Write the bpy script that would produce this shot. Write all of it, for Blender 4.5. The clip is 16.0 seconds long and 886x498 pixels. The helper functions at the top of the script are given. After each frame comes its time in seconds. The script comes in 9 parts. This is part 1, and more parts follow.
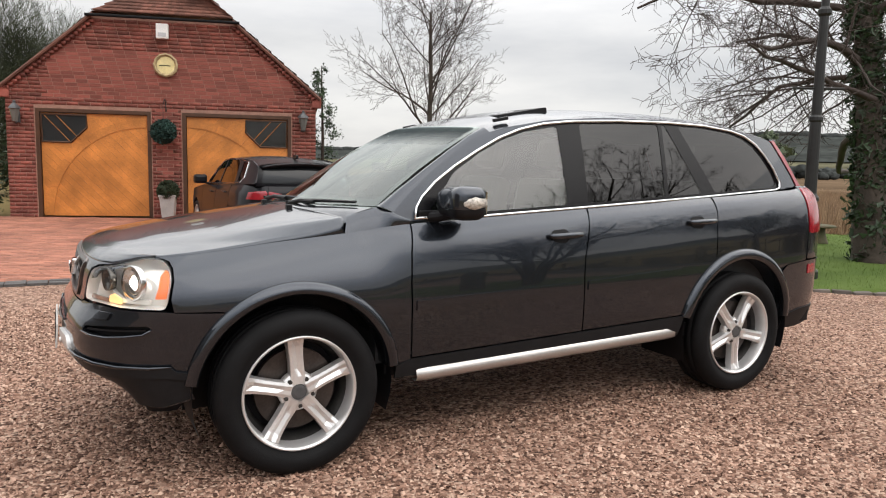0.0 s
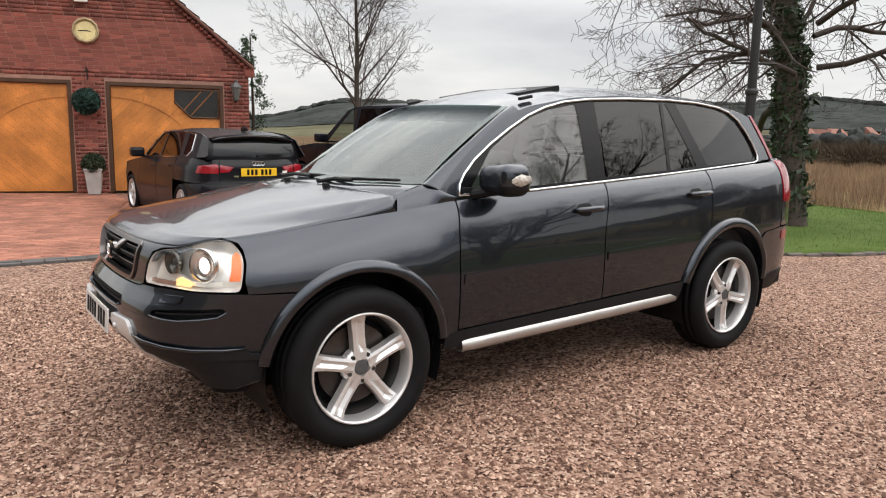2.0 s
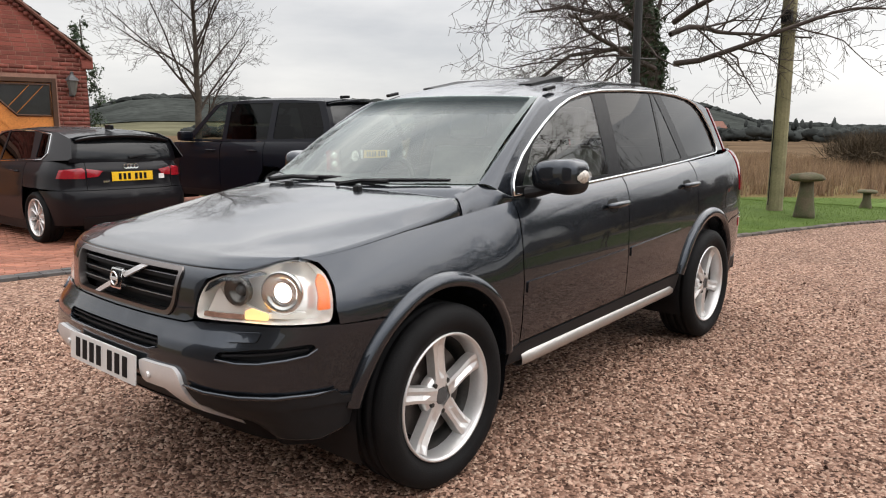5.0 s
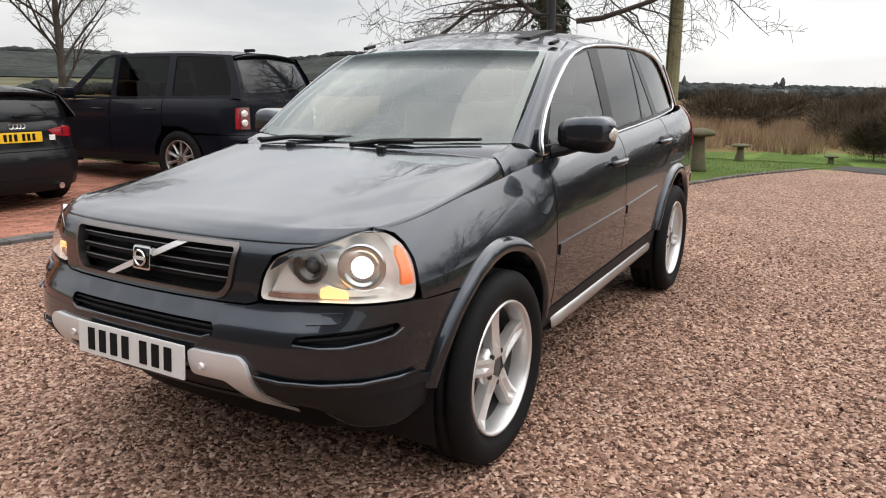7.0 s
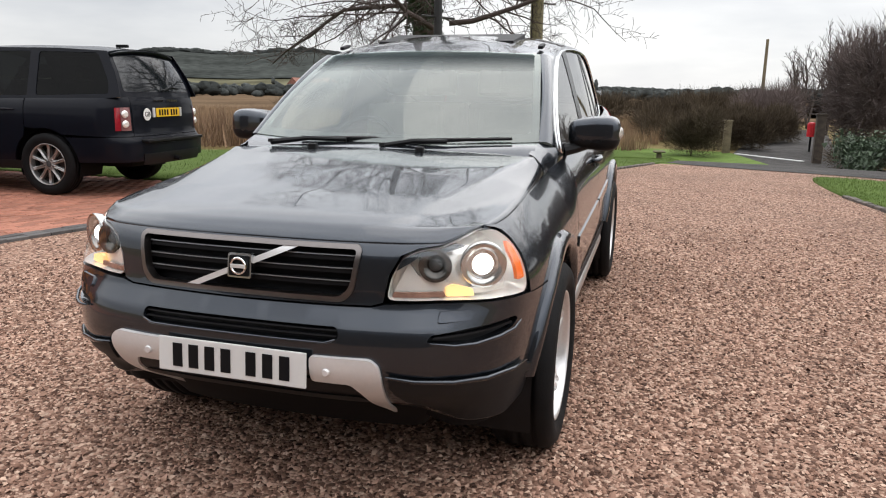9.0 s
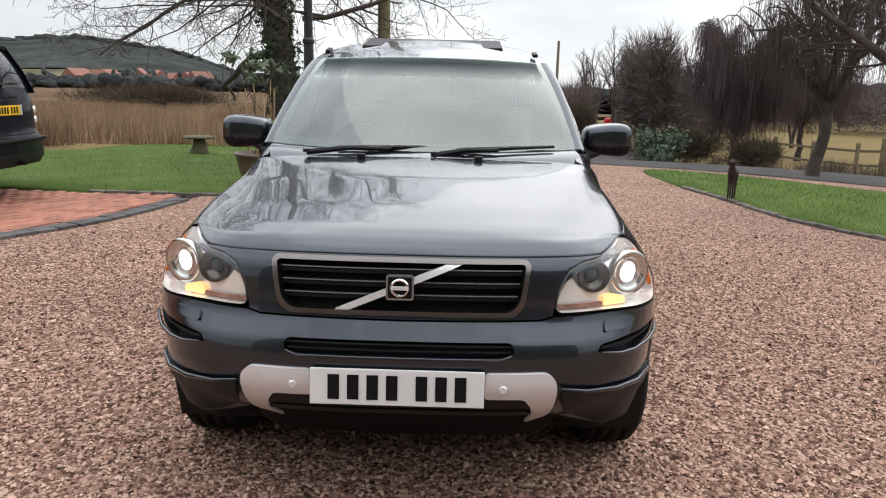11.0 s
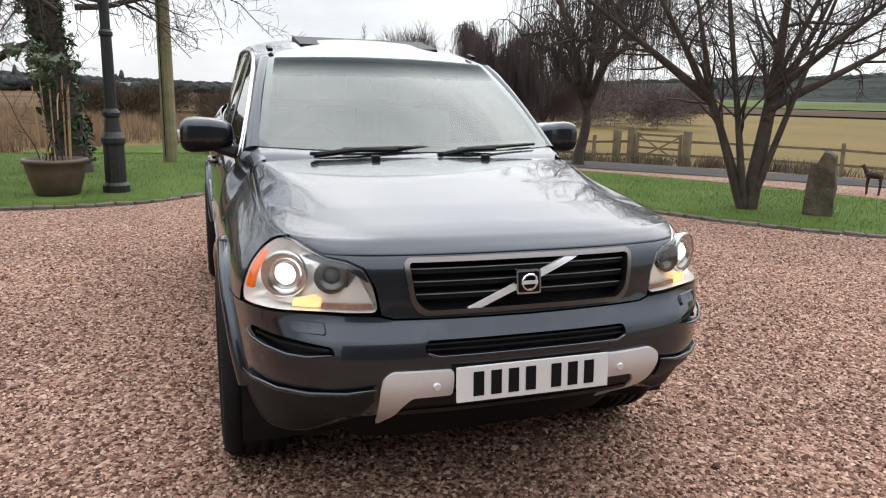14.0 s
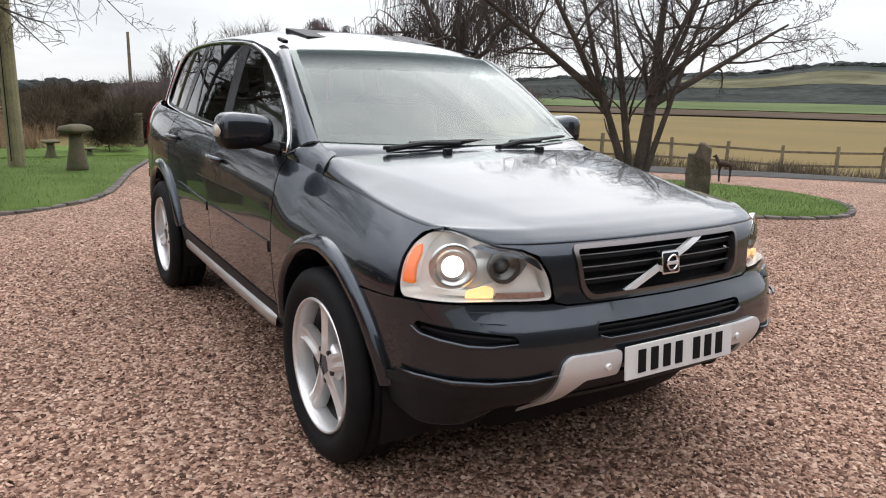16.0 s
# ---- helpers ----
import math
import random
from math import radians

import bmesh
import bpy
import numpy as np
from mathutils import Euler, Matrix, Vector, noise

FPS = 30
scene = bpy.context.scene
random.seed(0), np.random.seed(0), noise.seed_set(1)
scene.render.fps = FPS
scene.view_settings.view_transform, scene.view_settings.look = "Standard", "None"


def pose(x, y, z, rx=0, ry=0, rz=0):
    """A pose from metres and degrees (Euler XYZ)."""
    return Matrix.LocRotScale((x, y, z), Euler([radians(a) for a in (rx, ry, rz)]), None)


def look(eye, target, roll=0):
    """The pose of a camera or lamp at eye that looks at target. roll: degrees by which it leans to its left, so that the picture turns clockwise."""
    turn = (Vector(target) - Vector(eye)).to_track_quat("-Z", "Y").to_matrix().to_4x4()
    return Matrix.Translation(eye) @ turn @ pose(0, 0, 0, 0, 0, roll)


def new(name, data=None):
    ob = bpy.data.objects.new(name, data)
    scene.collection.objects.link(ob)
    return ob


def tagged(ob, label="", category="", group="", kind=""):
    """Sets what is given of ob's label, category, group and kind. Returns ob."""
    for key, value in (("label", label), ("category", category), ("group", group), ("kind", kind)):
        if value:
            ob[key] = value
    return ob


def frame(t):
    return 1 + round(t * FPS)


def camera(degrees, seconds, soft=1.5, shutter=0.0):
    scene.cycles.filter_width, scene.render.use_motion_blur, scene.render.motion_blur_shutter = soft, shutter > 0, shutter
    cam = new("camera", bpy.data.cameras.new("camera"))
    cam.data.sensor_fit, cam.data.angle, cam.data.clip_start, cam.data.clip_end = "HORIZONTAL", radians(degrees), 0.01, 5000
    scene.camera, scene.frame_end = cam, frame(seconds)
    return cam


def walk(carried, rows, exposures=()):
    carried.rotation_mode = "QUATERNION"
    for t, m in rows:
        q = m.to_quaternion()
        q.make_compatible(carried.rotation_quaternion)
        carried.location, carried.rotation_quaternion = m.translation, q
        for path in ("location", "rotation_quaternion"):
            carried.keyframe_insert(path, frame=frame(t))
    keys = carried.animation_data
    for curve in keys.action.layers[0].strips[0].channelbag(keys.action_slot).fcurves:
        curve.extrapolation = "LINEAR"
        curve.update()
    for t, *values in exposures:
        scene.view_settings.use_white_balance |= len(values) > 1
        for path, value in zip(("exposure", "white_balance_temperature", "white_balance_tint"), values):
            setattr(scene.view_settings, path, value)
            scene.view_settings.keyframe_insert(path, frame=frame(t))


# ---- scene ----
cam = camera(63.3, 16.0, soft=1.1)
PATH = [
    (0, (-0.922, -3.925, 1.373), (0.02, -2.176, 1.141), 1.3),
    (0.5, (-1.089, -3.79, 1.379), (-0.073, -2.083, 1.145), 1.2),
    (1, (-1.234, -3.718, 1.385), (-0.169, -2.046, 1.123), 1.1),
    (1.5, (-1.411, -3.685, 1.404), (-0.321, -2.038, 1.091), 1.1),
    (2, (-1.553, -3.671, 1.41), (-0.402, -2.067, 1.097), 1.1),
    (2.5, (-1.639, -3.546, 1.387), (-0.444, -1.975, 1.064), 1.1),
    (3, (-1.725, -3.342, 1.375), (-0.435, -1.846, 1.056), 1.3),
    (3.2, (-1.783, -3.27, 1.372), (-0.471, -1.795, 1.056), 1.3),
    (5.3, (-2.154, -2.558, 1.391), (-0.63, -1.31, 1.047), 0.3),
    (5.5, (-2.192, -2.495, 1.388), (-0.667, -1.259, 1.006), 0.4),
    (6, (-2.298, -2.356, 1.411), (-0.716, -1.21, 0.981), 0.4),
    (6.5, (-2.34, -2.171, 1.4), (-0.699, -1.113, 0.967), 0.4),
    (7, (-2.357, -1.988, 1.38), (-0.664, -1.014, 0.951), 0.4),
    (7.5, (-2.478, -1.857, 1.366), (-0.765, -0.915, 0.946), 0.4),
    (8, (-2.668, -1.688, 1.384), (-0.89, -0.871, 0.966), 0.5),
    (8.5, (-2.741, -1.492, 1.378), (-0.923, -0.776, 0.951), 0.5),
    (9, (-2.772, -1.233, 1.379), (-0.901, -0.671, 0.953), 0.7),
    (9.5, (-2.825, -0.976, 1.376), (-0.927, -0.504, 0.955), 0.7),
    (9.7, (-2.866, -0.867, 1.388), (-0.956, -0.45, 0.966), 0.7),
    (11.8, (-2.943, 0.197, 1.424), (-0.996, 0.044, 0.993), 1.4),
    (12, (-2.941, 0.271, 1.416), (-0.997, 0.079, 0.985), 1.3),
    (12.5, (-2.902, 0.424, 1.411), (-0.976, 0.106, 0.977), 1.2),
    (13, (-2.872, 0.554, 1.423), (-0.967, 0.121, 0.994), 1.2),
    (13.5, (-2.868, 0.75, 1.42), (-0.984, 0.23, 0.999), 1.4),
    (14, (-2.845, 0.968, 1.414), (-0.997, 0.331, 0.991), 1.4),
    (14.5, (-2.719, 1.187, 1.381), (-0.909, 0.451, 0.955), 1.5),
    (15, (-2.617, 1.397, 1.382), (-0.855, 0.547, 0.966), 1.4),
    (15.5, (-2.564, 1.683, 1.384), (-0.854, 0.73, 0.976), 1.5),
    (16, (-2.441, 1.896, 1.366), (-0.788, 0.849, 0.951), 1.4),
]
walk(cam, [(t, look(eye, target, roll)) for t, eye, target, roll in PATH],
     [(0, 0.07, 6680, 10), (3.2, 0.04, 6680, 10), (9.0, 0.04, 6500, 10), (12.0, 0.05, 6330, 10), (16.0, 0.02, 6330, 10)])

# ---- world, sun, exposure ----
world = bpy.data.worlds.new("overcast_sky")
scene.world = world
world.use_nodes = True
wn, wl = world.node_tree.nodes, world.node_tree.links
wn.clear()
w_out = wn.new("ShaderNodeOutputWorld")
w_bg = wn.new("ShaderNodeBackground")
w_sky = wn.new("ShaderNodeTexSky")
w_sky.sky_type = "NISHITA"
w_sky.sun_disc = False
w_sky.sun_elevation, w_sky.sun_rotation = radians(54), radians(164)
w_scale = wn.new("ShaderNodeVectorMath")
w_scale.operation = "SCALE"
w_scale.inputs["Scale"].default_value = 0.10
w_tc = wn.new("ShaderNodeTexCoord")
w_map = wn.new("ShaderNodeMapping")
w_map.inputs["Scale"].default_value = (1.2, 1.2, 5.0)
w_noise = wn.new("ShaderNodeTexNoise")
w_noise.inputs["Scale"].default_value, w_noise.inputs["Detail"].default_value, w_noise.inputs["Roughness"].default_value = 1.6, 6.0, 0.55
w_ramp = wn.new("ShaderNodeValToRGB")
w_ramp.color_ramp.elements[0].position, w_ramp.color_ramp.elements[0].color = 0.28, (0.52, 0.535, 0.565, 1)
w_ramp.color_ramp.elements[1].position, w_ramp.color_ramp.elements[1].color = 0.66, (0.84, 0.835, 0.83, 1)
w_mix = wn.new("ShaderNodeMixRGB")
w_mix.inputs["Fac"].default_value = 0.90
wl.new(w_tc.outputs["Generated"], w_map.inputs["Vector"])
wl.new(w_map.outputs["Vector"], w_noise.inputs["Vector"])
wl.new(w_noise.outputs["Fac"], w_ramp.inputs["Fac"])
wl.new(w_sky.outputs["Color"], w_scale.inputs[0])
wl.new(w_scale.outputs["Vector"], w_mix.inputs["Color1"])
wl.new(w_ramp.outputs["Color"], w_mix.inputs["Color2"])
wl.new(w_mix.outputs["Color"], w_bg.inputs["Color"])
w_sep = wn.new("ShaderNodeSeparateXYZ")
w_rise = wn.new("ShaderNodeMapRange")
w_rise.inputs["From Min"].default_value, w_rise.inputs["From Max"].default_value = 0.16, 0.62
w_rise.inputs["To Min"].default_value, w_rise.inputs["To Max"].default_value = 1.22, 3.2
wl.new(w_tc.outputs["Generated"], w_sep.inputs["Vector"])
wl.new(w_sep.outputs["Z"], w_rise.inputs["Value"])
w_dot = wn.new("ShaderNodeVectorMath")
w_dot.operation = "DOT_PRODUCT"
w_dot.inputs[1].default_value = (0.52, -0.30, 0.80)
w_glow = wn.new("ShaderNodeMapRange")
w_glow.interpolation_type = "SMOOTHSTEP"
w_glow.inputs["From Min"].default_value, w_glow.inputs["From Max"].default_value = -0.2, 1.0
w_glow.inputs["To Min"].default_value, w_glow.inputs["To Max"].default_value = 0.90, 1.14
w_power = wn.new("ShaderNodeMath")
w_power.operation = "MULTIPLY"
wl.new(w_tc.outputs["Generated"], w_dot.inputs[0])
wl.new(w_dot.outputs["Value"], w_glow.inputs["Value"])
wl.new(w_rise.outputs["Result"], w_power.inputs[0])
wl.new(w_glow.outputs["Result"], w_power.inputs[1])
wl.new(w_power.outputs["Value"], w_bg.inputs["Strength"])
wl.new(w_bg.outputs["Background"], w_out.inputs["Surface"])
sun = new("sun", bpy.data.lights.new("sun", "SUN"))
sun.data.energy, sun.data.angle, sun.data.color = 0.95, radians(80), (1.0, 0.91, 0.80)
sun.matrix_world = look((0, 0, 30), (-11, 9, 10))

rng = random.Random(11)
nr = np.random.RandomState(5)


# ---- materials ----
def mat(name, base, rough=0.6, metal=0.0, var=0.2, scale=6.0, bump=0.0, bscale=80.0, coat=0.0, spec=0.5, second=None, island=0.0, each=0.0, fine=0.12, emit=None, trans=0.0, ior=1.45, alpha=1.0):
    m = bpy.data.materials.new(name)
    m.use_nodes = True
    n, l = m.node_tree.nodes, m.node_tree.links
    b = n["Principled BSDF"]
    b.inputs["Roughness"].default_value, b.inputs["Metallic"].default_value = rough, metal
    b.inputs["Coat Weight"].default_value, b.inputs["Coat Roughness"].default_value = coat, 0.03
    b.inputs["Specular IOR Level"].default_value = spec
    b.inputs["Transmission Weight"].default_value, b.inputs["IOR"].default_value = trans, ior
    b.inputs["Base Color"].default_value = (*base, 1)
    if emit:
        b.inputs["Emission Color"].default_value, b.inputs["Emission Strength"].default_value = (*emit[0], 1), emit[1]
    if var <= 0 and bump <= 0 and each <= 0 and island <= 0:
        return m
    tc = n.new("ShaderNodeTexCoord")
    big = n.new("ShaderNodeTexNoise")
    big.inputs["Scale"].default_value, big.inputs["Detail"].default_value = scale, 4.0
    l.new(tc.outputs["Object"], big.inputs["Vector"])
    small = n.new("ShaderNodeTexNoise")
    small.inputs["Scale"].default_value, small.inputs["Detail"].default_value = bscale, 3.0
    l.new(tc.outputs["Object"], small.inputs["Vector"])
    ramp = n.new("ShaderNodeValToRGB")
    ramp.color_ramp.elements[0].position, ramp.color_ramp.elements[1].position = 0.3, 0.7
    lo = second or tuple(max(0.0, c * (1 - var)) for c in base)
    hi = base if second else tuple(min(1.0, c * (1 + var)) for c in base)
    ramp.color_ramp.elements[0].color, ramp.color_ramp.elements[1].color = (*lo, 1), (*hi, 1)
    l.new(big.outputs["Fac"], ramp.inputs["Fac"])
    last = ramp.outputs["Color"]
    hsv = n.new("ShaderNodeHueSaturation")
    l.new(last, hsv.inputs["Color"])
    mr = n.new("ShaderNodeMapRange")
    mr.inputs["To Min"].default_value, mr.inputs["To Max"].default_value = 1 - fine * 1.5, 1 + fine * 1.5
    mr.inputs["From Min"].default_value, mr.inputs["From Max"].default_value = 0.25, 0.75
    l.new(small.outputs["Fac"], mr.inputs["Value"])
    value = mr.outputs["Result"]
    for amount, kind in ((island, "geo"), (each, "obj")):
        if amount > 0:
            g = n.new("ShaderNodeNewGeometry" if kind == "geo" else "ShaderNodeObjectInfo")
            r2 = n.new("ShaderNodeMapRange")
            r2.inputs["To Min"].default_value, r2.inputs["To Max"].default_value = 1 - amount, 1 + amount
            l.new(g.outputs["Random Per Island" if kind == "geo" else "Random"], r2.inputs["Value"])
            mul = n.new("ShaderNodeMath")
            mul.operation = "MULTIPLY"
            l.new(value, mul.inputs[0])
            l.new(r2.outputs["Result"], mul.inputs[1])
            value = mul.outputs["Value"]
    l.new(value, hsv.inputs["Value"])
    l.new(hsv.outputs["Color"], b.inputs["Base Color"])
    if bump > 0:
        bp = n.new("ShaderNodeBump")
        bp.inputs["Strength"].default_value, bp.inputs["Distance"].default_value = min(1.0, bump * 4), 0.01
        l.new(small.outputs["Fac"], bp.inputs["Height"])
        l.new(bp.outputs["Normal"], b.inputs["Normal"])
    return m


M_BRICK = mat("red_brick", (0.235, 0.068, 0.050), 0.85, var=0.35, scale=2.2, bump=0.1, bscale=60, island=0.32, each=0.32, fine=0.2)
M_MORTAR = mat("mortar", (0.30, 0.17, 0.13), 0.95, var=0.2, scale=8, bump=0.1)
M_TILE = mat("roof_tile", (0.20, 0.085, 0.06), 0.8, var=0.35, scale=2, bump=0.1, island=0.3, each=0.3)
M_CEDAR = mat("varnished_wood", (0.52, 0.195, 0.045), 0.42, var=0.3, scale=2, bump=0.03, bscale=40, island=0.07, each=0.08)
M_CEDAR_DARK = mat("stained_frame", (0.065, 0.028, 0.013), 0.5, var=0.25, scale=5, bump=0.04)
M_PAVER = mat("brick_paver", (0.29, 0.122, 0.080), 0.85, var=0.25, scale=1.5, bump=0.1, bscale=90, island=0.25, each=0.25)
M_PAVER_DARK = mat("blue_paver", (0.075, 0.07, 0.068), 0.8, var=0.3, scale=4, bump=0.1, island=0.3, each=0.3)
M_SAND = mat("joint_sand", (0.20, 0.10, 0.07), 0.95, var=0.2, scale=9, bump=0.1)
M_BARK = mat("bark", (0.052, 0.040, 0.031), 0.9, var=0.35, scale=5, bump=0.15, bscale=30)
M_TWIG = mat("twig", (0.050, 0.036, 0.030), 0.85, var=0.2, scale=3)
M_TWIG_RED = mat("reddish_twig", (0.105, 0.080, 0.074), 0.85, var=0.25, scale=1)
M_IVY = mat("ivy_leaf", (0.022, 0.045, 0.016), 0.5, var=0.4, scale=3, island=0.45)
M_LEAF = mat("evergreen_leaf", (0.032, 0.058, 0.024), 0.6, var=0.4, scale=2, island=0.4)
M_WOOD = mat("weathered_wood", (0.15, 0.12, 0.075), 0.85, var=0.3, scale=3, bump=0.1, bscale=35)
M_POLE = mat("pole_wood", (0.20, 0.18, 0.10), 0.85, var=0.25, scale=3, bump=0.1, bscale=30)
M_STONE = mat("old_stone", (0.115, 0.088, 0.058), 0.9, var=0.4, scale=6, bump=0.2, bscale=40, second=(0.07, 0.075, 0.035))
M_KERB = mat("kerb_stone", (0.10, 0.085, 0.075), 0.9, var=0.3, scale=6, bump=0.1, each=0.3)
M_IRON = mat("black_iron", (0.012, 0.013, 0.013), 0.45, var=0.3, scale=8, bump=0.02)
M_RUST = mat("rusty_steel", (0.034, 0.019, 0.014), 0.9, var=0.4, scale=12, bump=0.1)
M_POT = mat("glazed_pot", (0.12, 0.075, 0.055), 0.4, var=0.3, scale=5, bump=0.03, second=(0.06, 0.045, 0.04))
M_WHITE = mat("white_paint", (0.74, 0.74, 0.72), 0.5, var=0.06, scale=5)
M_PLANTER = mat("zinc_planter", (0.42, 0.42, 0.41), 0.5, var=0.15, scale=6, metal=0.3)
M_GREY = mat("grey_metal", (0.09, 0.092, 0.095), 0.5, metal=0.4, var=0.1)
M_FACE = mat("clock_face", (0.70, 0.60, 0.30), 0.5, var=0.12, scale=9)
M_DARKGLASS = mat("dark_window_glass", (0.012, 0.014, 0.016), 0.06, var=0)
M_BLACK = mat("matt_black", (0.006, 0.006, 0.007), 0.6, var=0, spec=0.15)


def grass_mat(name, a, b2, scale, soft=0.9):
    m = mat(name, a, soft, var=0.3, scale=scale, bump=0.2, bscale=60, second=b2, island=0.25, spec=0.05)
    return m


M_LAWN = grass_mat("lawn_turf", (0.105, 0.150, 0.042), (0.068, 0.108, 0.026), 1.2)
M_BLADE = grass_mat("lawn_blades", (0.118, 0.166, 0.045), (0.078, 0.118, 0.028), 0.8)
M_FIELD = grass_mat("pasture", (0.168, 0.120, 0.052), (0.125, 0.100, 0.046), 0.06)
M_REED = mat("dry_reed", (0.29, 0.20, 0.115), 0.9, var=0.35, scale=0.4, second=(0.15, 0.088, 0.055), island=0.35)
M_VERGE = mat("dead_weeds", (0.12, 0.092, 0.06), 0.9, var=0.35, scale=0.8, second=(0.07, 0.055, 0.04), island=0.4)
M_GREYLEAF = mat("grey_green_leaf", (0.065, 0.095, 0.055), 0.55, var=0.4, scale=3, island=0.4)
M_WOODS = mat("winter_woodland", (0.050, 0.054, 0.052), 0.95, var=0.3, scale=0.03, island=0.28, spec=0.0, fine=0.2, bscale=0.6)
M_SCRUB = mat("winter_hedge", (0.070, 0.054, 0.037), 0.95, var=0.35, scale=0.5, island=0.4, spec=0.1)
M_SCRUBGREEN = mat("dull_evergreen", (0.050, 0.058, 0.036), 0.9, var=0.35, scale=0.6, island=0.4, spec=0.05)
M_ASPHALT = mat("asphalt", (0.058, 0.055, 0.053), 0.9, spec=0.1, var=0.25, scale=2, bump=0.15, bscale=150)


def gravel_mat(name, island):
    m = bpy.data.materials.new(name)
    m.use_nodes = True
    n, l = m.node_tree.nodes, m.node_tree.links
    b = n["Principled BSDF"]
    b.inputs["Roughness"].default_value, b.inputs["Specular IOR Level"].default_value = 0.85, 0.15
    tc = n.new("ShaderNodeTexCoord")
    vor = n.new("ShaderNodeTexVoronoi")
    vor.inputs["Scale"].default_value = 52.0
    l.new(tc.outputs["Object"], vor.inputs["Vector"])
    sep = n.new("ShaderNodeSeparateColor")
    l.new(vor.outputs["Color"], sep.inputs["Color"])
    ramp = n.new("ShaderNodeValToRGB")
    cr = ramp.color_ramp
    cr.elements[0].position, cr.elements[0].color = 0.0, (0.050, 0.026, 0.019, 1)
    cr.elements[1].position, cr.elements[1].color = 1.0, (0.520, 0.372, 0.285, 1)
    e = cr.elements.new(0.35)
    e.color = (0.215, 0.122, 0.087, 1)
    e = cr.elements.new(0.75)
    e.color = (0.390, 0.245, 0.182, 1)
    if island:
        g = n.new("ShaderNodeNewGeometry")
        l.new(g.outputs["Random Per Island"], ramp.inputs["Fac"])
    else:
        l.new(sep.outputs["Red"], ramp.inputs["Fac"])
    big = n.new("ShaderNodeTexNoise")
    big.inputs["Scale"].default_value, big.inputs["Detail"].default_value = 0.7, 5.0
    l.new(tc.outputs["Object"], big.inputs["Vector"])
    mr = n.new("ShaderNodeMapRange")
    mr.inputs["From Min"].default_value, mr.inputs["From Max"].default_value = 0.3, 0.7
    mr.inputs["To Min"].default_value, mr.inputs["To Max"].default_value = (0.98, 1.22) if island else (0.80, 1.04)
    l.new(big.outputs["Fac"], mr.inputs["Value"])
    hsv = n.new("ShaderNodeHueSaturation")
    l.new(ramp.outputs["Color"], hsv.inputs["Color"])
    l.new(mr.outputs["Result"], hsv.inputs["Value"])
    l.new(hsv.outputs["Color"], b.inputs["Base Color"])
    bp = n.new("ShaderNodeBump")
    bp.inputs["Distance"].default_value = 0.018
    bp.invert = True
    l.new(vor.outputs["Distance"], bp.inputs["Height"])
    if not island:
        bp.inputs["Strength"].default_value = 0.9
        l.new(bp.outputs["Normal"], b.inputs["Normal"])
    return m


M_GRAVEL = gravel_mat("pink_gravel", False)
M_PEBBLE = gravel_mat("pink_gravel_stones", True)


# ---- mesh helpers ----
def part(name, bm, material, parent=None, label="", smooth=False):
    me = bpy.data.meshes.new(name)
    bm.to_mesh(me)
    bm.free()
    me.materials.append(material)
    if smooth:
        me.polygons.foreach_set("use_smooth", [True] * len(me.polygons))
    ob = new(name, me)
    if parent is not None:
        ob.parent = parent
    if label:
        ob["label"] = label
    return ob


def arr_mesh(name, verts, faces, material, parent=None, smooth=False, label=""):
    """A mesh object from arrays: verts n x 3, faces m x k."""
    verts, faces = np.asarray(verts, dtype=np.float32), np.asarray(faces, dtype=np.int32)
    me = bpy.data.meshes.new(name)
    k = faces.shape[1]
    me.vertices.add(len(verts))
    me.vertices.foreach_set("co", verts.ravel())
    me.loops.add(faces.size)
    me.loops.foreach_set("vertex_index", faces.ravel())
    me.polygons.add(len(faces))
    me.polygons.foreach_set("loop_start", np.arange(len(faces), dtype=np.int32) * k)
    if smooth:
        me.polygons.foreach_set("use_smooth", np.ones(len(faces), dtype=bool))
    me.update(calc_edges=True)
    me.materials.append(material)
    ob = new(name, me)
    if parent is not None:
        ob.parent = parent
    if label:
        ob["label"] = label
    return ob


def empty(name, m, label, category, group="", kind=""):
    ob = new(name)
    ob.matrix_basis = m
    return tagged(ob, label, category, group, kind)


def bm_box(bm, x0, x1, y0, y1, z0, z1, bev=0.0, m=None):
    r = bmesh.ops.create_cube(bm, size=1.0)
    vs = r["verts"]
    for v in vs:
        v.co = Vector(((x0 + x1) / 2 + v.co.x * (x1 - x0), (y0 + y1) / 2 + v.co.y * (y1 - y0), (z0 + z1) / 2 + v.co.z * (z1 - z0)))
    if m is not None:
        bmesh.ops.transform(bm, matrix=m, verts=vs)
    if bev > 0:
        es = list({e for v in vs for e in v.link_edges})
        bmesh.ops.bevel(bm, geom=es, offset=bev, segments=2, affect="EDGES", profile=0.6)
    return bm


def box(x0, x1, y0, y1, z0, z1, bev=0.0, m=None):
    return bm_box(bmesh.new(), x0, x1, y0, y1, z0, z1, bev, m)


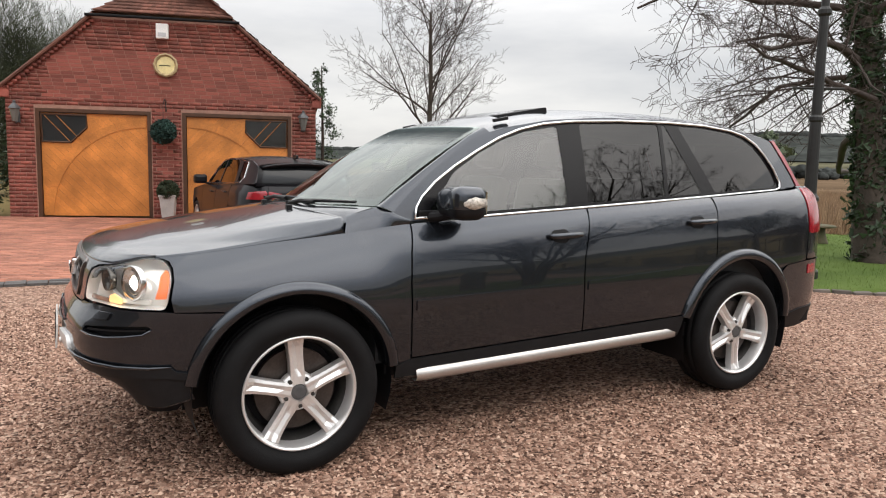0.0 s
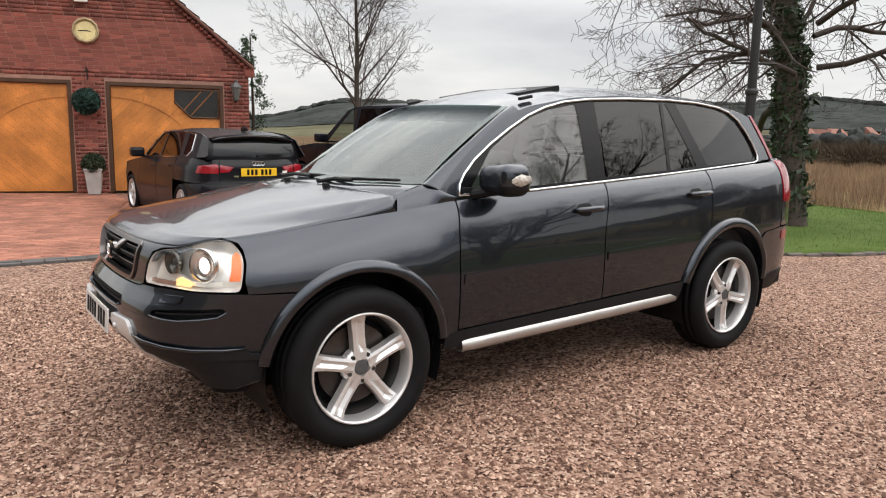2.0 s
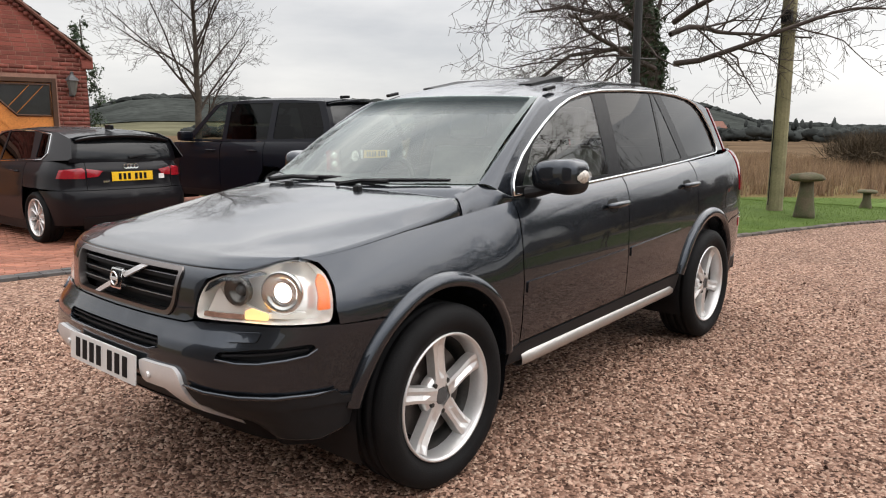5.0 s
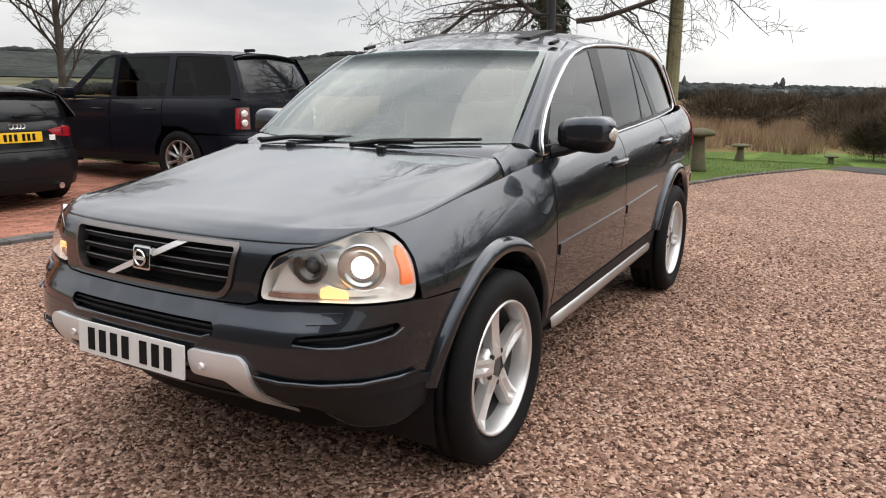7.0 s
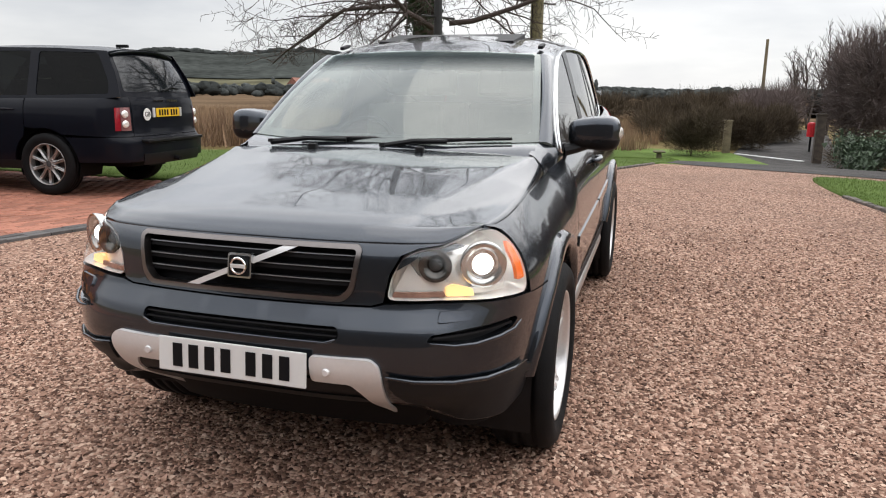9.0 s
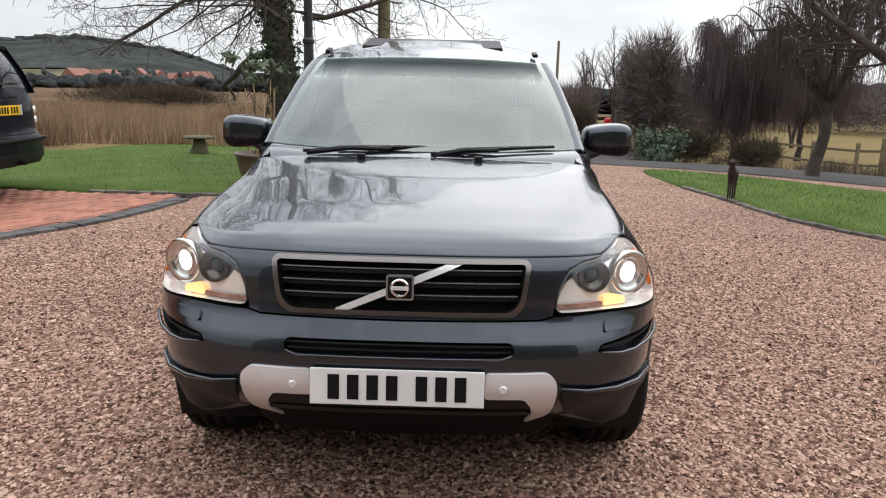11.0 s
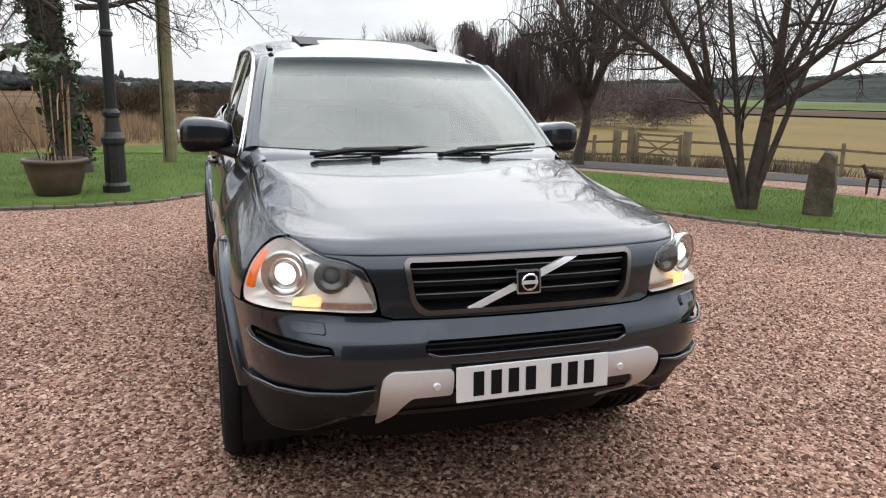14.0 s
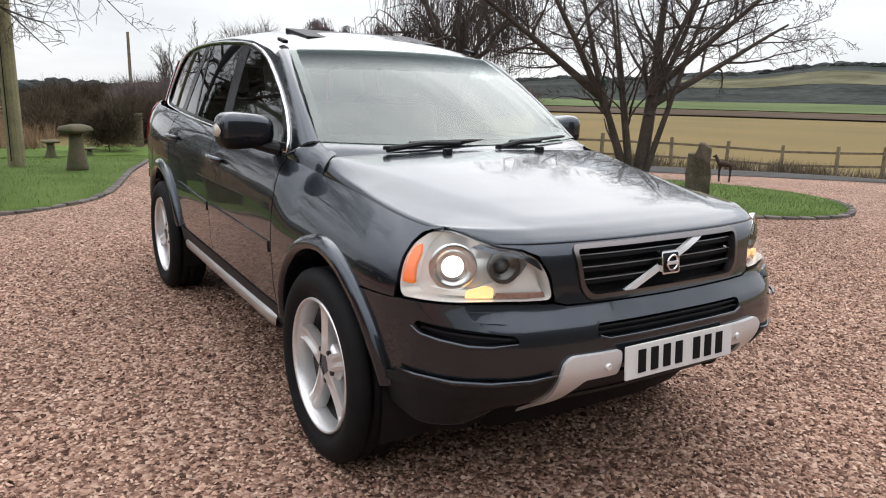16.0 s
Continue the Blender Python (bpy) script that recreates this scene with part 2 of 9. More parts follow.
def lathe(profile, n=24, m=None, bm=None):
    """Turns (radius, height) pairs about z."""
    bm = bm or bmesh.new()
    rings = []
    for r, z in profile:
        if r < 1e-5:
            rings.append([bm.verts.new((0, 0, z))])
        else:
            rings.append([bm.verts.new((r * math.cos(2 * math.pi * i / n), r * math.sin(2 * math.pi * i / n), z)) for i in range(n)])
    made = [v for ring in rings for v in ring]
    for a, b in zip(rings, rings[1:]):
        for i in range(n):
            j = (i + 1) % n
            if len(a) == 1 and len(b) == 1:
                continue
            if len(a) == 1:
                bm.faces.new((a[0], b[i], b[j]))
            elif len(b) == 1:
                bm.faces.new((a[i], a[j], b[0]))
            else:
                bm.faces.new((a[i], a[j], b[j], b[i]))
    if m is not None:
        bmesh.ops.transform(bm, matrix=m, verts=made)
    bmesh.ops.recalc_face_normals(bm, faces=bm.faces)
    return bm


def tube(points, radii, n=8, bm=None, closed=False, cap=True):
    """A pipe along points; radii a number or a list."""
    bm = bm or bmesh.new()
    pts = [Vector(p) for p in points]
    if not isinstance(radii, (list, tuple)):
        radii = [radii] * len(pts)
    rings, side = [], None
    for i, p in enumerate(pts):
        a, b = (pts[i - 1] if i or closed else p), (pts[(i + 1) % len(pts)] if i + 1 < len(pts) or closed else p)
        d = (b - a).normalized()
        if side is None:
            side = d.orthogonal().normalized()
        side = (side - d * side.dot(d)).normalized()
        up = d.cross(side)
        rings.append([bm.verts.new(p + (side * math.cos(2 * math.pi * k / n) + up * math.sin(2 * math.pi * k / n)) * radii[i]) for k in range(n)])
    pairs = list(zip(rings, rings[1:])) + ([(rings[-1], rings[0])] if closed else [])
    for a, b in pairs:
        for k in range(n):
            bm.faces.new((a[k], a[(k + 1) % n], b[(k + 1) % n], b[k]))
    if cap and not closed:
        bm.faces.new(rings[0][::-1])
        bm.faces.new(rings[-1])
    return bm


def fuzz(count, centre, size, leaf, seed, flat=0.0, shell=0.5):
    """Many small triangles filling an ellipsoid with an uneven outline: arrays of verts and faces."""
    r = np.random.RandomState(seed)
    d = r.normal(size=(count, 3))
    d /= np.linalg.norm(d, axis=1)[:, None]
    rad = (shell + (1 - shell) * r.rand(count)) * (0.8 + 0.35 * np.sin(d[:, 0] * 5 + seed) * np.cos(d[:, 1] * 4 + seed * 2) + 0.15 * r.rand(count))
    c = np.asarray(centre) + d * rad[:, None] * np.asarray(size)
    a, b = r.normal(size=(count, 3)), r.normal(size=(count, 3))
    a[:, 2] *= 1 - flat
    s = leaf * (0.5 + r.rand(count))[:, None]
    v = np.stack([c + a * s * 0.5, c + b * s * 0.5, c - (a + b) * s * 0.35], 1).reshape(-1, 3)
    return v, np.arange(count * 3).reshape(-1, 3)


def clipped(count, centre, radius, leaf, seed):
    """Small leaves packed into an evenly clipped ball."""
    r = np.random.RandomState(seed)
    d = r.normal(size=(count, 3))
    d /= np.linalg.norm(d, axis=1)[:, None]
    c = np.asarray(centre) + d * (radius * (0.80 + 0.20 * r.rand(count) ** 0.5))[:, None]
    a, b = r.normal(size=(count, 3)), r.normal(size=(count, 3))
    s = leaf * (0.5 + r.rand(count))[:, None]
    v = np.stack([c + a * s * 0.5, c + b * s * 0.5, c - (a + b) * s * 0.35], 1).reshape(-1, 3)
    return v, np.arange(count * 3).reshape(-1, 3)


def twigs(count, centre, size, length, width, seed, up=0.6):
    """Many thin twigs, one sliver each, filling an ellipsoid and pointing outwards and up."""
    r = np.random.RandomState(seed)
    d = r.normal(size=(count, 3))
    d /= np.linalg.norm(d, axis=1)[:, None]
    rad = r.rand(count) ** 0.45 * (0.82 + 0.25 * np.sin(d[:, 0] * 6 + seed) * np.cos(d[:, 1] * 5 + seed * 2))
    c = np.asarray(centre) + d * rad[:, None] * np.asarray(size)
    g = d * 0.7 + r.normal(0, 0.45, (count, 3)) + np.array((0, 0, up))
    g /= np.linalg.norm(g, axis=1)[:, None]
    s = np.cross(g, r.normal(size=(count, 3)))
    s /= np.linalg.norm(s, axis=1)[:, None] + 1e-9
    ln = length * (0.5 + r.rand(count))[:, None]
    w = width * (0.6 + 0.8 * r.rand(count))[:, None]
    v = np.stack([c - s * w, c + s * w, c + g * ln], 1).reshape(-1, 3)
    return v, np.arange(count * 3).reshape(-1, 3)


def blob(centre, size, seed):
    """A rough lump of canopy."""
    r = np.random.RandomState(seed)
    rings = [(0.0, -0.6, 1), (0.85, -0.25, 6), (1.0, 0.2, 7), (0.6, 0.75, 6), (0.0, 1.0, 1)]
    vs, fs, start = [], [], []
    for rad, z, n in rings:
        start.append((len(vs), n))
        for k in range(n):
            t = 2 * math.pi * k / n + r.rand() * 0.5
            q = rad * (0.75 + 0.5 * r.rand())
            vs.append((q * math.cos(t), q * math.sin(t), z + r.normal(0, 0.10)))
    for (a0, na_), (b0, nb_) in zip(start, start[1:]):
        n = max(na_, nb_)
        for k in range(n):
            fs.append((a0 + k * na_ // n, a0 + ((k + 1) * na_ // n) % na_, b0 + k * nb_ // n))
            fs.append((a0 + ((k + 1) * na_ // n) % na_, b0 + ((k + 1) * nb_ // n) % nb_, b0 + k * nb_ // n))
    return np.array(vs) * np.asarray(size) + np.asarray(centre), np.array([f for f in fs if len(set(f)) == 3])


def joined(pieces):
    vs, fs, off = [], [], 0
    for v, f in pieces:
        vs.append(v)
        fs.append(f + off)
        off += len(v)
    return np.concatenate(vs), np.concatenate(fs)


# ---- ground ----
def ground_z(x, y):
    """Height of the land: level by the house, falling gently to the meadows, hills far off."""
    x, y = np.asarray(x, dtype=float), np.asarray(y, dtype=float)
    s = np.hypot(np.maximum(x, 0), np.maximum(-y, 0))
    d = np.clip(s - 7, 0, 20)
    z = -0.0032 * d * d
    dip = 0.030 * np.exp(-(x * x + y * y) / 11.0)
    return z - dip + 0.016 * np.clip(y - 5, 0, 9)


SKY_DEG = [-180, -110, -70, -62, -55, -48, -40, -25, -10, 0, 5, 11, 17, 22, 26, 35, 43, 54, 59.5, 62.5, 65, 68, 75, 110, 180]
SKY_RISE = [1.5, 2.4, 2.6, 2.5, 2.2, 1.7, 1.3, 0.8, 0.1, 0.2, 0.3, 0.5, 0.9, 2.2, 2.7, 2.8, 2.0, 2.4, 2.6, 2.2, 1.6, 1.0, 0.8, 1.0, 1.5]


def hill_z(r, th):
    rise = np.interp(np.degrees(th), SKY_DEG, SKY_RISE)
    wob = 1 + 0.07 * np.sin(th * 17 + 1) + 0.05 * np.sin(th * 41)
    f = np.clip((r - 420) / 520, 0, 1)
    f = f * f * (3 - 2 * f)
    return f * (940 * np.tan(np.radians(rise)) * wob)


radii = np.concatenate([np.arange(0, 40, 1.0), np.geomspace(40, 400, 24), np.linspace(430, 1000, 24), [1400, 2200, 4500]])
angles = np.linspace(-math.pi, math.pi, 241)[:-1]
R, T = np.meshgrid(radii, angles, indexing="ij")
gx, gy = R * np.cos(T), R * np.sin(T)
gzz = ground_z(gx, gy) + hill_z(R, T) - 0.05
na = len(angles)
idx = np.arange(len(radii) * na).reshape(len(radii), na)
quads = np.stack([idx[:-1, :], idx[1:, :], np.roll(idx, -1, 1)[1:, :], np.roll(idx, -1, 1)[:-1, :]], -1).reshape(-1, 4)
ground = arr_mesh("ground", np.stack([gx, gy, gzz], -1).reshape(-1, 3), quads, M_FIELD, smooth=True)
tagged(ground, "pale winter pasture running out to low hills", "ground", kind="structure")


def inside(poly, x, y):
    c = np.zeros(np.shape(x), dtype=bool)
    n = len(poly)
    for i in range(n):
        (x1, y1), (x2, y2) = poly[i], poly[(i + 1) % n]
        c ^= ((y1 > y) != (y2 > y)) & (x < (x2 - x1) * (y - y1) / (y2 - y1 + 1e-12) + x1)
    return c


def smooth_poly(pts, closed=True, sub=6):
    """A rounded outline through the given points."""
    out, n = [], len(pts)
    for i in range(n if closed else n - 1):
        p = [Vector(pts[(i + k - 1) % n] if closed else pts[min(max(i + k - 1, 0), n - 1)]) for k in range(4)]
        for j in range(sub):
            t = j / sub
            out.append(tuple(0.5 * (2 * p[1] + (p[2] - p[0]) * t + (2 * p[0] - 5 * p[1] + 4 * p[2] - p[3]) * t * t + (3 * p[1] - p[0] - 3 * p[2] + p[3]) * t ** 3)))
    return out


from mathutils.geometry import delaunay_2d_cdt


def sheet(name, outline, lift, material, label, category, step=1.0, thick=0.0):
    """A piece of ground cover that follows the land, with an outline in plan."""
    n = len(outline)
    xs, ys = [p[0] for p in outline], [p[1] for p in outline]
    g = np.meshgrid(np.arange(min(xs), max(xs), step), np.arange(min(ys), max(ys), step))
    px, py = g[0].ravel() + 0.01, g[1].ravel() + 0.01
    keep = inside(outline, px, py)
    pts = [Vector(p[:2]) for p in outline] + [Vector(p) for p in zip(px[keep], py[keep])]
    v, e, f, *_ = delaunay_2d_cdt(pts, [], [list(range(n))], 1, 1e-4)
    bm = bmesh.new()
    vs = [bm.verts.new((p.x, p.y, float(ground_z(p.x, p.y)) + lift)) for p in v]
    for q in f:
        try:
            fc = bm.faces.new([vs[i] for i in q])
            fc.normal_update()
            if fc.normal.z < 0:
                fc.normal_flip()
        except ValueError:
            pass
    if thick:
        rim = [e for e in bm.edges if len(e.link_faces) == 1]
        ex = bmesh.ops.extrude_edge_only(bm, edges=rim)
        for el in ex["geom"]:
            if isinstance(el, bmesh.types.BMVert):
                el.co.z -= thick
    ob = part(name, bm, material, smooth=True)
    return tagged(ob, label, category, kind="structure")


GRAVEL = [(-14, -16), (-14, 4.9), (-1.5, 5.0), (1.2, 4.75), (3.0, 4.25), (4.6, 3.45), (6.3, 3.2), (6.9, 2.6), (14.9, -1.2), (17.5, -1.8), (19, -4.6), (13, -5.5), (9.6, -9.5), (7.5, -12.8), (4, -22), (-14, -22)]
sheet("gravel_drive", GRAVEL, 0.0, M_GRAVEL, "pinkish crushed gravel drive", "drive", 1.0)
ROAD = smooth_poly([(16, -1.2), (26, -3.2), (37, -5.0), (60, -9), (60, -13), (36, -9.5), (22, -9.5), (14.5, -10.5), (10, -13.5), (7.5, -20), (3, -40), (-1, -40), (3, -20), (6.5, -12.5), (9.5, -8.6), (12.5, -5.8)], True, 4)
sheet("asphalt_lane", ROAD, 0.012, M_ASPHALT, "dark tarmac lane bending past the gate", "lane", 1.5)
LAWN_A = smooth_poly([(6.4, 4.6), (6.42, 2.4), (6.9, 1.3), (8.0, 0.6), (11.0, -0.15), (14.3, -1.0), (18, -1.6), (30, -1.6), (33, 3), (26, 9), (16, 8.5), (12, 8.5), (9.5, 13), (6.5, 20), (5.6, 14), (6.35, 7)], True, 5)
LAWN_B = smooth_poly([(11.9, -4.0), (9.3, -3.75), (7.3, -3.95), (5.6, -4.15), (4.4, -4.7), (3.4, -5.4), (2.6, -6.4), (2.5, -7.4), (3.3, -8.5), (4.6, -9.0), (6.0, -8.7), (8.0, -7.6), (9.8, -6.5), (11.6, -5.2)], True, 5)
sheet("verge", [(15.0, 1.5), (15.0, -3.2), (22.0, -4.6), (34.5, -4.3), (36.0, 1.5), (26.0, 3.0)], 0.006, M_LAWN, "mown grass verge beside the entrance", "verge", 1.5)
lawn_a = sheet("lawn", LAWN_A, 0.03, M_LAWN, "short mown green lawn", "lawn", 0.8, thick=0.12)
lawn_b = sheet("lawn", LAWN_B, 0.03, M_LAWN, "lawn island with a rounded edge", "lawn", 0.6, thick=0.12)


def edging(outline, pick, name):
    """Small kerb stones set along a lawn's edge."""
    ob = empty(name, Matrix(), "row of dark kerb stones edging the lawn", "edging", kind="structure")
    bm0 = box(-0.10, 0.10, -0.05, 0.05, -0.05, 0.038, 0.012)
    me = None
    carry = 0.0
    for a, b in zip(outline, outline[1:] + outline[:1]):
        a, b = Vector(a), Vector(b)
        ln = (b - a).length
        while carry < ln:
            p = a.lerp(b, carry / ln)
            carry += 0.215
            if not pick(p.x, p.y):
                continue
            if me is None:
                s = part("kerb_stone", bm0, M_KERB, ob)
                me = s.data
            else:
                s = new("kerb_stone", me)
                s.parent = ob
            s.matrix_basis = pose(p.x, p.y, float(ground_z(p.x, p.y)) + rng.uniform(-0.008, 0.004), rng.uniform(-3, 3), rng.uniform(-3, 3), math.degrees(math.atan2(b.y - a.y, b.x - a.x)) + rng.uniform(-4, 4))
        carry -= ln
    return ob


edging(LAWN_A, lambda x, y: x < 14.5 and y < 4.6, "lawn_edging")
edging(LAWN_B, lambda x, y: y > -8.6 and x < 8.5, "lawn_edging")

# pebbles lying in the near drive
near = [(-3.6, -7.5), (-3.6, 3.4), (3.6, 3.6), (6.4, 1.5), (9.5, -0.8), (9.5, -7.5)]
n_peb = 165000
px, py = nr.uniform(-3.6, 9.5, n_peb * 3), nr.uniform(-7.5, 3.6, n_peb * 3)
thin = np.clip(1.25 - 0.16 * np.hypot(px + 1.5, py * 0.9 + 0.5), 0.03, 1.0)
under = (np.abs(py) < 0.55) & (px > 0.2) & (px < 3.4)
ok = (nr.rand(n_peb * 3) < thin) & inside(near, px, py) & ~inside(LAWN_B, px, py) & ~inside(LAWN_A, px, py) & ~under
px, py = px[ok][:n_peb], py[ok][:n_peb]
n_peb = len(px)
octa = np.array([(1, 0, 0), (-1, 0, 0), (0, 1, 0), (0, -1, 0), (0, 0, 1), (0, 0, -1)], dtype=float)
tri = np.array([(0, 2, 4), (2, 1, 4), (1, 3, 4), (3, 0, 4)])
size = 0.0069 * np.exp(nr.normal(0, 0.28, n_peb))
shape = octa[None] * (0.75 + 0.5 * nr.rand(n_peb, 6, 1)) + nr.normal(0, 0.16, (n_peb, 6, 3))
shape *= np.stack([size * 1.25, size, size * 0.85], 1)[:, None, :]
yaw, tip = nr.uniform(0, 6.3, n_peb), nr.normal(0, 0.5, n_peb)
cy, sy, ct, st = np.cos(yaw), np.sin(yaw), np.cos(tip), np.sin(tip)
sx = shape[..., 0] * ct[:, None] - shape[..., 2] * st[:, None]
sz = shape[..., 0] * st[:, None] + shape[..., 2] * ct[:, None]
pv = np.stack([sx * cy[:, None] - shape[..., 1] * sy[:, None] + px[:, None], sx * sy[:, None] + shape[..., 1] * cy[:, None] + py[:, None], sz + (size * 0.40 + ground_z(px, py))[:, None]], -1)
peb = arr_mesh("gravel_stones", pv.reshape(-1, 3), (tri[None] + 6 * np.arange(n_peb)[:, None, None]).reshape(-1, 3), M_PEBBLE)
tagged(peb, "loose pink and brown gravel stones", "gravel", kind="stuff")


def blades(name, poly, count, height, material, seed, label, category, wid=0.006, lean=0.35, tufts=0):
    """Upright blades over a plot of land, one triangle each."""
    r = np.random.RandomState(seed)
    xs, ys = [p[0] for p in poly], [p[1] for p in poly]
    if tufts:
        tx, ty = r.uniform(min(xs), max(xs), tufts), r.uniform(min(ys), max(ys), tufts)
        k = r.randint(0, tufts, count)
        x, y = tx[k] + r.normal(0, 0.22, count), ty[k] + r.normal(0, 0.22, count)
    else:
        x, y = r.uniform(min(xs), max(xs), count), r.uniform(min(ys), max(ys), count)
    keep = inside(poly, x, y)
    x, y = x[keep], y[keep]
    n = len(x)
    z = ground_z(x, y) - 0.01
    h = height * (0.45 + 0.8 * r.rand(n))
    a = r.uniform(0, 6.3, n)
    w = wid * (0.6 + 0.8 * r.rand(n))
    lx, ly = r.normal(0, lean, n) * h, r.normal(0, lean, n) * h
    p0 = np.stack([x - np.cos(a) * w, y - np.sin(a) * w, z], 1)
    p1 = np.stack([x + np.cos(a) * w, y + np.sin(a) * w, z], 1)
    p2 = np.stack([x + lx, y + ly, z + h], 1)
    ob = arr_mesh(name, np.stack([p0, p1, p2], 1).reshape(-1, 3), np.arange(3 * n).reshape(-1, 3), material)
    return tagged(ob, label, category, kind="stuff")


blades("grass", LAWN_A, 260000, 0.075, M_BLADE, 1, "fine green lawn grass", "grass", 0.005)
blades("grass", LAWN_B, 70000, 0.075, M_BLADE, 2, "fine green lawn grass on the island", "grass", 0.004)
REEDS = [(9, 19), (13, 9.5), (17, 9.2), (27, 9.5), (34, 4), (33, -0.5), (60, -3), (75, 20), (60, 70), (12, 60)]
blades("dry_grass", REEDS, 150000, 0.95, M_REED, 3, "tall dry buff and russet meadow grass", "dry grass", 0.018, 0.22, tufts=4200)
VERGE = [(13, -11.6), (10.5, -14), (8, -19), (6, -30), (9, -30), (12, -22), (15, -16), (20.5, -13), (30, -11.5), (30, -10.2), (20, -10.6)]
blades("verge_grass", VERGE, 30000, 0.38, M_VERGE, 4, "rough dry grass along the fence", "dry grass", 0.012, 0.3, tufts=500)


# ---- the garage ----
GA = pose(0.84, 12.16, 0.14, 0, 0, -17.0)      # x along the front wall, y into the building
G_L, G_R, G_EAVE, G_HIP, G_RIDGE, G_DEEP = -2.72, 3.34, 2.62, 4.06, 5.2, 6.5
G_MID = (G_L + G_R) / 2
garage = empty("garage", GA, "red brick double garage with a half-hipped tiled roof", "garage")
DOORS = [(-2.19, 0.0), (0.61, 2.83)]
D_TOP = 2.19


def gable_half(z):
    """Half width of the front wall at height z."""
    return (G_R - G_L) / 2 if z < G_EAVE else (G_R - G_L) / 2 * (1 - (z - G_EAVE) / (G_RIDGE - G_EAVE))


# wall core with real door openings: strips between and above the doors
bm = bmesh.new()
for x0, x1 in ((G_L, DOORS[0][0]), (DOORS[0][1], DOORS[1][0]), (DOORS[1][1], G_R)):
    part("pier", box(x0, x1, 0.003, 0.24, 0, D_TOP), M_MORTAR, garage)
hh = gable_half(G_HIP)
front = [(G_L, D_TOP), (G_R, D_TOP), (G_R, G_EAVE), (G_MID + hh, G_HIP), (G_MID - hh, G_HIP), (G_L, G_EAVE)]
lo, hi = [bm.verts.new((x, 0.003, z)) for x, z in front], [bm.verts.new((x, 0.24, z)) for x, z in front]
bm.faces.new(lo)
bm.faces.new(hi[::-1])
for i in range(6):
    bm.faces.new((lo[i], hi[i], hi[(i + 1) % 6], lo[(i + 1) % 6]))
part("gable_wall", bm, M_MORTAR, garage, "mortar-coloured wall core")
part("side_wall", box(G_L, G_L + 0.24, 0.24, G_DEEP, 0, G_EAVE), M_MORTAR, garage)
part("side_wall", box(G_R - 0.24, G_R, 0.24, G_DEEP, 0, G_EAVE), M_MORTAR, garage)
part("back_wall", box(G_L + 0.24, G_R - 0.24, G_DEEP - 0.24, G_DEEP, 0, G_EAVE), M_MORTAR, garage)

# bricks of the front wall, and of the visible end wall
brick_me = None
course, joined_bricks, count = 0, [], 0
cube = np.array([(x, y, z) for x in (0, 1) for y in (0, 1) for z in (0, 1)], dtype=float)
cubef = np.array([(0, 1, 3, 2), (4, 6, 7, 5), (0, 4, 5, 1), (2, 3, 7, 6), (0, 2, 6, 4), (1, 5, 7, 3)])
z = 0.0
while z + 0.066 < G_HIP - 0.02:
    half = gable_half(z + 0.066)
    x = G_MID - half - (0.1125 if course % 2 else 0)
    while x < G_MID + half - 0.05:
        a, b = max(x, G_MID - half), min(x + 0.213, G_MID + half)
        clash = any(d0 - 0.02 < b and a < d1 + 0.02 for d0, d1 in DOORS) and z < D_TOP + 0.02
        soldier = D_TOP + 0.0 < z < D_TOP + 0.20
        if clash:
            for d0, d1 in DOORS:
                if a < d0 - 0.02 < b:
                    b = d0 - 0.02
                elif a < d1 + 0.02 < b:
                    a = d1 + 0.02
            clash = any(d0 - 0.03 < (a + b) / 2 < d1 + 0.03 for d0, d1 in DOORS)
        if not clash and b - a > 0.03:
            prd = rng.uniform(-0.003, 0.001)
            if b - a > 0.2 and count < 300 and z > 0.9 and abs(x - G_MID) < 2.4 and not soldier:
                if brick_me is None:
                    ob = part("brick", box(0, 0.213, 0, 0.02, 0, 0.064, 0.003), M_BRICK, garage)
                    brick_me = ob.data
                else:
                    ob = new("brick", brick_me)
                    ob.parent = garage
                ob.location = (a, -0.002 + prd, z)
                count += 1
            else:
                joined_bricks.append((cube * (b - a, 0.02, 0.064) + (a, -0.002 + prd, z), cubef))
        x += 0.225
    z += 0.0755
    course += 1
# right-hand end wall bricks
z = 0.0
for c in range(34):
    y = 0.0 if c % 2 else -0.11
    while y < G_DEEP:
        a, b = max(y, 0), min(y + 0.213, G_DEEP)
        joined_bricks.append((cube * (0.02, b - a, 0.064) + (G_R - 0.016 + rng.uniform(-0.002, 0.002), a, z), cubef))
        y += 0.225
    z += 0.0755
v, f = joined(joined_bricks)
ob = arr_mesh("brickwork", v, f, M_BRICK, garage)
ob["kind"] = "stuff"


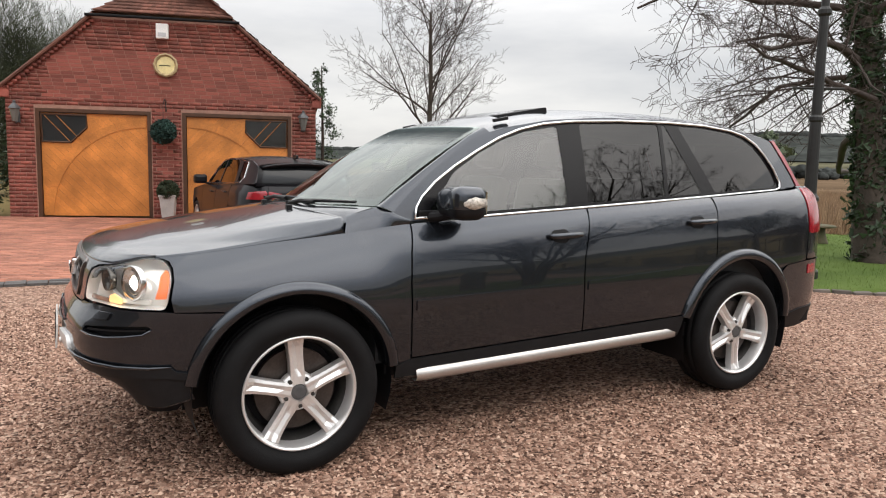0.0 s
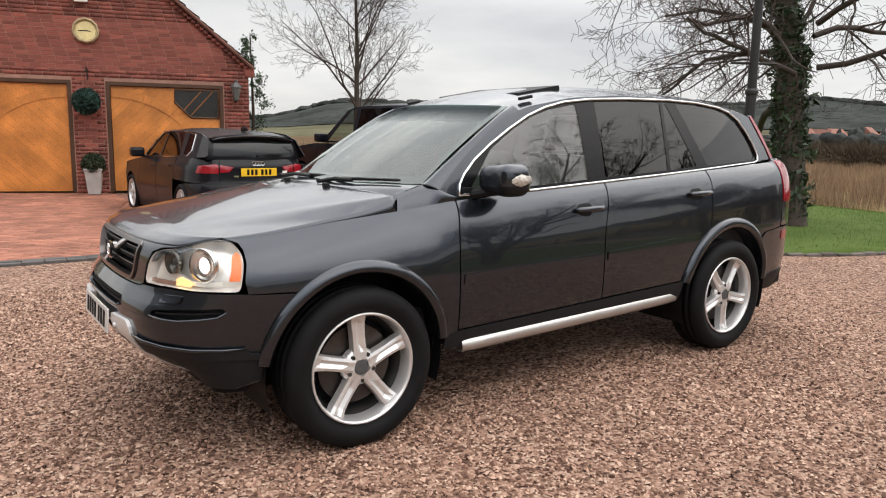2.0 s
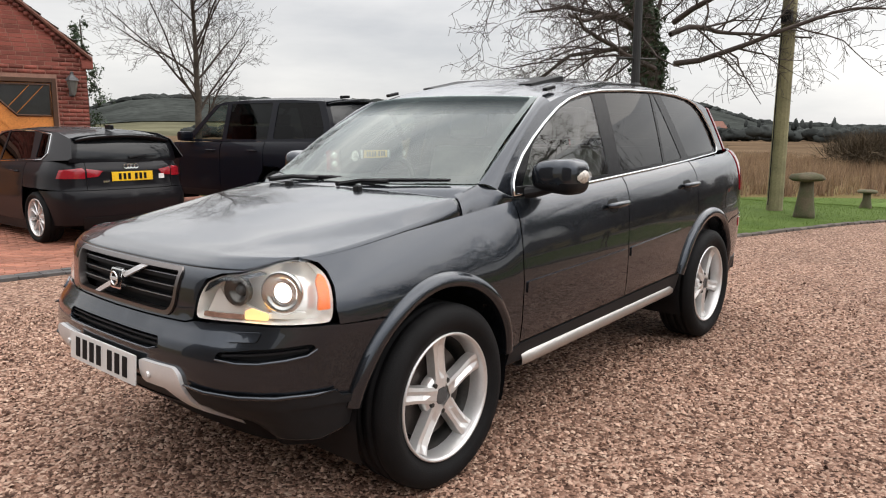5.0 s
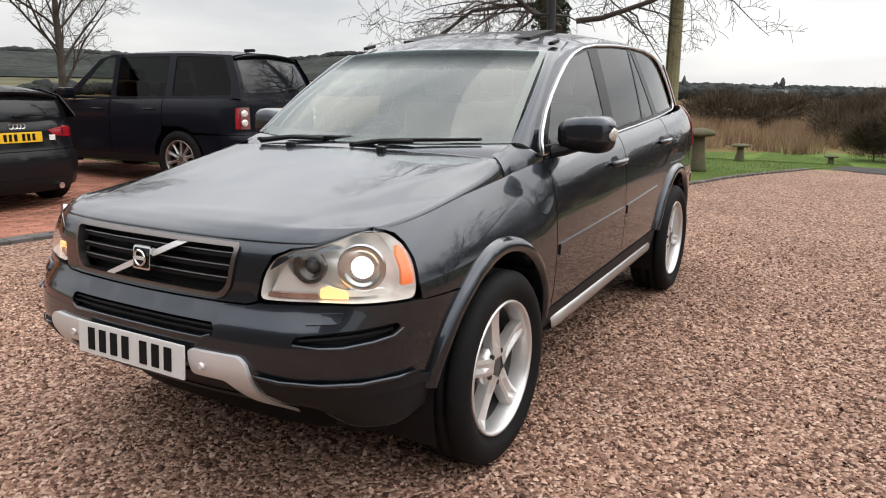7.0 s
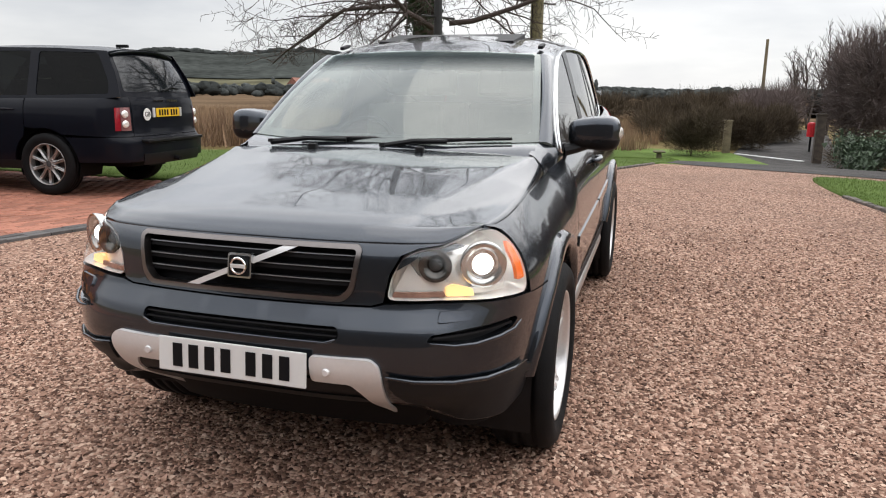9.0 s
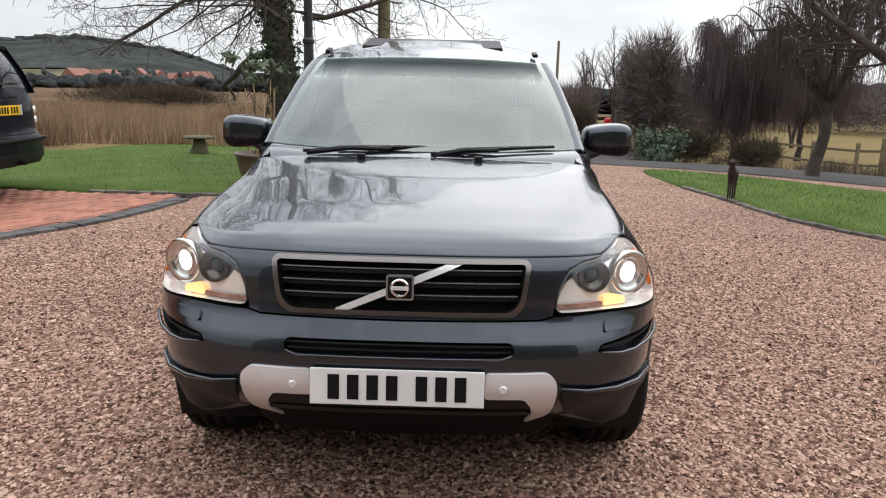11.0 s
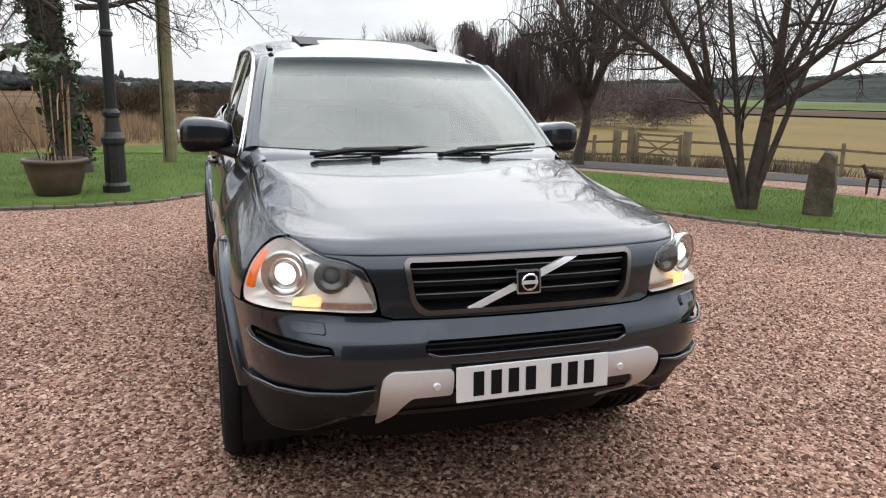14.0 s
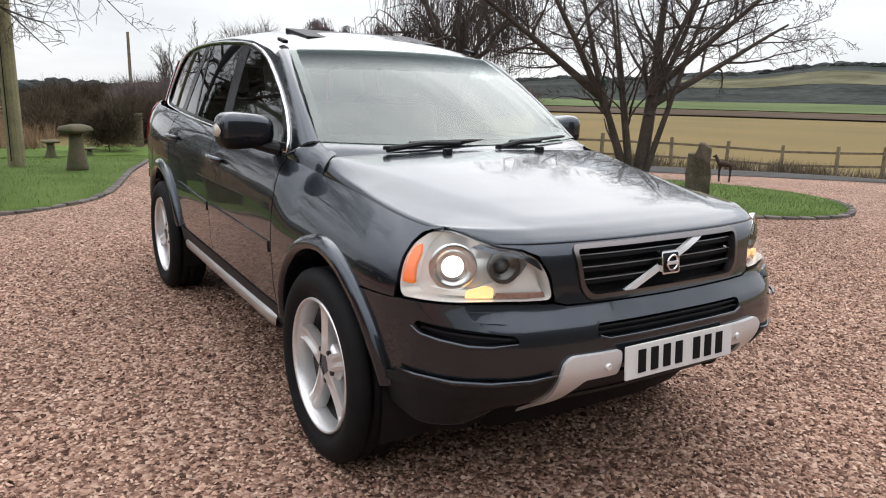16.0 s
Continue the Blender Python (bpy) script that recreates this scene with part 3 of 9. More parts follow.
def roof_sheet(name, corners, rows, cols, parent):
    """Rows of overlapping tiles over a four-cornered slope: lower-left, lower-right, upper-right, upper-left."""
    c = [np.array(p, dtype=float) for p in corners]
    nrm = np.cross(c[1] - c[0], c[3] - c[0])
    nrm /= np.linalg.norm(nrm)
    pieces = []
    for i in range(rows):
        for j in range(cols):
            off = 0.5 * (i % 2)
            u0, u1 = (j + off) / cols, (j + off + 0.95) / cols
            if u0 >= 1:
                continue
            u1 = min(u1, 1)
            p = []
            for u, w in ((u0, i), (u1, i), (u1, i + 1.25), (u0, i + 1.25)):
                w = min(w / rows, 1)
                p.append((c[0] * (1 - u) + c[1] * u) * (1 - w) + (c[3] * (1 - u) + c[2] * u) * w)
            lift = (0.035 + rng.uniform(0, 0.008), 0.010)
            q = np.array([p[0] + nrm * lift[0], p[1] + nrm * lift[0], p[2] + nrm * lift[1], p[3] + nrm * lift[1], p[0] + nrm * (lift[0] - 0.02), p[1] + nrm * (lift[0] - 0.02)])
            pieces.append((q, np.array([(0, 1, 2, 3), (0, 4, 5, 1)])))
    v, f = joined(pieces)
    ob = arr_mesh(name, v, f, M_TILE, parent)
    ob["kind"] = "stuff"
    return ob


OV = 0.10
run = (G_R - G_L) / 2
pitch = (G_RIDGE - G_EAVE) / run
zl = G_EAVE - OV * pitch
hip_back = (G_RIDGE - G_HIP) / pitch
bm = bmesh.new()
top_a, top_b = (G_MID, -0.08 + hip_back, G_RIDGE + 0.06), (G_MID, G_DEEP + 0.05, G_RIDGE + 0.06)
E0 = [(G_L - OV, -0.08, zl + 0.06), (G_L - OV, G_DEEP + 0.05, zl + 0.06), (G_R + OV, -0.08, zl + 0.06), (G_R + OV, G_DEEP + 0.05, zl + 0.06)]
HL, HR = (G_MID - hh - 0.02, -0.08, G_HIP + 0.06), (G_MID + hh + 0.02, -0.08, G_HIP + 0.06)
V = [bm.verts.new(p) for p in (E0[0], E0[1], E0[2], E0[3], HL, HR, top_a, top_b)]
bm.faces.new((V[0], V[4], V[6], V[7], V[1]))
bm.faces.new((V[2], V[3], V[7], V[6], V[5]))
bm.faces.new((V[4], V[5], V[6]))
bmesh.ops.solidify(bm, geom=bm.faces[:], thickness=0.05)
roof = part("roof", bm, M_TILE, garage, "dark weathered clay tile roof")
roof_sheet("tiles", [HL, HR, top_a, top_a], 14, 26, garage)
roof_sheet("tiles", [E0[2], E0[3], top_b, (G_MID + 0.0, -0.08, G_RIDGE + 0.06)], 24, 36, garage)
# verge: dentil brick course under the sloping edges
dent = []
for side in (-1, 1):
    n = 22
    for i in range(n):
        t = (i + 0.5) / n
        x = G_MID + side * (run - t * (run - hh))
        zc = G_EAVE + t * (G_HIP - G_EAVE)
        dent.append((cube * (0.10, 0.05, 0.065) + (x - 0.05, -0.05, zc - 0.12), cubef))
v, f = joined(dent)
part_d = arr_mesh("dentil_course", v, f, M_BRICK, garage)
part_d["kind"] = "stuff"
for side, x_a in ((-1, G_MID - run), (1, G_MID + run)):
    bm = bmesh.new()
    L = Vector((G_MID + side * (run + OV), 0, zl)), Vector((G_MID + side * hh, 0, G_HIP))
    d = (L[1] - L[0])
    tube([(L[0].x, -0.07, L[0].z + 0.02), (L[1].x, -0.07, L[1].z + 0.02)], 0.035, 6, bm)
    part("verge", bm, M_TILE, garage)
# gutter over the hip and its stops
part("gutter", tube([(G_MID - hh - 0.14, -0.13, G_HIP - 0.02), (G_MID + hh + 0.14, -0.13, G_HIP - 0.02)], 0.03, 10), M_BLACK, garage, "black plastic gutter")
for x in (G_L - 0.02, G_R + 0.02):
    part("corbel", box(x - 0.10, x + 0.10, -0.05, 0.12, G_EAVE - 0.24, G_EAVE - 0.02, 0.02), M_BRICK, garage)


M_PANE = mat("garage_pane", (0.05, 0.055, 0.058), 0.12, var=0.1, scale=3, spec=1.0)


def garage_door(x0, x1, flip):
    """A boarded door leaf with a quarter-arc band, a corner light and slanting boards."""
    w, h = x1 - x0, D_TOP
    d = empty("garage_door", GA @ pose(x0, 0.0, 0), "varnished orange timber garage door with an arched band", "garage door", "garage doors")
    for a, b, c, e in ((0, 0.075, 0, h), (w - 0.075, w, 0, h), (0.075, w - 0.075, h - 0.075, h)):
        part("frame", box(a, b, 0.0, 0.12, c, e, 0.006), M_CEDAR_DARK, d, "dark stained frame")
    ix0, ix1, iz0, iz1 = 0.085, w - 0.085, 0.03, h - 0.085
    part("leaf", box(ix0, ix1, 0.066, 0.10, iz0, iz1), M_CEDAR_DARK, d)
    rad = min(ix1 - ix0, iz1 - iz0)
    cx = ix0 if flip else ix1
    s = 1 if flip else -1
    # slanting boards, cut to the leaf
    k = 0
    bw = 0.115
    for i in range(-26, 27):
        bm = box(-2.4, 2.4, 0.055, 0.076, -bw / 2 + 0.0012, bw / 2 - 0.0012)
        ang = 45 if flip else -45
        m = Matrix.Translation(((ix0 + ix1) / 2, 0, (iz0 + iz1) / 2)) @ Matrix.Rotation(radians(-ang), 4, "Y") @ Matrix.Translation((0, 0, i * bw))
        bmesh.ops.transform(bm, matrix=m, verts=bm.verts)
        for co, no in (((ix0, 0, 0), (-1, 0, 0)), ((ix1, 0, 0), (1, 0, 0)), ((0, 0, iz0), (0, 0, -1)), ((0, 0, iz1), (0, 0, 1))):
            if bm.verts:
                g = bmesh.ops.bisect_plane(bm, geom=bm.verts[:] + bm.edges[:] + bm.faces[:], plane_co=co, plane_no=no, clear_outer=True)
                es = [e for e in g["geom_cut"] if isinstance(e, bmesh.types.BMEdge)]
                if es:
                    bmesh.ops.edgeloop_fill(bm, edges=es)
        if len(bm.faces) > 3:
            part("board", bm, M_CEDAR, d)
        else:
            bm.free()
    # curved band in five lengths
    for q in range(5):
        bm = bmesh.new()
        a0, a1 = q * 18 + 0.4, (q + 1) * 18 - 0.4
        rows = []
        for j in range(5):
            a = radians(a0 + (a1 - a0) * j / 4)
            ring = []
            for rr, yy in ((rad - 0.19, 0.040), (rad - 0.03, 0.040), (rad - 0.03, 0.07), (rad - 0.19, 0.07)):
                ring.append(bm.verts.new((cx + s * rr * math.cos(a), yy, iz0 + rr * math.sin(a))))
            rows.append(ring)
        for a, b in zip(rows, rows[1:]):
            for j in range(4):
                bm.faces.new((a[j], a[(j + 1) % 4], b[(j + 1) % 4], b[j]))
        bm.faces.new(rows[0][::-1])
        bm.faces.new(rows[-1])
        bmesh.ops.recalc_face_normals(bm, faces=bm.faces)
        part("arch_band", bm, M_CEDAR, d)
    # corner light with slanting glazing bars
    wx0, wx1 = (ix1 - 0.86, ix1 - 0.02) if flip else (ix0 + 0.02, ix0 + 0.86)
    wz0, wz1 = iz1 - 0.58, iz1 - 0.03
    cut = 0.30
    if flip:
        pts = [(wx0, wz1), (wx1, wz1), (wx1, wz0), (wx0 + cut, wz0), (wx0, wz0 + cut)]
    else:
        pts = [(wx0, wz1), (wx1, wz1), (wx1, wz0 + cut), (wx1 - cut, wz0), (wx0, wz0)]
    win = part("window", tube([(x, 0.042, z) for x, z in pts], 0.022, 4, closed=True), M_CEDAR_DARK, d, "stained corner window frame")
    bm = bmesh.new()
    bm.faces.new([bm.verts.new((x, 0.046, z)) for x, z in pts])
    bmesh.ops.solidify(bm, geom=bm.faces[:], thickness=0.004)
    part("pane", bm, M_PANE, win, "grey reflecting glass pane")
    for i in range(2):
        t = 0.30 + 0.27 * i
        xa = wx0 + (wx1 - wx0) * t
        xs = (xa - 0.20, xa + 0.26)
        za, zb = (wz0 + 0.02, wz1 - 0.02) if flip else (wz1 - 0.02, wz0 + 0.02)
        xs = (max(xs[0], wx0 + 0.02), min(xs[1], wx1 - 0.02))
        part("glazing_bar", tube([(xs[0], 0.036, za), (xs[1], 0.036, zb)], 0.006, 5), M_CEDAR, win)
    return d


garage_door(*DOORS[0], False)
garage_door(*DOORS[1], True)
clock = empty("wall_clock", GA @ pose(0.32, -0.03, 3.13, 90, 0, 0), "round outdoor clock with a cream face and gilt rim", "clock")
part("rim", lathe([(0.17, 0.0), (0.24, 0.0), (0.245, 0.03), (0.215, 0.055), (0.19, 0.03), (0.17, 0.0)], 12), mat("clock_rim", (0.35, 0.27, 0.15), 0.5, var=0.3, scale=10), clock)
part("face", lathe([(0, 0.012), (0.19, 0.012), (0.19, 0.0)], 28), M_FACE, clock)
for a, ln in ((95, 0.13), (262, 0.09)):
    part("hour_pointer" if ln < 0.1 else "minute_pointer", box(-0.008, 0.008, 0, ln, 0.014, 0.018, m=pose(0, 0, 0, 0, 0, a)), M_BLACK, clock)
alarm = empty("alarm_box", GA @ pose(0.27, -0.06, 3.80), "white burglar alarm box on the brick gable", "alarm box")
part("casing", box(-0.12, 0.12, -0.05, 0.055, -0.15, 0.15, 0.02), M_WHITE, alarm)
part("grille", box(-0.08, 0.08, -0.056, -0.045, -0.11, -0.03, 0.006), mat("alarm_grille", (0.45, 0.46, 0.47), 0.5, var=0), alarm)
bracket = empty("wall_bracket", GA @ pose(0.30, -0.01, 2.28), "black iron scroll bracket on the brick pier", "bracket")
part("arm", tube([(0, 0, -0.08), (0, -0.02, 0.12), (0, -0.14, 0.16), (0, -0.28, 0.06)], 0.012, 6), M_IRON, bracket)
ball = empty("topiary_ball", GA @ pose(0.29, -0.28, 1.78), "dark green hanging topiary ball", "topiary")
v, f = clipped(7000, (0, 0, 0), 0.245, 0.030, 3)
arr_mesh("foliage", v, f, mat("topiary_leaf", (0.016, 0.046, 0.036), 0.7, var=0.3, island=0.4), ball)
part("chain", tube([(0, 0, 0.19), (0, 0, 0.52)], 0.006, 5), M_IRON, ball)
planter = empty("planter", GA @ pose(0.36, -0.32, 0.0), "tall zinc planter with a clipped dark bush", "planter")
part("pot", lathe([(0, 0.0), (0.15, 0.0), (0.155, 0.02), (0.215, 0.46), (0.235, 0.465), (0.235, 0.50), (0.20, 0.50), (0.19, 0.45), (0, 0.44)], 4, pose(0, 0, 0, 0, 0, 45)), M_PLANTER, planter)
v, f = clipped(4200, (0, 0, 0.58), 0.215, 0.028, 8)
arr_mesh("bush", v, f, mat("box_bush", (0.020, 0.032, 0.012), 0.7, var=0.3, island=0.4), planter)


def coach_lamp(x):
    l = empty("coach_lamp", GA @ pose(x, -0.02, 1.90), "grey metal coach lantern on the brick pier", "wall lamp", "coach lamps")
    part("backplate", box(-0.05, 0.05, -0.01, 0.02, -0.02, 0.20, 0.008), M_GREY, l)
    part("arm", tube([(0, -0.01, 0.02), (0, -0.09, -0.03), (0, -0.15, 0.01)], 0.012, 6), M_GREY, l)
    part("lantern", lathe([(0, 0.0), (0.045, 0.0), (0.05, 0.02), (0.095, 0.24), (0.11, 0.25)], 6, pose(0, -0.15, 0)), mat("lantern_glass", (0.13, 0.13, 0.12), 0.15, var=0), l)
    part("cap", lathe([(0.12, 0.25), (0.10, 0.29), (0.05, 0.34), (0.03, 0.36), (0.03, 0.40), (0, 0.42)], 6, pose(0, -0.15, 0)), M_GREY, l)


coach_lamp(-2.50)
coach_lamp(3.08)


# ---- trees ----
def tubes_to_arrays(branches):
    vs, fs, off = [], [], 0
    for pts, rad in branches:
        k = 8 if rad[0] > 0.06 else 5 if rad[0] > 0.015 else 3
        p = np.array(pts)
        d = np.gradient(p, axis=0)
        d /= np.linalg.norm(d, axis=1)[:, None] + 1e-9
        s = np.cross(d, (0.31, 0.22, 0.92))
        s /= np.linalg.norm(s, axis=1)[:, None] + 1e-9
        u = np.cross(d, s)
        a = np.arange(k) * 2 * math.pi / k
        ring = p[:, None, :] + (s[:, None, :] * np.cos(a)[None, :, None] + u[:, None, :] * np.sin(a)[None, :, None]) * np.array(rad)[:, None, None]
        vs.append(ring.reshape(-1, 3))
        n = len(p)
        i = np.arange(n - 1)[:, None] * k + np.arange(k)[None]
        j = np.arange(n - 1)[:, None] * k + (np.arange(k)[None] + 1) % k
        fs.append(np.stack([i, j, j + k, i + k], -1).reshape(-1, 4) + off)
        off += n * k
    return np.concatenate(vs), np.concatenate(fs)


def grow(out, r, p, d, length, rad, level, top, spec):
    n = max(3, int(4 + level * 0.0 + length * 1.4))
    pts, rads = [p.copy()], [rad]
    d = d.copy()
    for i in range(n):
        d = d + Vector((r.gauss(0, 1), r.gauss(0, 1), r.gauss(0, 1))) * (spec.get("wander0", spec["wander"]) if level == 0 else spec["wander"]) + Vector((0, 0, spec["lift"][min(level, len(spec["lift"]) - 1)]))
        d.normalize()
        p = p + d * (length / n)
        pts.append(p.copy())
        rads.append(max(spec.get("min", 0.003), rad * (1 - 0.72 * (i + 1) / n)))
    out.setdefault(level, []).append((pts, rads))
    if level >= top:
        return
    kids = spec["kids"][min(level, len(spec["kids"]) - 1)]
    for c in range(kids):
        t = spec["from"][min(level, len(spec["from"]) - 1)] + (1 - spec["from"][min(level, len(spec["from"]) - 1)]) * (c + r.random()) / kids
        i = min(int(t * n), n - 1)
        q = pts[i].lerp(pts[i + 1], t * n - i) if i + 1 < len(pts) else pts[i]
        ax = (pts[i + 1] - pts[i]).normalized()
        ang = radians(r.uniform(*spec["angle"]))
        side = ax.orthogonal().normalized()
        side.rotate(Matrix.Rotation(r.uniform(0, 6.28), 3, ax))
        nd = ax * math.cos(ang) + side * math.sin(ang)
        grow(out, r, q, nd, length * spec["ratio"] * r.uniform(0.6, 1.15) * (1.15 - 0.45 * t), max(spec.get("min", 0.003), rads[i] * spec["thin"]), level + 1, top, spec)


def bare_tree(name, at, label, seed, stems, top, spec, twig=None, trunk_mat=None):
    x, y = at
    tree = empty(name, pose(x, y, float(ground_z(x, y)) - 0.03), label, "tree")
    out, r = {}, random.Random(seed)
    for dx, dy, dz, ln, rad, *low in stems:
        grow(out, r, Vector(low[0]) if low else Vector((dx * 0.05, dy * 0.05, 0)), Vector((dx, dy, dz)).normalized(), ln, rad, 0, top, spec)
    v, f = tubes_to_arrays(out[0])
    arr_mesh("trunk", v, f, trunk_mat or M_BARK, tree, True)
    rest = [b for k in sorted(out) if k > 0 for b in out[k] if k < 2 or min(p.z for p in b[0]) > spec.get("floor", -9)]
    v, f = tubes_to_arrays(rest)
    arr_mesh("crown", v, f, twig or M_TWIG, tree, True, "bare winter branches")
    return tree, out[0]


SP = dict(wander=0.10, lift=[0.02, 0.05, 0.03, 0.02], kids=[9, 8, 6, 4], angle=(28, 62), ratio=0.55, thin=0.55)
SP["from"] = [0.3, 0.2, 0.2, 0.2]
# slender bare tree beyond the parked cars
bare_tree("bare_tree", (9.3, 16.2), "slender bare deciduous tree against the sky", 21,
          [(0.03, 0.0, 1, 6.0, 0.12)], 4,
          dict(SP, kids=[24, 9, 6, 3], lift=[0.02, 0.045, 0.05, 0.04], angle=(32, 58), ratio=0.52, thin=0.42, wander=0.09, wander0=0.03, min=0.0042, **{"from": [0.20, 0.2, 0.2, 0.2]}))
# ivy-clad tree on the lawn, with long low limbs
iv, iv_stems = bare_tree("ivy_tree", (10.5, 2.87), "old tree with an ivy-clad trunk and wide bare limbs", 8,
               [(0.02, 0.05, 1, 8.0, 0.28)], 4,
               dict(SP, kids=[16, 11, 8, 5], lift=[0.01, 0.012, -0.01, -0.045, -0.06], angle=(52, 80), ratio=0.54, wander=0.17, wander0=0.03, thin=0.36, min=0.0045, floor=1.95, **{"from": [0.27, 0.12, 0.15, 0.2]}))
rl = random.Random(19)
for q, d, ln in (((0.1, -0.15, 2.7), (0.45, -0.88, 0.30), 3.9), ((0, -0.1, 3.2), (0.75, -0.65, 0.45), 3.4), ((-0.1, 0.1, 2.6), (-0.70, 0.70, 0.30), 3.6), ((0.05, 0.15, 2.9), (0.25, 0.95, 0.22), 4.2), ((0.0, -0.15, 3.4), (-0.15, -0.95, 0.35), 3.4)):
    low = {}
    grow(low, rl, Vector(q), Vector(d).normalized(), ln, 0.055, 1, 4, dict(SP, kids=[0, 15, 8, 5], lift=[0, 0.0, -0.01, -0.04, -0.06], angle=(38, 70), ratio=0.46, wander=0.15, thin=0.42, min=0.004, **{"from": [0.2, 0.15, 0.15, 0.2]}))
    v, f = tubes_to_arrays([b for k in sorted(low) for b in low[k] if k < 3 or min(p.z for p in b[0]) > 1.95])
    arr_mesh("limb", v, f, M_TWIG, iv, True, "long low bare limb")
cl = []
for k, (reach, girth) in enumerate(((5.6, 0.31),)):
    pts, rads = iv_stems[k]
    ln = np.concatenate([[0], np.cumsum([(b - a).length for a, b in zip(pts, pts[1:])])])
    for i in range(int(reach / 0.12)):
        d = 0.08 + i * 0.12
        c = [float(np.interp(d, ln, [p[q] for p in pts])) for q in range(3)]
        gw = girth * rng.uniform(0.85, 1.2) * (1 if d < reach * 0.8 else 0.75)
        cl.append(fuzz(int(1000 * girth), (c[0] + rng.uniform(-0.05, 0.05), c[1] + rng.uniform(-0.05, 0.05), c[2]), (gw, gw, 0.22), 0.058, 100 + i + 60 * k, shell=0.7))
v, f = joined(cl)
arr_mesh("ivy", v, f, M_IVY, iv, label="dark glossy ivy leaves")
# many-stemmed spreading tree on the island
R1, F1 = Vector((-0.37, -0.93, 0)), Vector((0.93, -0.37, 0))
SPREAD = []
for side, away, up, ln, rad, low in ((-0.42, 0.0, 1.0, 2.05, 0.082, (-0.03, 0, 0)), (0.09, 0.03, 1.0, 3.1, 0.115, (0.02, 0.02, 0)), (0.22, -0.10, 1.0, 2.8, 0.05, (0.09, -0.05, 0.35)), (-0.10, 0.14, 1.0, 2.9, 0.06, (-0.03, 0.06, 0)),
                                     (-0.22, -0.08, 1.0, 2.7, 0.045, (-0.05, -0.05, 0.1)), (-1.0, 0.1, 0.72, 2.5, 0.060, (-0.62, 0.0, 1.45)), (-0.62, -0.25, 1.0, 2.3, 0.055, (-0.60, 0.0, 1.40)), (-0.15, 0.25, 1.0, 2.3, 0.05, (-0.55, 0.0, 1.25)),
                                     (0.95, 0.10, 0.50, 2.5, 0.060, (0.14, 0.0, 1.35)), (0.80, -0.25, 0.85, 2.4, 0.055, (0.16, 0.0, 1.55)), (0.50, 0.25, 1.0, 2.4, 0.06, (0.12, 0.0, 1.2)), (0.30, -0.35, 1.0, 2.3, 0.05, (0.10, 0.0, 1.5)), (-0.80, 0.3, 0.62, 2.1, 0.045, (-0.58, 0.0, 1.45))):
    d = R1 * side + F1 * away + Vector((0, 0, up))
    SPREAD.append((d.x, d.y, d.z, ln, rad, tuple(R1 * low[0] + F1 * low[1] + Vector((0, 0, low[2])))))
TREE_AT = (4.72, -5.85)
tb, _ = bare_tree("spreading_tree", TREE_AT, "low many-stemmed bare tree with a wide crown", 5, SPREAD, 4,
               dict(SP, kids=[8, 7, 5, 3], lift=[0.0, 0.03, 0.02, 0.0], angle=(28, 64), ratio=0.50, wander=0.14, wander0=0.015, thin=0.46, min=0.0027, floor=1.45, **{"from": [0.32, 0.15, 0.15, 0.2]}))
bird = empty("bird_box", pose(TREE_AT[0] + 0.37 * 0.64, TREE_AT[1] + 0.93 * 0.64, 1.60, 0, 0, 150), "small round green bird nesting pot in the tree", "bird box")
part("body", lathe([(0, -0.09), (0.05, -0.085), (0.085, -0.02), (0.08, 0.05), (0.045, 0.085), (0, 0.09)], 14, pose(0, 0, 0, 90, 0, 0)), mat("green_glaze", (0.03, 0.12, 0.08), 0.4, var=0.2), bird)
part("hole", lathe([(0, 0.091), (0.03, 0.088)], 12, pose(0, 0, 0, 90, 0, 0)), M_BLACK, bird)


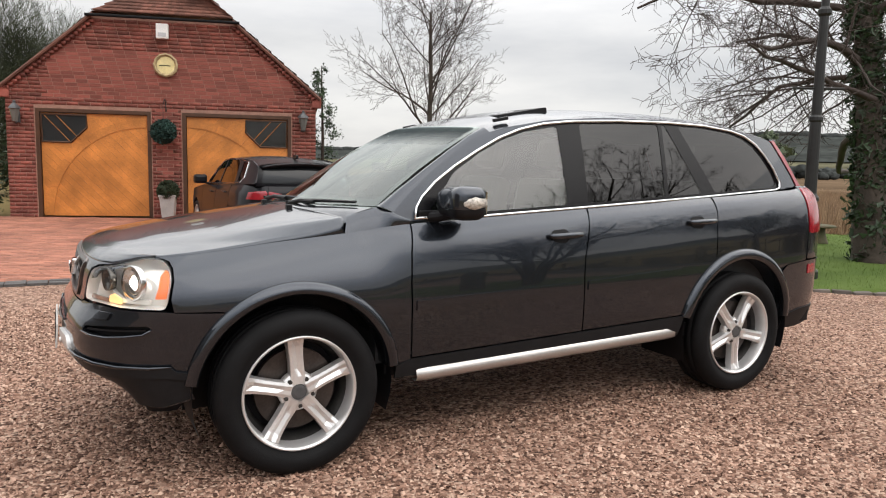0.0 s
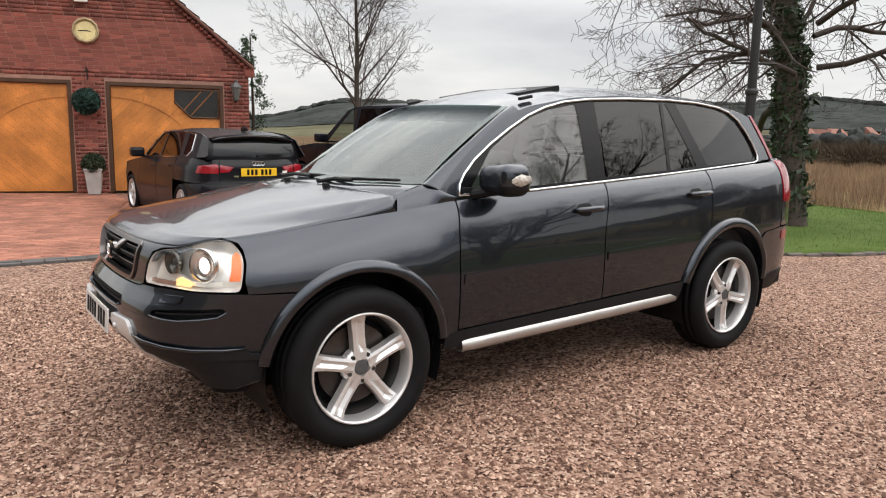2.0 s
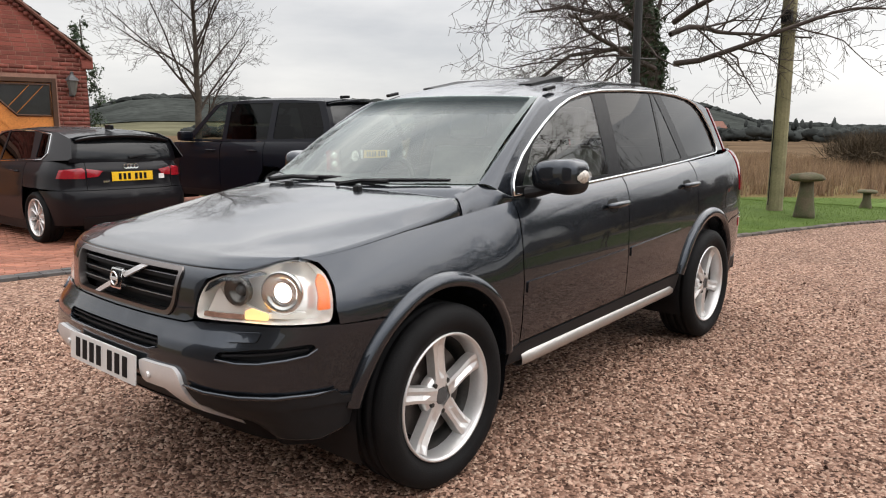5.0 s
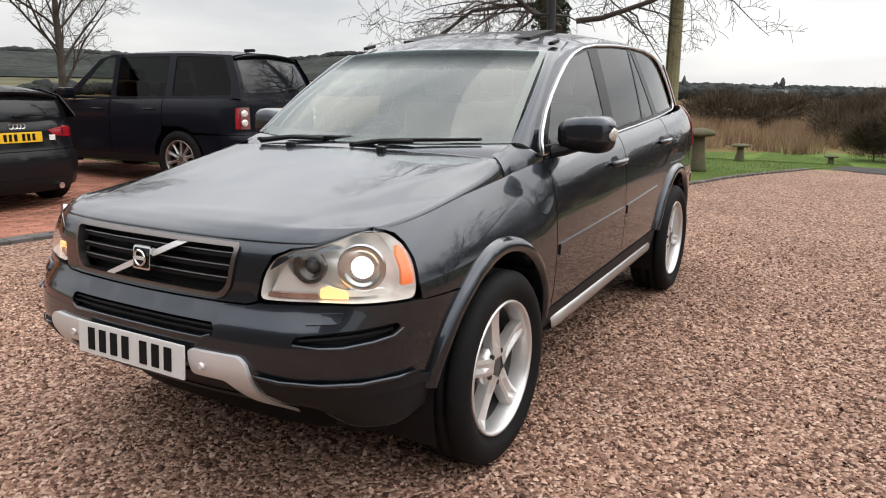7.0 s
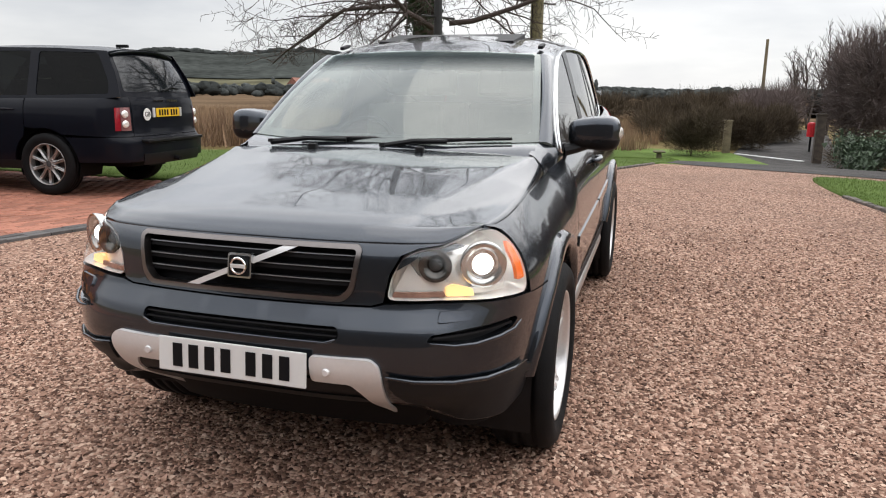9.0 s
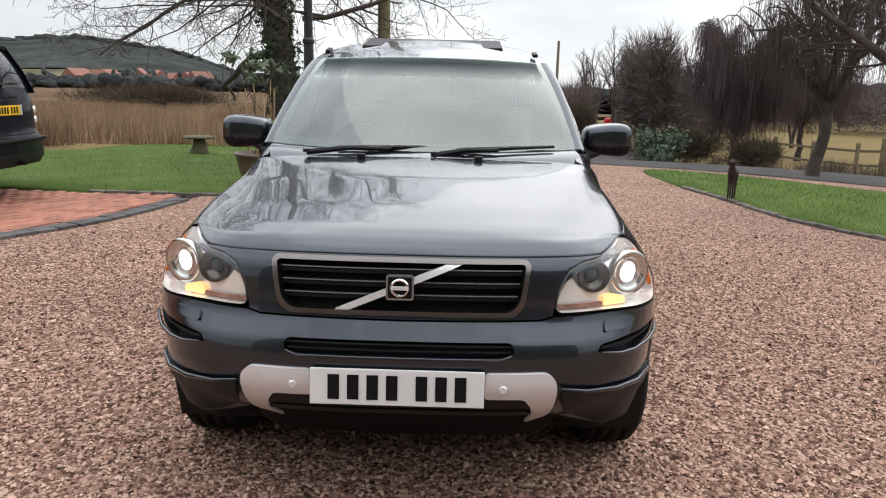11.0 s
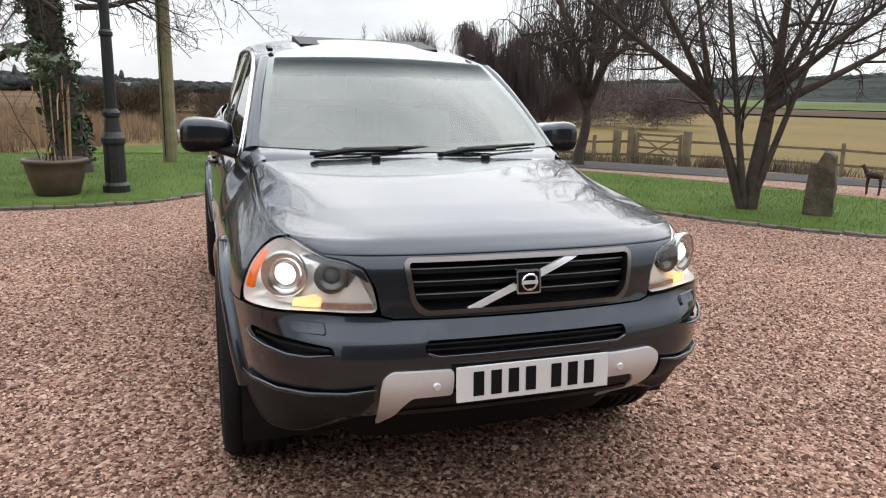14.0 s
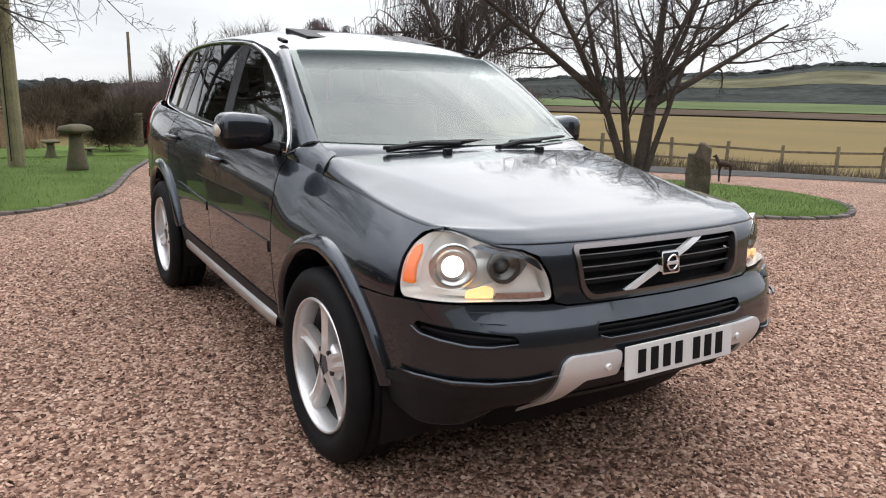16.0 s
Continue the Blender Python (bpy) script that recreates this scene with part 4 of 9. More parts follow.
def weeping(at, seed, trunk_h, reach, top, hem, label, twig, girth=0.15, limbs=9, dense=1.0):
    """A short crooked trunk, arching limbs and a curtain of fine hanging twigs that stops above hem."""
    x, y = at
    t = empty("weeping_tree", pose(x, y, float(ground_z(x, y)) - 0.05), label, "tree")
    r = random.Random(seed)
    lean = Vector((r.uniform(-0.12, 0.12), r.uniform(-0.12, 0.12), 1))
    stem = [Vector((0, 0, 0)) + lean * (trunk_h * k / 6) + Vector((r.gauss(0, 0.035), r.gauss(0, 0.035), 0)) * (k > 0) for k in range(7)]
    v, f = tubes_to_arrays([(stem, [girth * (1.25 if k == 0 else 1.0 - 0.05 * k) for k in range(7)])])
    arr_mesh("trunk", v, f, M_BARK, t, True)
    boughs, fine = [], []
    for i in range(limbs):
        az = 2 * math.pi * (i + r.uniform(-0.3, 0.3)) / limbs
        far, high = reach * r.uniform(0.55, 1.1), trunk_h + (top - trunk_h) * r.uniform(0.35, 1.0)
        pts, p = [], stem[-1] if i % 3 else stem[-2]
        for k in range(10):
            s = k / 9
            q = Vector((math.cos(az) * far * s ** 0.8, math.sin(az) * far * s ** 0.8, (high - trunk_h) * math.sin(math.pi * 0.66 * s)))
            pts.append(p + q + Vector((r.gauss(0, 1), r.gauss(0, 1), r.gauss(0, 0.8))) * 0.06 * reach * min(1, s * 3))
        boughs.append((pts, [girth * 0.5 * (1 - 0.85 * k / 9) + 0.008 for k in range(10)]))
        for j in range(9):
            s = 2 + 7 * r.random()
            k = min(int(s), 8)
            p0 = pts[k].lerp(pts[k + 1], s - k)
            a2, ln = az + r.uniform(-1.5, 1.5), reach * r.uniform(0.22, 0.55)
            sub = [p0 + Vector((math.cos(a2) * ln * w, math.sin(a2) * ln * w, ln * (0.75 * math.sin(2.2 * w) - 0.25 * w))) + Vector((r.gauss(0, 0.03), r.gauss(0, 0.03), r.gauss(0, 0.03))) * reach * w for w in (0, 0.25, 0.5, 0.75, 1.0)]
            fine.append((sub, [0.022, 0.018, 0.014, 0.010, 0.007]))
    strands = []
    for pts, rad in boughs + fine:
        for i in range(int(len(pts) * 3.2 * dense)):
            k = r.randrange(1, len(pts))
            p = pts[k].lerp(pts[k - 1], r.random()) + Vector((r.gauss(0, 0.07), r.gauss(0, 0.07), 0)) * reach
            ln = min(r.uniform(0.25, 1.0) * (top - hem) * 0.5, max(0.12, p.z - hem * r.uniform(0.85, 1.35)))
            w = Vector((r.gauss(0, 0.10), r.gauss(0, 0.10), 0))
            strands.append(([p, p + w * 0.8 + Vector((0, 0, -ln * 0.25)), p + w * 1.3 + Vector((0, 0, -ln * 0.6)), p + w * 1.4 + Vector((r.gauss(0, 0.04), r.gauss(0, 0.04), -ln))], [0.0065, 0.0055, 0.005, 0.004]))
    for bough in boughs:
        v, f = tubes_to_arrays([bough])
        arr_mesh("limb", v, f, M_BARK, t, True)
    v, f = tubes_to_arrays(fine + strands)
    arr_mesh("crown", v, f, twig, t, True, "hanging winter twigs")
    return t


M_TWIG_WINE = mat("wine_brown_twig", (0.062, 0.040, 0.040), 0.85, var=0.25, scale=1)
weeping((12.6, -7.75), 4, 1.62, 2.0, 5.2, 1.9, "weeping tree with a crooked trunk and hanging dark twigs", M_TWIG, 0.14, 11)
weeping((23.1, -9.95), 9, 1.5, 1.7, 4.9, 0.7, "weeping tree with a dense curtain of wine-brown twigs", M_TWIG_WINE, 0.13, 13, 2.2)
weeping((30.0, -15.5), 14, 1.8, 2.2, 4.4, 1.1, "broad weeping tree beyond the fence", M_TWIG_WINE, 0.14, 11, 1.3)
for at, sd, hgt in (((40, -14), 31, 5.4), ((60, -11.2), 32, 5.6), ((38.5, -19), 33, 4.6), ((54, -12.2), 34, 6.5), ((66, -13.0), 36, 6.0), ((50, -18.5), 37, 5.6), ((45.5, -24), 38, 5.0)):
    bare_tree("bare_tree", at, "upright bare tree in the hedgerow", sd, [(0.05, 0.02, 1, hgt, 0.12), (0.25, -0.1, 1, hgt * 0.85, 0.09), (-0.2, 0.2, 1, hgt * 0.8, 0.08)], 2,
              dict(SP, kids=[16, 9], lift=[0.02, 0.07, 0.06], angle=(20, 45), ratio=0.36, min=0.012, wander=0.07), M_TWIG_RED if sd % 2 else M_TWIG)
# thin evergreen beside the garage
con = empty("conifer", pose(4.75, 12.9, 0.1), "thin ragged young evergreen beside the garage", "tree")
part("trunk", tube([(0, 0, 0), (0.03, 0, 1.8), (0.0, 0.02, 3.55)], [0.05, 0.035, 0.01], 6), M_BARK, con)
cl = []
for i in range(44):
    h = 0.25 + 3.3 * (i / 44)
    w = 0.46 * (1 - 0.75 * i / 44) * rng.uniform(0.5, 1.15)
    a = rng.uniform(0, 6.28)
    cl.append(fuzz(120, (math.cos(a) * w, math.sin(a) * w, h), (w * 0.8 + 0.06, w * 0.8 + 0.06, 0.16), 0.03, 300 + i, shell=0.1))
v, f = joined(cl)
arr_mesh("crown", v, f, M_LEAF, con)


def bush(at, size, seed, material, label, n=2200, leaf=0.06, twiggy=False):
    x, y = at
    b = empty("bush", pose(x, y, float(ground_z(x, y))), label, "bush")
    r = random.Random(seed)
    cl = []
    for i in range(10):
        c = (r.gauss(0, 0.36) * size[0], r.gauss(0, 0.36) * size[1], size[2] * r.uniform(0.25, 0.66))
        s = (size[0] * 0.5, size[1] * 0.5, size[2] * 0.36)
        cl.append(twigs(n // 10, c, s, leaf * 5, leaf * 0.10, seed * 10 + i) if twiggy else fuzz(n // 10, c, s, leaf, seed * 10 + i, shell=0.3))
    v, f = joined(cl)
    v[:, 2] = np.maximum(v[:, 2], 0.0)
    arr_mesh("foliage", v, f, material, b)
    part("stem", tube([(0, 0, -0.02), (0.02, 0.03, size[2] * 0.5)], 0.03, 5), M_BARK, b)
    return b


bush((-1.87, 23.06), (3.0, 2.6, 7.2), 1, M_SCRUBGREEN, "tall dark evergreen tree behind the garage", 60000, 0.07, True)
bush((-2.06, 13.64), (0.9, 0.8, 2.3), 2, M_LEAF, "ivy-covered bank beside the garage", 4600, 0.06)
bush((5.6, 13.2), (0.5, 0.5, 0.9), 3, M_LEAF, "small evergreen shrub by the garage corner", 1800, 0.05)
bush((31.4, -2.5), (1.7, 1.5, 2.5), 4, M_SCRUB, "dark rounded clipped bush by the gate", 16000, 0.07, True)
bush((37.5, -4.9), (2.4, 1.4, 2.3), 5, M_SCRUB, "twiggy hedge beside the gate post", 12000, 0.10, True)
bush((46, -1.0), (7.0, 2.6, 2.6), 6, M_SCRUB, "long rounded hedge beyond the gate", 20000, 0.12, True)
bush((24, -7.75), (1.5, 1.3, 1.45), 7, M_GREYLEAF, "grey-green shrub beside the lane", 7000, 0.07)
bush((27, -9.6), (2.4, 1.8, 1.5), 8, M_SCRUB, "low hedge beside the lane", 9000, 0.09, True)
bush((20, -9.4), (1.2, 1.0, 0.9), 9, M_SCRUB, "low twiggy hedge under the tree", 5000, 0.07, True)
bush((33.6, -10.0), (2.4, 2.4, 6.0), 11, M_TWIG_RED, "large dense rounded bare tree beside the lane", 20000, 0.13, True)
bush((39, -14.5), (3.0, 3.0, 4.2), 12, M_TWIG_RED, "dense bare tree beyond the lane", 12000, 0.14, True)
bush((60, 6), (14, 5, 2.6), 13, M_SCRUB, "line of dark scrub across the meadow", 16000, 0.2, True)
bush((70, 30), (14, 8, 2.4), 14, M_SCRUB, "line of brown scrub across the meadow", 14000, 0.2, True)
bush((66, -6), (9, 4, 2.8), 15, M_SCRUB, "twiggy scrub beside the far lane", 14000, 0.2, True)
bush((43.5, -7.4), (3.2, 1.6, 2.2), 16, M_SCRUB, "clipped winter hedge behind the entrance", 12000, 0.11, True)
bush((58.0, -9.2), (6.5, 3.0, 3.4), 17, M_TWIG_RED, "bare thicket beyond the entrance", 9000, 0.18, True)
for i, (x, y) in enumerate(((15.2, -38), (15.8, -39), (14.6, -39.5), (13, -52))):
    bare_tree("sapling", (x, y), "thin bare sapling in the meadow", 50 + i, [(0, 0.05, 1, 2.3, 0.03)], 2, dict(SP, kids=[10, 5], min=0.01, ratio=0.4), M_TWIG)

# far woods on the hills and tree lines, one mass
pieces = []
r = np.random.RandomState(77)
for i in range(5200):
    th = math.radians(r.uniform(-88, 100))
    deg = math.degrees(th)
    rise = np.interp(deg, SKY_DEG, SKY_RISE)
    lay = r.rand()
    if lay < 0.72:
        rad, h = r.uniform(880, 985), r.uniform(7, 14)
        if -16 < deg < 14 and rad < 780:
            continue
        x, y = rad * math.cos(th), rad * math.sin(th)
        z = float(ground_z(x, y) + hill_z(np.array(rad), np.array(th)))
        pieces.append(blob((x, y, z + h * 0.1), (h * 0.8, h * 0.8, h * 0.42), 1000 + i))
    elif lay < 0.90 and -22 < deg < 60:
        rad, h = r.uniform(260, 440), r.uniform(4, 8)
        x, y = rad * math.cos(th), rad * math.sin(th)
        z = float(ground_z(x, y) + hill_z(np.array(rad), np.array(th)))
        pieces += [blob((x + r.normal(0, h * 0.35), y + r.normal(0, h * 0.35), z + h * r.uniform(0.18, 0.45)), (h * 0.42, h * 0.42, h * 0.34), 1000 + 7 * i + q) for q in range(5)]
for i in range(34):
    th = math.radians(r.uniform(4, 30))
    rad, h = r.uniform(300, 380), r.uniform(7, 11)
    pieces += [blob((rad * math.cos(th) + r.normal(0, 0.8), rad * math.sin(th) + r.normal(0, 0.8), -1 + h * q), (h * w, h * w, h * 0.26), 9000 + 5 * i + k) for k, (q, w) in enumerate(((0.20, 0.20), (0.42, 0.16), (0.62, 0.10)))]
v, f = joined(pieces)
woods = arr_mesh("distant_woods", v, f, M_WOODS)
tagged(woods, "grey-brown winter woodland on far hills", "woodland", kind="stuff")
# green strips of winter wheat on the far slopes
M_WHEAT = mat("winter_wheat", (0.10, 0.122, 0.062), 0.95, spec=0.0, var=0.2, scale=0.02)


def far_field(name, th0, th1, r0, r1, material, label, up=0.0):
    n = 40
    vs, fs = [], []
    for i in range(n + 1):
        th = math.radians(th0 + (th1 - th0) * i / n)
        for k in range(7):
            rad = r0 + (r1 - r0) * k / 6
            vs.append((rad * math.cos(th), rad * math.sin(th), float(ground_z(rad * math.cos(th), rad * math.sin(th)) + hill_z(np.array(rad), np.array(th))) + up + (2.4 if rad > 425 else 0.25)))
    for i in range(n):
        for k in range(6):
            fs.append((i * 7 + k, i * 7 + k + 1, i * 7 + k + 8, i * 7 + k + 7))
    return tagged(arr_mesh(name, vs, fs, material, smooth=True), label, "field", kind="structure")


M_OLIVE = mat("olive_pasture", (0.105, 0.100, 0.066), 0.95, spec=0.0, var=0.4, scale=0.03)
M_HILLWOOD = mat("hill_woodland", (0.042, 0.046, 0.043), 0.95, var=0.3, scale=0.018, bscale=0.14, fine=0.25, spec=0.0)
far_field("marsh", -14, 110, 78, 424, mat("russet_marsh", (0.115, 0.080, 0.052), 0.95, spec=0.0, var=0.35, scale=0.05, bump=0.3, bscale=0.8), "russet rough marsh and scrub")
far_field("wooded_hill", 12, 110, 570, 985, M_HILLWOOD, "hillside covered in winter woodland")
far_field("wooded_hill", -88, -16, 470, 985, M_HILLWOOD, "far hillside covered in winter woodland")
far_field("wooded_hill", -17, 13, 440, 985, M_HILLWOOD, "low wooded rise beyond the marsh")
far_field("far_field", -75, -28, 300, 520, M_WHEAT, "strip of green winter wheat")
far_field("far_field", -66, -50, 640, 760, M_OLIVE, "green field on the far hillside", 0.3)
far_field("far_field", 24, 110, 424, 560, M_OLIVE, "green field below the wooded hill")
M_PLOUGH = mat("ploughed_earth", (0.085, 0.066, 0.052), 0.95, spec=0.0, var=0.3, scale=0.05)
far_field("far_field", -80, -24, 150, 260, M_PLOUGH, "bare brown field strip")
far_field("marsh", -24, -10, 90, 330, bpy.data.materials["russet_marsh"], "russet rough marsh beyond the lane")

# belt of bare trees across the pasture
for i in range(9):
    th, rad = math.radians(-17.5 - 2.5 * i + rng.uniform(-0.8, 0.8)), rng.uniform(66, 86)
    bush((rad * math.cos(th) - 2.8, rad * math.sin(th) + 0.6), (4.6, 3.8, rng.uniform(3.8, 5.6)), 40 + i, M_TWIG_RED, "bare tree in a belt across the pasture", 3600, 0.2, True)

# village houses far off across the meadow
for i in range(9):
    th = math.radians(19.5 + i * 1.05 + rng.uniform(-0.3, 0.3))
    rad = rng.uniform(330, 390)
    h = empty("house", pose(rad * math.cos(th), rad * math.sin(th), -1.3 + 2.0 * rng.random(), 0, 0, rng.uniform(0, 180)), "small distant house with a tiled roof", "house", "village houses")
    wd, dp, ht = rng.uniform(7, 11), 6.0, rng.uniform(4, 5.2)
    part("wall", box(-wd / 2, wd / 2, -dp / 2, dp / 2, 0, ht), M_STONE if i % 3 else M_MORTAR, h)
    bm = bmesh.new()
    V = [bm.verts.new(p) for p in ((-wd / 2 - 0.3, -dp / 2 - 0.3, ht), (wd / 2 + 0.3, -dp / 2 - 0.3, ht), (wd / 2 + 0.3, dp / 2 + 0.3, ht), (-wd / 2 - 0.3, dp / 2 + 0.3, ht), (-wd / 2 - 0.3, 0, ht + 3), (wd / 2 + 0.3, 0, ht + 3))]
    for q in ((0, 1, 5, 4), (2, 3, 4, 5), (0, 4, 3), (1, 2, 5), (0, 3, 2, 1)):
        bm.faces.new([V[k] for k in q])
    part("roof", bm, M_TILE, h)
    for k in range(3):
        part("window", box(-wd / 2 + 1 + k * 2.4, -wd / 2 + 2 + k * 2.4, -dp / 2 - 0.03, -dp / 2 + 0.02, 1.2, 2.4), M_DARKGLASS, h)
for x, y, rz in ((300, 26, 60), (180, -88, 30)):
    h = empty("barn", pose(x, y, -1.4, 0, 0, rz), "pale farm building among far trees", "building")
    part("wall", box(-7, 7, -4, 4, 0, 2.6), M_WHITE, h)
    bm = bmesh.new()
    V = [bm.verts.new(p) for p in ((-7.3, -4.3, 2.6), (7.3, -4.3, 2.6), (7.3, 4.3, 2.6), (-7.3, 4.3, 2.6), (-7.3, 0, 4.2), (7.3, 0, 4.2))]
    for q in ((0, 1, 5, 4), (2, 3, 4, 5), (0, 4, 3), (1, 2, 5), (0, 3, 2, 1)):
        bm.faces.new([V[k] for k in q])
    part("roof", bm, M_GREY, h)


# ---- posts, fence, garden things ----
lamp = empty("lamp_post", pose(7.6, 2.0, float(ground_z(7.6, 2.0)) + 0.02), "black cast-iron lamp post on the lawn", "lamp post")
part("base", lathe([(0, 0), (0.17, 0), (0.17, 0.10), (0.135, 0.14), (0.13, 0.62), (0.15, 0.66), (0.15, 0.72), (0.105, 0.80), (0.085, 0.98), (0.11, 1.01), (0.11, 1.05), (0.075, 1.10)], 16), M_IRON, lamp)
part("column", lathe([(0.075, 1.10), (0.068, 2.0), (0.085, 2.02), (0.085, 2.06), (0.062, 2.09), (0.055, 3.3), (0.08, 3.33), (0.08, 3.38), (0.05, 3.42), (0.045, 4.3)], 14), M_IRON, lamp)
part("ladder_bar", tube([(-0.28, 0.16, 2.42), (0.28, -0.16, 2.42)], 0.018, 6), M_IRON, lamp)
part("lantern", lathe([(0, 4.3), (0.08, 4.32), (0.17, 4.75), (0.20, 4.78), (0.10, 4.95), (0, 5.05)], 6), M_IRON, lamp)
pole = empty("timber_pole", pose(12.9, 1.47, float(ground_z(12.9, 1.47)) - 0.05), "tall greenish weathered timber pole on the lawn", "pole")
part("shaft", tube([(0, 0, 0), (0.02, 0.01, 3), (0.03, 0.02, 8)], [0.15, 0.135, 0.11], 12), M_POLE, pole)
fl = part("floodlight", box(-0.05, 0.13, -0.09, 0.09, 3.62, 3.86, 0.02, m=pose(-0.2, 0.0, 0)), M_BLACK, pole, "black floodlight box")
part("cable", tube([(-0.12, 0.08, 3.6), (-0.125, 0.09, 2.0), (-0.14, 0.09, 0.2)], 0.01, 5), M_BLACK, pole)
tel = empty("telegraph_pole", pose(68.7, -9.5, -1.3), "distant wooden telegraph pole", "pole")
part("shaft", tube([(0, 0, 0), (0, 0, 7.6)], [0.17, 0.12], 8), M_WOOD, tel)


def staddle(x, y, h, w, label):
    s = empty("staddle_stone", pose(x, y, float(ground_z(x, y)) + 0.01), label, "staddle stone", "staddle stones")
    prof = [(0, 0), (w * 0.62, 0), (w * 0.60, h * 0.12), (w * 0.42, h * 0.5), (w * 0.36, h * 0.82), (0, h * 0.84)]
    part("stem", lathe(prof, 14), M_STONE, s, smooth=True)
    part("cap", lathe([(0, h * 0.80), (w * 0.8, h * 0.83), (w * 0.98, h * 0.87), (w, h * 0.90), (w * 0.85, h * 0.96), (w * 0.4, h), (0, h)], 18), M_STONE, s, smooth=True)
    for ch in s.children:
        for v in ch.data.vertices:
            v.co += Vector(noise.noise_vector(v.co * 6)) * 0.02
    return s


staddle(11.55, 0.60, 0.80, 0.29, "mushroom-shaped mossy staddle stone on the lawn")
staddle(17.2, 0.63, 0.46, 0.22, "low mushroom-shaped stone with a pale stem")
staddle(13.2, 5.65, 0.42, 0.36, "low flat-topped stone bird table")
staddle(26.0, -1.15, 0.46, 0.25, "low mushroom-shaped stone far on the lawn")
gp = empty("garden_pot", pose(7.45, 2.68, float(ground_z(7.45, 2.68)) + 0.03), "large brown glazed pot with canes and a straggly shrub", "pot")
part("pot", lathe([(0, 0), (0.24, 0), (0.27, 0.03), (0.345, 0.30), (0.36, 0.40), (0.385, 0.415), (0.385, 0.455), (0.345, 0.46), (0.335, 0.40), (0, 0.39)], 28), M_POT, gp, smooth=True)
part("soil", lathe([(0, 0.405), (0.335, 0.40)], 20), M_BARK, gp)
for i in range(7):
    a, b = rng.uniform(0, 6.28), rng.uniform(0.02, 0.2)
    hgt = rng.uniform(0.9, 1.35)
    part("cane", tube([(b * math.cos(a), b * math.sin(a), 0.38), (b * math.cos(a) * 1.2, b * math.sin(a) * 1.2, 0.38 + hgt)], 0.010, 5), mat("cane", (0.30, 0.22, 0.12), 0.7, var=0.2) if i == 0 else bpy.data.materials["cane"], gp)
part("hoop", tube([(0.22 * math.cos(a) + 0.05, -0.1, 0.95 + (0.32 * math.sin(a) if a < math.pi else 0)) for a in [math.pi * k / 10 for k in range(11)]], 0.009, 5), bpy.data.materials["cane"], gp)
out = {}
for i in range(6):
    grow(out, random.Random(60 + i), Vector((rng.uniform(-0.15, 0.15), rng.uniform(-0.15, 0.15), 0.38)), Vector((rng.gauss(0, 0.18), rng.gauss(0, 0.18), 1)), 1.35, 0.010, 0, 2, dict(SP, kids=[6, 4], ratio=0.35, min=0.003))
v, f = tubes_to_arrays([b for k in out for b in out[k]])
arr_mesh("shrub", v, f, M_TWIG, gp)
v, f = joined([fuzz(90, (rng.gauss(0, 0.28), rng.gauss(0, 0.28), rng.uniform(1.45, 1.85)), (0.16, 0.16, 0.08), 0.05, 700 + i, shell=0.2) for i in range(9)])
arr_mesh("leaves", v, f, mat("pale_leaf", (0.10, 0.13, 0.075), 0.6, var=0.3, island=0.4), gp)

stump = empty("stone_post", pose(4.15, -6.45, float(ground_z(4.15, -6.45)), 0, 0, 40), "squat old stone gatepost with a socket hole", "stone post")
bm = box(-0.18, 0.18, -0.14, 0.14, 0.0, 0.82, 0.03)
bmesh.ops.subdivide_edges(bm, edges=bm.edges[:], cuts=3, use_grid_fill=True)
for v in bm.verts:
    high = max(0.0, v.co.z - 0.45)
    v.co.z -= high * (0.42 if v.co.x > 0.05 else 0.12 if v.co.x < -0.12 else 0.0)
    v.co += Vector(noise.noise_vector(v.co * 4 + Vector((3, 1, 2)))) * 0.045 + Vector(noise.noise_vector(v.co * 11)) * 0.018
    v.co.x *= 1.0 - 0.35 * v.co.z
part("block", bm, mat("dark_stone", (0.115, 0.088, 0.062), 0.9, var=0.4, scale=5, bump=0.2, bscale=40, second=(0.045, 0.04, 0.025)), stump)
part("socket", box(-0.05, 0.05, -0.19, -0.13, 0.12, 0.22, 0.01), M_BLACK, stump)


def deer(x, y, s, rz):
    d = empty("metal_sculpture", pose(x, y, float(ground_z(x, y)) + 0.02, 0, 0, rz), "small rusty steel animal sculpture on the lawn", "sculpture", "sculptures")
    bm = bmesh.new()
    tube([(-0.18 * s, 0, 0.48 * s), (0, 0, 0.52 * s), (0.17 * s, 0, 0.52 * s), (0.25 * s, 0, 0.66 * s), (0.30 * s, 0, 0.74 * s), (0.38 * s, 0, 0.72 * s)], [0.05 * s, 0.085 * s, 0.08 * s, 0.05 * s, 0.055 * s, 0.02 * s], 8, bm)
    for lx, ly in ((-0.15, 0.04), (-0.15, -0.04), (0.14, 0.04), (0.14, -0.04)):
        tube([(lx * s, ly * s, 0.5 * s), (lx * s * 1.1, ly * s, 0.25 * s), (lx * s, ly * s, 0)], [0.04 * s, 0.018 * s, 0.015 * s], 6, bm)
    part("figure", bm, M_RUST, d)


deer(7.2, -4.02, 0.74, 152)
deer(5.9, -9.4, 0.62, 20)

# fence and field gate along the meadow
FENCE = [(31.5, -11.6), (26.5, -12.9), (20.9, -14.8)], [(19.1, -15.7), (15.8, -19.6), (12.6, -25.0), (9.4, -32.0), (7.0, -42.0)]


